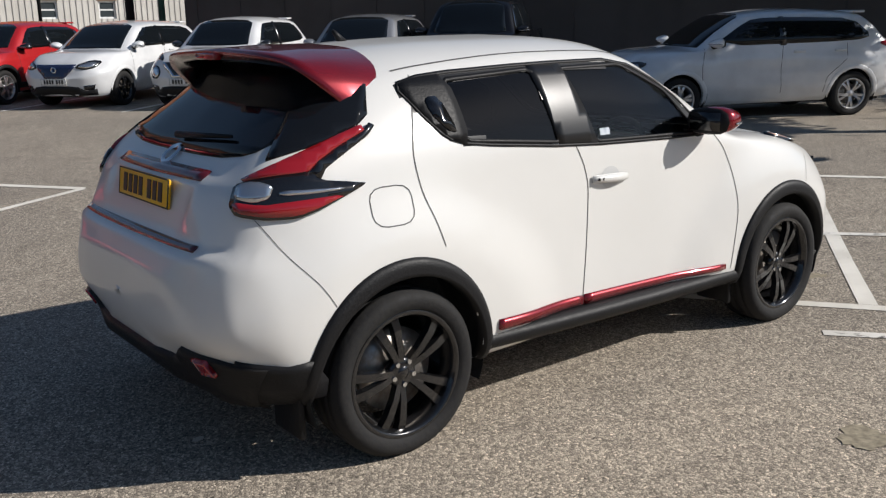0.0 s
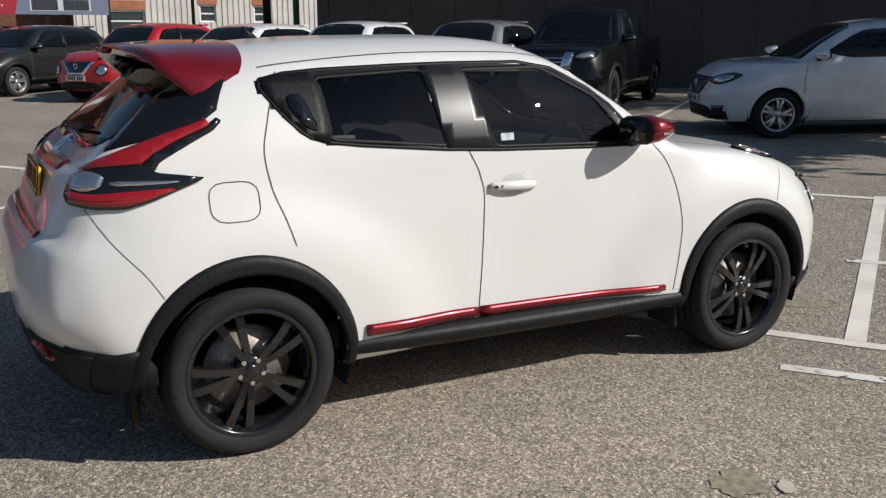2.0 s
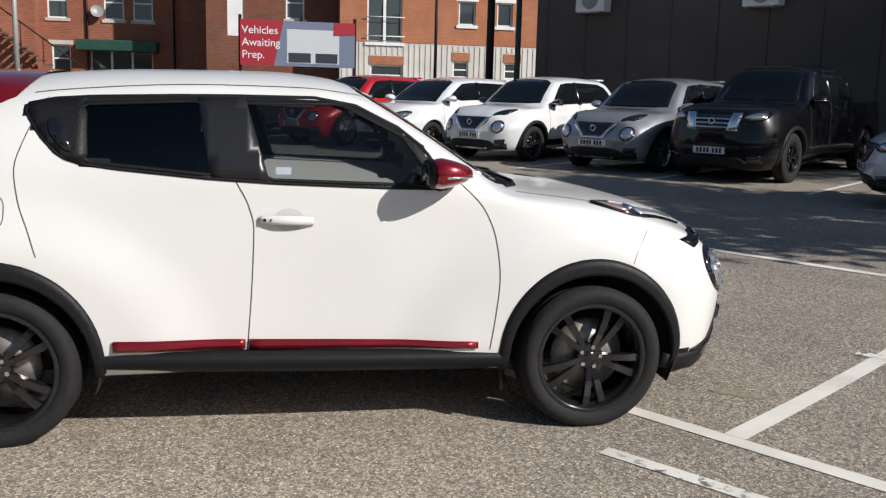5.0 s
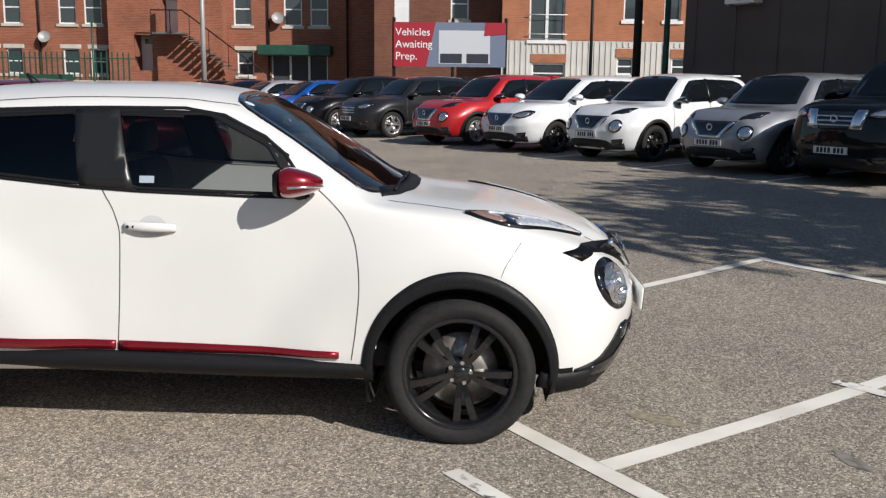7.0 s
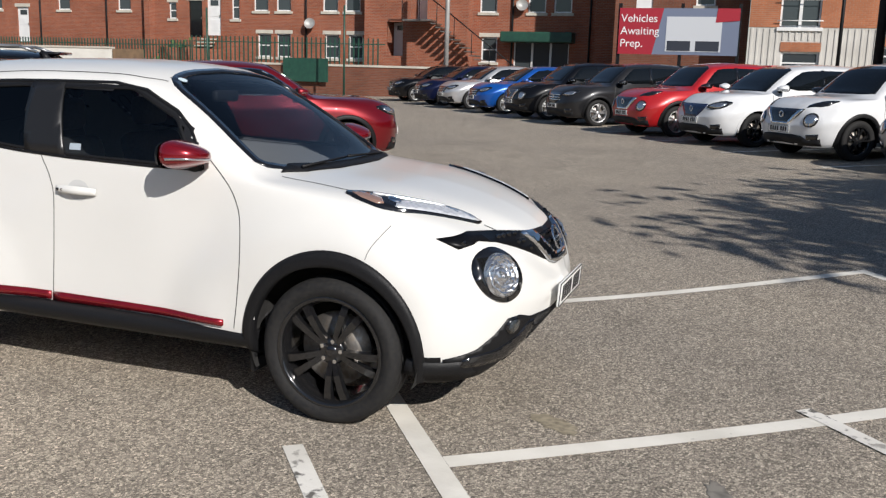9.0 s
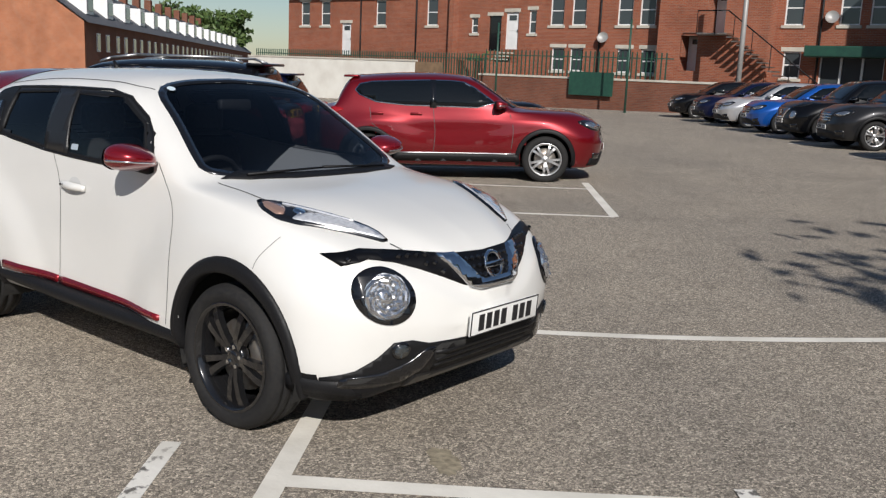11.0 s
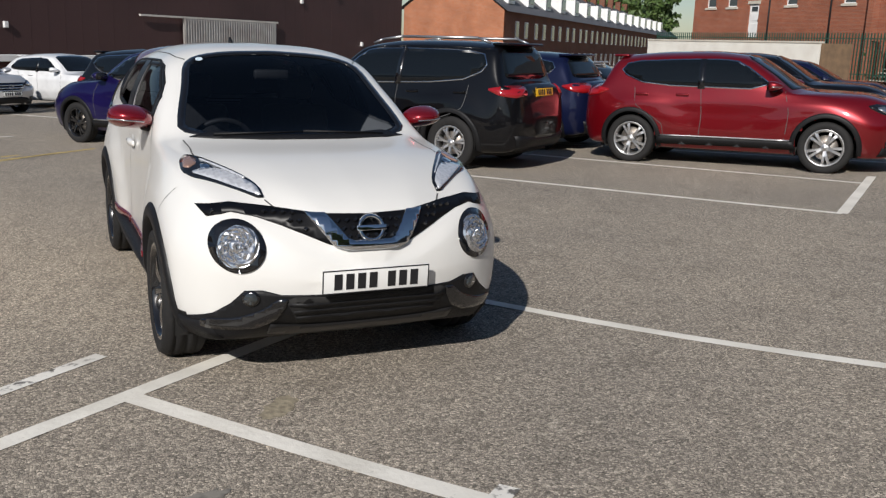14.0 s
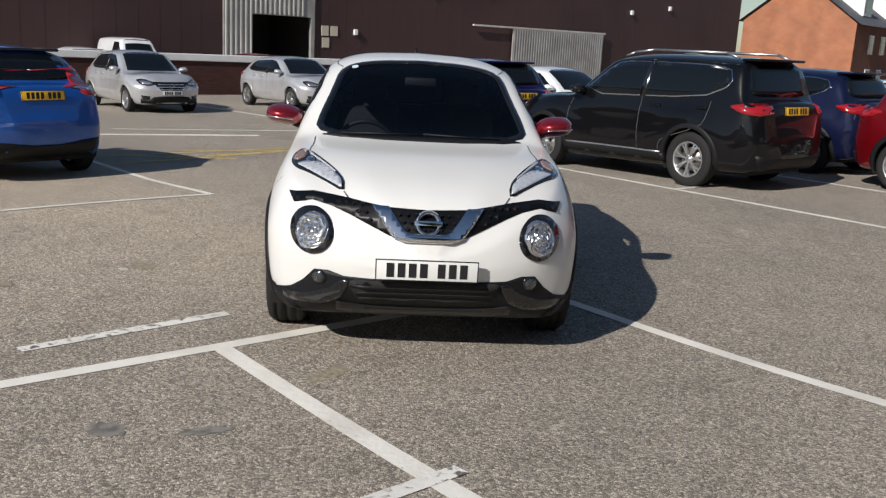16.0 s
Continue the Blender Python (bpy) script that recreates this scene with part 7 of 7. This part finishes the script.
def build_cooler(u, z):
    p = Vector((6.6, 19.6)) + Vector((math.cos(radians(SHED_TURN)), math.sin(radians(SHED_TURN)))) * u
    c = thing("air_conditioner", p.x, p.y, SHED_TURN, "white outdoor cooling unit on a dark wall", "air conditioner", "cooling units on the shed", z=z)
    part("casing", boxed(-0.42, 0.42, -0.42, -0.08, -0.3, 0.3, 0.02), UPVC, c, smooth=False)
    bm = bmesh.new()
    lathe(bm, [(0.03, -0.43), (0.22, -0.43), (0.24, -0.42)], 24)
    part("fan_grille", bm, GREY_METAL, c)
    for s in (-0.3, 0.3):
        part("bracket", boxed(s - 0.02, s + 0.02, -0.42, 0.0, -0.34, -0.3), STEEL, c, smooth=False)


build_cooler(1.9, 4.0)
build_cooler(6.3, 3.95)
build_cooler(9.5, 3.9)


def post(x, y, h, r, material, name, label):
    bm = bmesh.new()
    tube(bm, (0, 0, -0.1), (0, 0, h), r, r * 0.85, 12)
    t = thing(name, x, y, 0, label, "post")
    part("shaft", bm, material, t)
    bm = bmesh.new()
    tube(bm, (0, 0, 0), (0, 0, 0.05), r * 1.8, r * 1.5, 12)
    part("foot", bm, material, t)


post(5.15, 27.5, 6.0, 0.06, BLACK_PLASTIC, "fence_post", "tall dark steel post by the flats")
post(5.6, 20.8, 6.0, 0.12, BLACK_PLASTIC, "pole", "thick dark pole beside the shed")
post(6.3, 20.4, 4.2, 0.09, GREEN_STEEL, "fence_post", "green steel post beside the shed")
post(-11.2, 37.0, 7.5, 0.12, GREY_METAL, "lamp_post", "grey lamp post before the terrace")
post(-21.6, 33.0, 4.0, 0.05, GREEN_STEEL, "fence_post", "green steel fence post")
post(-14.6, 33.0, 4.0, 0.05, GREEN_STEEL, "fence_post", "green steel fence post")


def straight_wall(name, p0, p1, z0, z1, thick, material, label, cap=None):
    p0, p1 = Vector(p0), Vector(p1)
    d = p1 - p0
    t = thing(name, p0.x, p0.y, math.degrees(math.atan2(d.y, d.x)), label, "wall", z=0.0)
    part("wall_face", boxed(0, d.length, 0, thick, z0, z1), material, t, smooth=False)
    if cap:
        part("coping", boxed(-0.03, d.length + 0.03, -0.04, thick + 0.04, z1, z1 + 0.1, 0.01), cap, t, smooth=False)
    return t


straight_wall("boundary_wall", (-24.5, 35.5), (-2.0, 35.5), 0.0, 1.75, 0.3, BRICK_DARK_AND_SHADE, "low brown brick boundary wall", STONE)
straight_wall("white_wall", (-44.0, 36.2), (-29.6, 36.2), -0.3, 2.35, 0.25, WHITE_RENDER, "white rendered garage wall", STONE)
straight_wall("timber_panel", (-29.5, 36.2), (-27.6, 36.2), 0.0, 2.35, 0.08, TIMBER, "weathered timber fence panel")
t = thing("site_board", -17.7, 35.3, 0, "dark green board on the brick wall", "board", z=0.9)
part("panel", boxed(-1.2, 1.2, -0.03, 0.0, 0.1, 1.2, 0.01), GREEN_STEEL, t, smooth=False)


def palisade(p0, p1, z0, h, gap, label):
    p0, p1 = Vector(p0), Vector(p1)
    d = p1 - p0
    f = thing("palisade_fence", p0.x, p0.y, math.degrees(math.atan2(d.y, d.x)), label, "fence", z=z0)
    n = int(d.length / gap)
    pale = None
    for k in range(n):
        if pale is None:
            bm = boxed(-0.035, 0.035, -0.012, 0.012, 0.0, h, 0.004)
            pale = part("pale", bm, GREEN_STEEL, f, smooth=False)
        else:
            again(pale, pose(k * gap, 0, 0), f)
    for z in (0.25, h - 0.3):
        part("rail", boxed(0, d.length, 0.012, 0.05, z, z + 0.05), GREEN_STEEL, f, smooth=False)


palisade((-44, 36.9), (-25.0, 36.9), 0.6, 2.3, 0.19, "green steel palisade fence above the white wall")
palisade((-24.6, 36.2), (-14.0, 36.2), 0.3, 2.8, 0.25, "green steel fence behind the brick wall")


def build_warehouse():
    """Brown shed, its face across E1."""
    c = -36.3
    start = E1 * c - E2 * 52.0
    w = thing("warehouse", start.x, start.y, 125, "long dark brown clad warehouse with a loading bay", "warehouse", z=-0.9)
    L, H = 109.6, 6.7
    dock_a, dock_b = 67.6, 72.6
    hole = (dock_a + 1.5, dock_b - 0.2, 0.0, 3.35)
    part("front_wall", holed_wall(L, H, 0.3, [(dock_a, dock_b, 0.0, 5.6)]), BROWN_METAL, w, smooth=False)
    for k in range(110):
        x = 0.5 + k
        if dock_a - 0.1 < x < dock_b + 0.1:
            continue
        part("cladding_seam", boxed(x - 0.012, x + 0.012, -0.007, 0.0, 0, H), BROWN_METAL, w, smooth=False)
    pale = holed_wall(dock_b - dock_a, 5.6, 0.2, [(hole[0] - dock_a, hole[1] - dock_a, hole[2], hole[3])])
    bmesh.ops.translate(pale, vec=(dock_a, -0.1, 0), verts=pale.verts)
    part("dock_cladding", pale, GREY_METAL, w, smooth=False)
    for k in range(17):
        x = dock_a + 0.13 + k * 0.26
        z0 = hole[3] + 0.05 if hole[0] - 0.05 < x < hole[1] + 0.05 else 0.0
        part("dock_rib", boxed(x - 0.04, x + 0.04, -0.15, -0.1, z0, 5.6), WHITE_METAL, w, smooth=False)
    # dock lined in the dark colour, which paints in the shade inside
    part("dock_interior", boxed(hole[0] - 1, hole[1] + 1, 6.0, 6.1, 0, 4), WALL_DARK_AND_SHADE, w, smooth=False)
    part("dock_ceiling", boxed(hole[0] - 1, hole[1] + 1, 0.3, 6.0, 3.6, 3.7), WALL_DARK_AND_SHADE, w, smooth=False)
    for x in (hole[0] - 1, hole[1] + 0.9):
        part("dock_side", boxed(x, x + 0.1, 0.3, 6.0, 0, 3.6), WALL_DARK_AND_SHADE, w, smooth=False)
    part("roof", boxed(0, L, 0, 20, H, H + 0.2), SLATE, w, smooth=False)
    part("end_wall", boxed(L - 0.3, L, 0.3, 20, 0, H), BROWN_METAL, w, smooth=False)
    ga, gb = 86.3, 94.3
    gate = part("sliding_gate", boxed(ga, gb, -0.25, -0.12, 0.0, 3.5), GREY_METAL, w, smooth=False)
    for k in range(38):
        x = ga + 0.1 + k * 0.21
        part("gate_rib", boxed(x - 0.03, x + 0.03, -0.28, -0.25, 0.05, 3.45), GREY_METAL, gate, smooth=False)
    part("gate_track", boxed(ga - 3.2, gb + 0.2, -0.26, -0.14, 3.5, 3.6), WHITE_METAL, w, smooth=False)
    for x, z in ((dock_b + 0.45, 2.5), (dock_b + 1.0, 2.5), (dock_b + 0.5, 1.9)):
        part("notice", boxed(x, x + 0.42, -0.04, -0.01, z, z + 0.5), mat("notice_cream", (0.55, 0.5, 0.4), 0.6), w, smooth=False)
    for x, z in ((80, 5.0), (84, 5.3), (97, 4.9), (101, 5.4), (75, 2.6), (104, 2.2)):
        part("wall_lamp", boxed(x, x + 0.22, -0.16, 0, z, z + 0.3, 0.03), UPVC, w, smooth=False)


build_warehouse()
a = E1 * -25.0 + E2 * 25
b = E1 * -25.0 - E2 * 9
lw = straight_wall("low_wall", (a.x, a.y), (b.x, b.y), -1.0, 0.55, 0.25, BRICK_MAROON, "low dark brick wall with a white rail on top")
part("white_rail", boxed(0, (b - a).length, -0.06, 0.31, 0.55, 0.78, 0.02), UPVC, lw, smooth=False)


def build_far_terrace():
    A, B, C = Vector((-69.5, 28.0)), Vector((-64.8, 36.3)), Vector((-150.0, 123.0))
    d = C - B
    L = d.length
    turn = math.degrees(math.atan2(d.y, d.x))
    t = thing("far_terrace", B.x, B.y, turn, "long brick terrace with slate roof and white dormers", "building", z=-1.5)
    depth = 9.0
    part("front_wall", boxed(0, L, -0.3, 0, 0, 6.2), BRICK_DARK_AND_SHADE, t, smooth=False)
    bm = bmesh.new()
    vs = [bm.verts.new(v) for v in ((-0.02, -0.3, 0), (-0.02, depth, 0), (-0.02, depth, 6.2), (-0.02, depth / 2, 9.6), (-0.02, -0.3, 6.2))]
    bm.faces.new(vs)
    ext = bmesh.ops.extrude_face_region(bm, geom=bm.faces[:])
    bmesh.ops.translate(bm, vec=(0.3, 0, 0), verts=[g for g in ext["geom"] if isinstance(g, bmesh.types.BMVert)])
    part("gable_wall", bm, BRICK_ORANGE, t, smooth=False)
    bm = bmesh.new()
    vs = [bm.verts.new(v) for v in ((-0.3, -0.7, 6.1), (L, -0.7, 6.1), (L, depth / 2, 9.8), (-0.3, depth / 2, 9.8), (-0.3, depth + 0.4, 6.1), (L, depth + 0.4, 6.1))]
    bm.faces.new(vs[:4])
    bm.faces.new((vs[3], vs[2], vs[5], vs[4]))
    part("roof", bm, SLATE, t, smooth=False)
    for k in range(16):
        x = 3 + k * 6.5
        dm = part("dormer", boxed(x, x + 2.0, 0.3, 3.2, 6.9, 8.6), UPVC, t, smooth=False)
        part("dormer_pane", boxed(x + 0.2, x + 1.8, 0.24, 0.3, 7.2, 8.3), PANE, dm, smooth=False)
        for z in (1.2, 3.9):
            for q in (0.4, 3.4):
                w = part("window", boxed(x + q, x + q + 1.1, -0.36, -0.3, z, z + 1.5), UPVC, t, smooth=False)
                part("pane", boxed(x + q + 0.1, x + q + 1.0, -0.38, -0.36, z + 0.1, z + 1.4), PANE, w, smooth=False)
        ch = part("chimney", boxed(x + 3.5, x + 4.5, depth / 2 - 0.4, depth / 2 + 0.4, 9.5, 11.0), BRICK_DARK_AND_SHADE, t, smooth=False)
    h = thing("far_house", -66.0, 62.0, -20, "low house with a brown hipped roof", "building", z=-0.5)
    part("front_wall", boxed(0, 14, 0, 8, 0, 3.6), BRICK_DARK_AND_SHADE, h, smooth=False)
    bm = bmesh.new()
    vs = [bm.verts.new(v) for v in ((-0.5, -0.5, 3.5), (14.5, -0.5, 3.5), (14.5, 8.5, 3.5), (-0.5, 8.5, 3.5), (4, 4, 6.4), (10, 4, 6.4))]
    for f in ((0, 1, 5, 4), (1, 2, 5), (2, 3, 4, 5), (3, 0, 4)):
        bm.faces.new([vs[i] for i in f])
    part("roof", bm, mat("brown_tiles", (0.12, 0.085, 0.065), 0.8), h, smooth=False)


build_far_terrace()


# two made-up walls out of view, added so car paint reflects less bright horizon
straight_wall("boundary_wall", (38.0, -34.0), (-30.0, -40.0), -0.5, 5.0, 0.3, BRICK, "unseen brick wall added on the south side to darken reflections", STONE)
straight_wall("boundary_wall", (40.0, 20.0), (38.0, -34.0), -0.5, 5.0, 0.3, BRICK, "unseen brick wall added on the east side to darken reflections", STONE)


# ---- trees ----
def build_tree(x, y, height, spread, trunk_r, seed, label, leaves=2600, low=0.35, name="tree", leaf_size=0.16):
    rng = random.Random(seed)
    t = thing(name, x, y, 0, label, "tree")
    bm = bmesh.new()
    tips = []

    def limb(p, d, length, r, level):
        steps = 4
        for k in range(steps):
            q = p + d * length / steps
            tube(bm, p, q, r * (1 - 0.18 * k), r * (1 - 0.18 * (k + 1)), 7 if level else 10)
            p = q
            d = (d + Vector((rng.uniform(-0.22, 0.22), rng.uniform(-0.22, 0.22), rng.uniform(-0.05, 0.18)))).normalized()
            if level >= 1:
                tips.append(p.copy())
            if level < 3 and (k >= 1):
                for _ in range(2 if level else 3):
                    a = rng.uniform(0, math.tau)
                    nd = (d * 0.35 + Vector((math.cos(a), math.sin(a), rng.uniform(0.0, 0.55))) * 0.9).normalized()
                    limb(p, nd, length * rng.uniform(0.42, 0.62) * (spread if level == 0 else 1), r * 0.5, level + 1)

    limb(Vector((0, 0, -0.1)), Vector((0, 0, 1)), height * 0.62, trunk_r, 0)
    part("trunk", bm, BARK, t)
    verts, faces = [], []
    for _ in range(leaves):
        c = rng.choice(tips) + Vector((rng.gauss(0, 0.28), rng.gauss(0, 0.28), rng.gauss(0, 0.24)))
        if c.z < height * low:
            continue
        n = Vector((rng.uniform(-1, 1), rng.uniform(-1, 1), rng.uniform(-0.2, 1))).normalized()
        u = n.orthogonal().normalized()
        v = n.cross(u)
        a = rng.uniform(0, math.tau)
        u, v = u * math.cos(a) + v * math.sin(a), v * math.cos(a) - u * math.sin(a)
        s = leaf_size * rng.uniform(0.6, 1.3)
        k = len(verts)
        verts += [c - u * s, c - v * s * 0.5 + n * s * 0.12, c + u * s, c + v * s * 0.5 + n * s * 0.12]
        faces.append((k, k + 1, k + 2, k + 3))
    me = bpy.data.meshes.new("crown")
    me.from_pydata([tuple(v) for v in verts], [], faces)
    me.materials.append(LEAF)
    ob = new("crown", me)
    ob.parent = t
    return t


build_tree(10.5, 0.5, 7.2, 1.0, 0.18, 11, "broad leafy tree that shades the bays", 4800, 0.3)
build_tree(17.6, 0.6, 9.0, 1.0, 0.2, 12, "leafy tree beside the parking bays", 2400, 0.3)
build_tree(19.6, 6.8, 5.2, 0.9, 0.12, 13, "leafy tree behind the white hatchback", 6000, 0.2)
build_tree(20.8, 2.2, 5.0, 0.9, 0.12, 14, "leafy tree behind the white hatchback", 6000, 0.2)
build_tree(-132, 96, 13, 1.0, 0.4, 15, "dark tree behind the far terrace", 3000, 0.3, leaf_size=0.6)
build_tree(-150, 116, 14, 1.0, 0.4, 16, "dark tree behind the far terrace", 3000, 0.3, leaf_size=0.6)
build_tree(-27.8, 39.6, 2.6, 0.9, 0.05, 17, "green bush beside the terrace steps", 900, 0.1, "bush", 0.12)
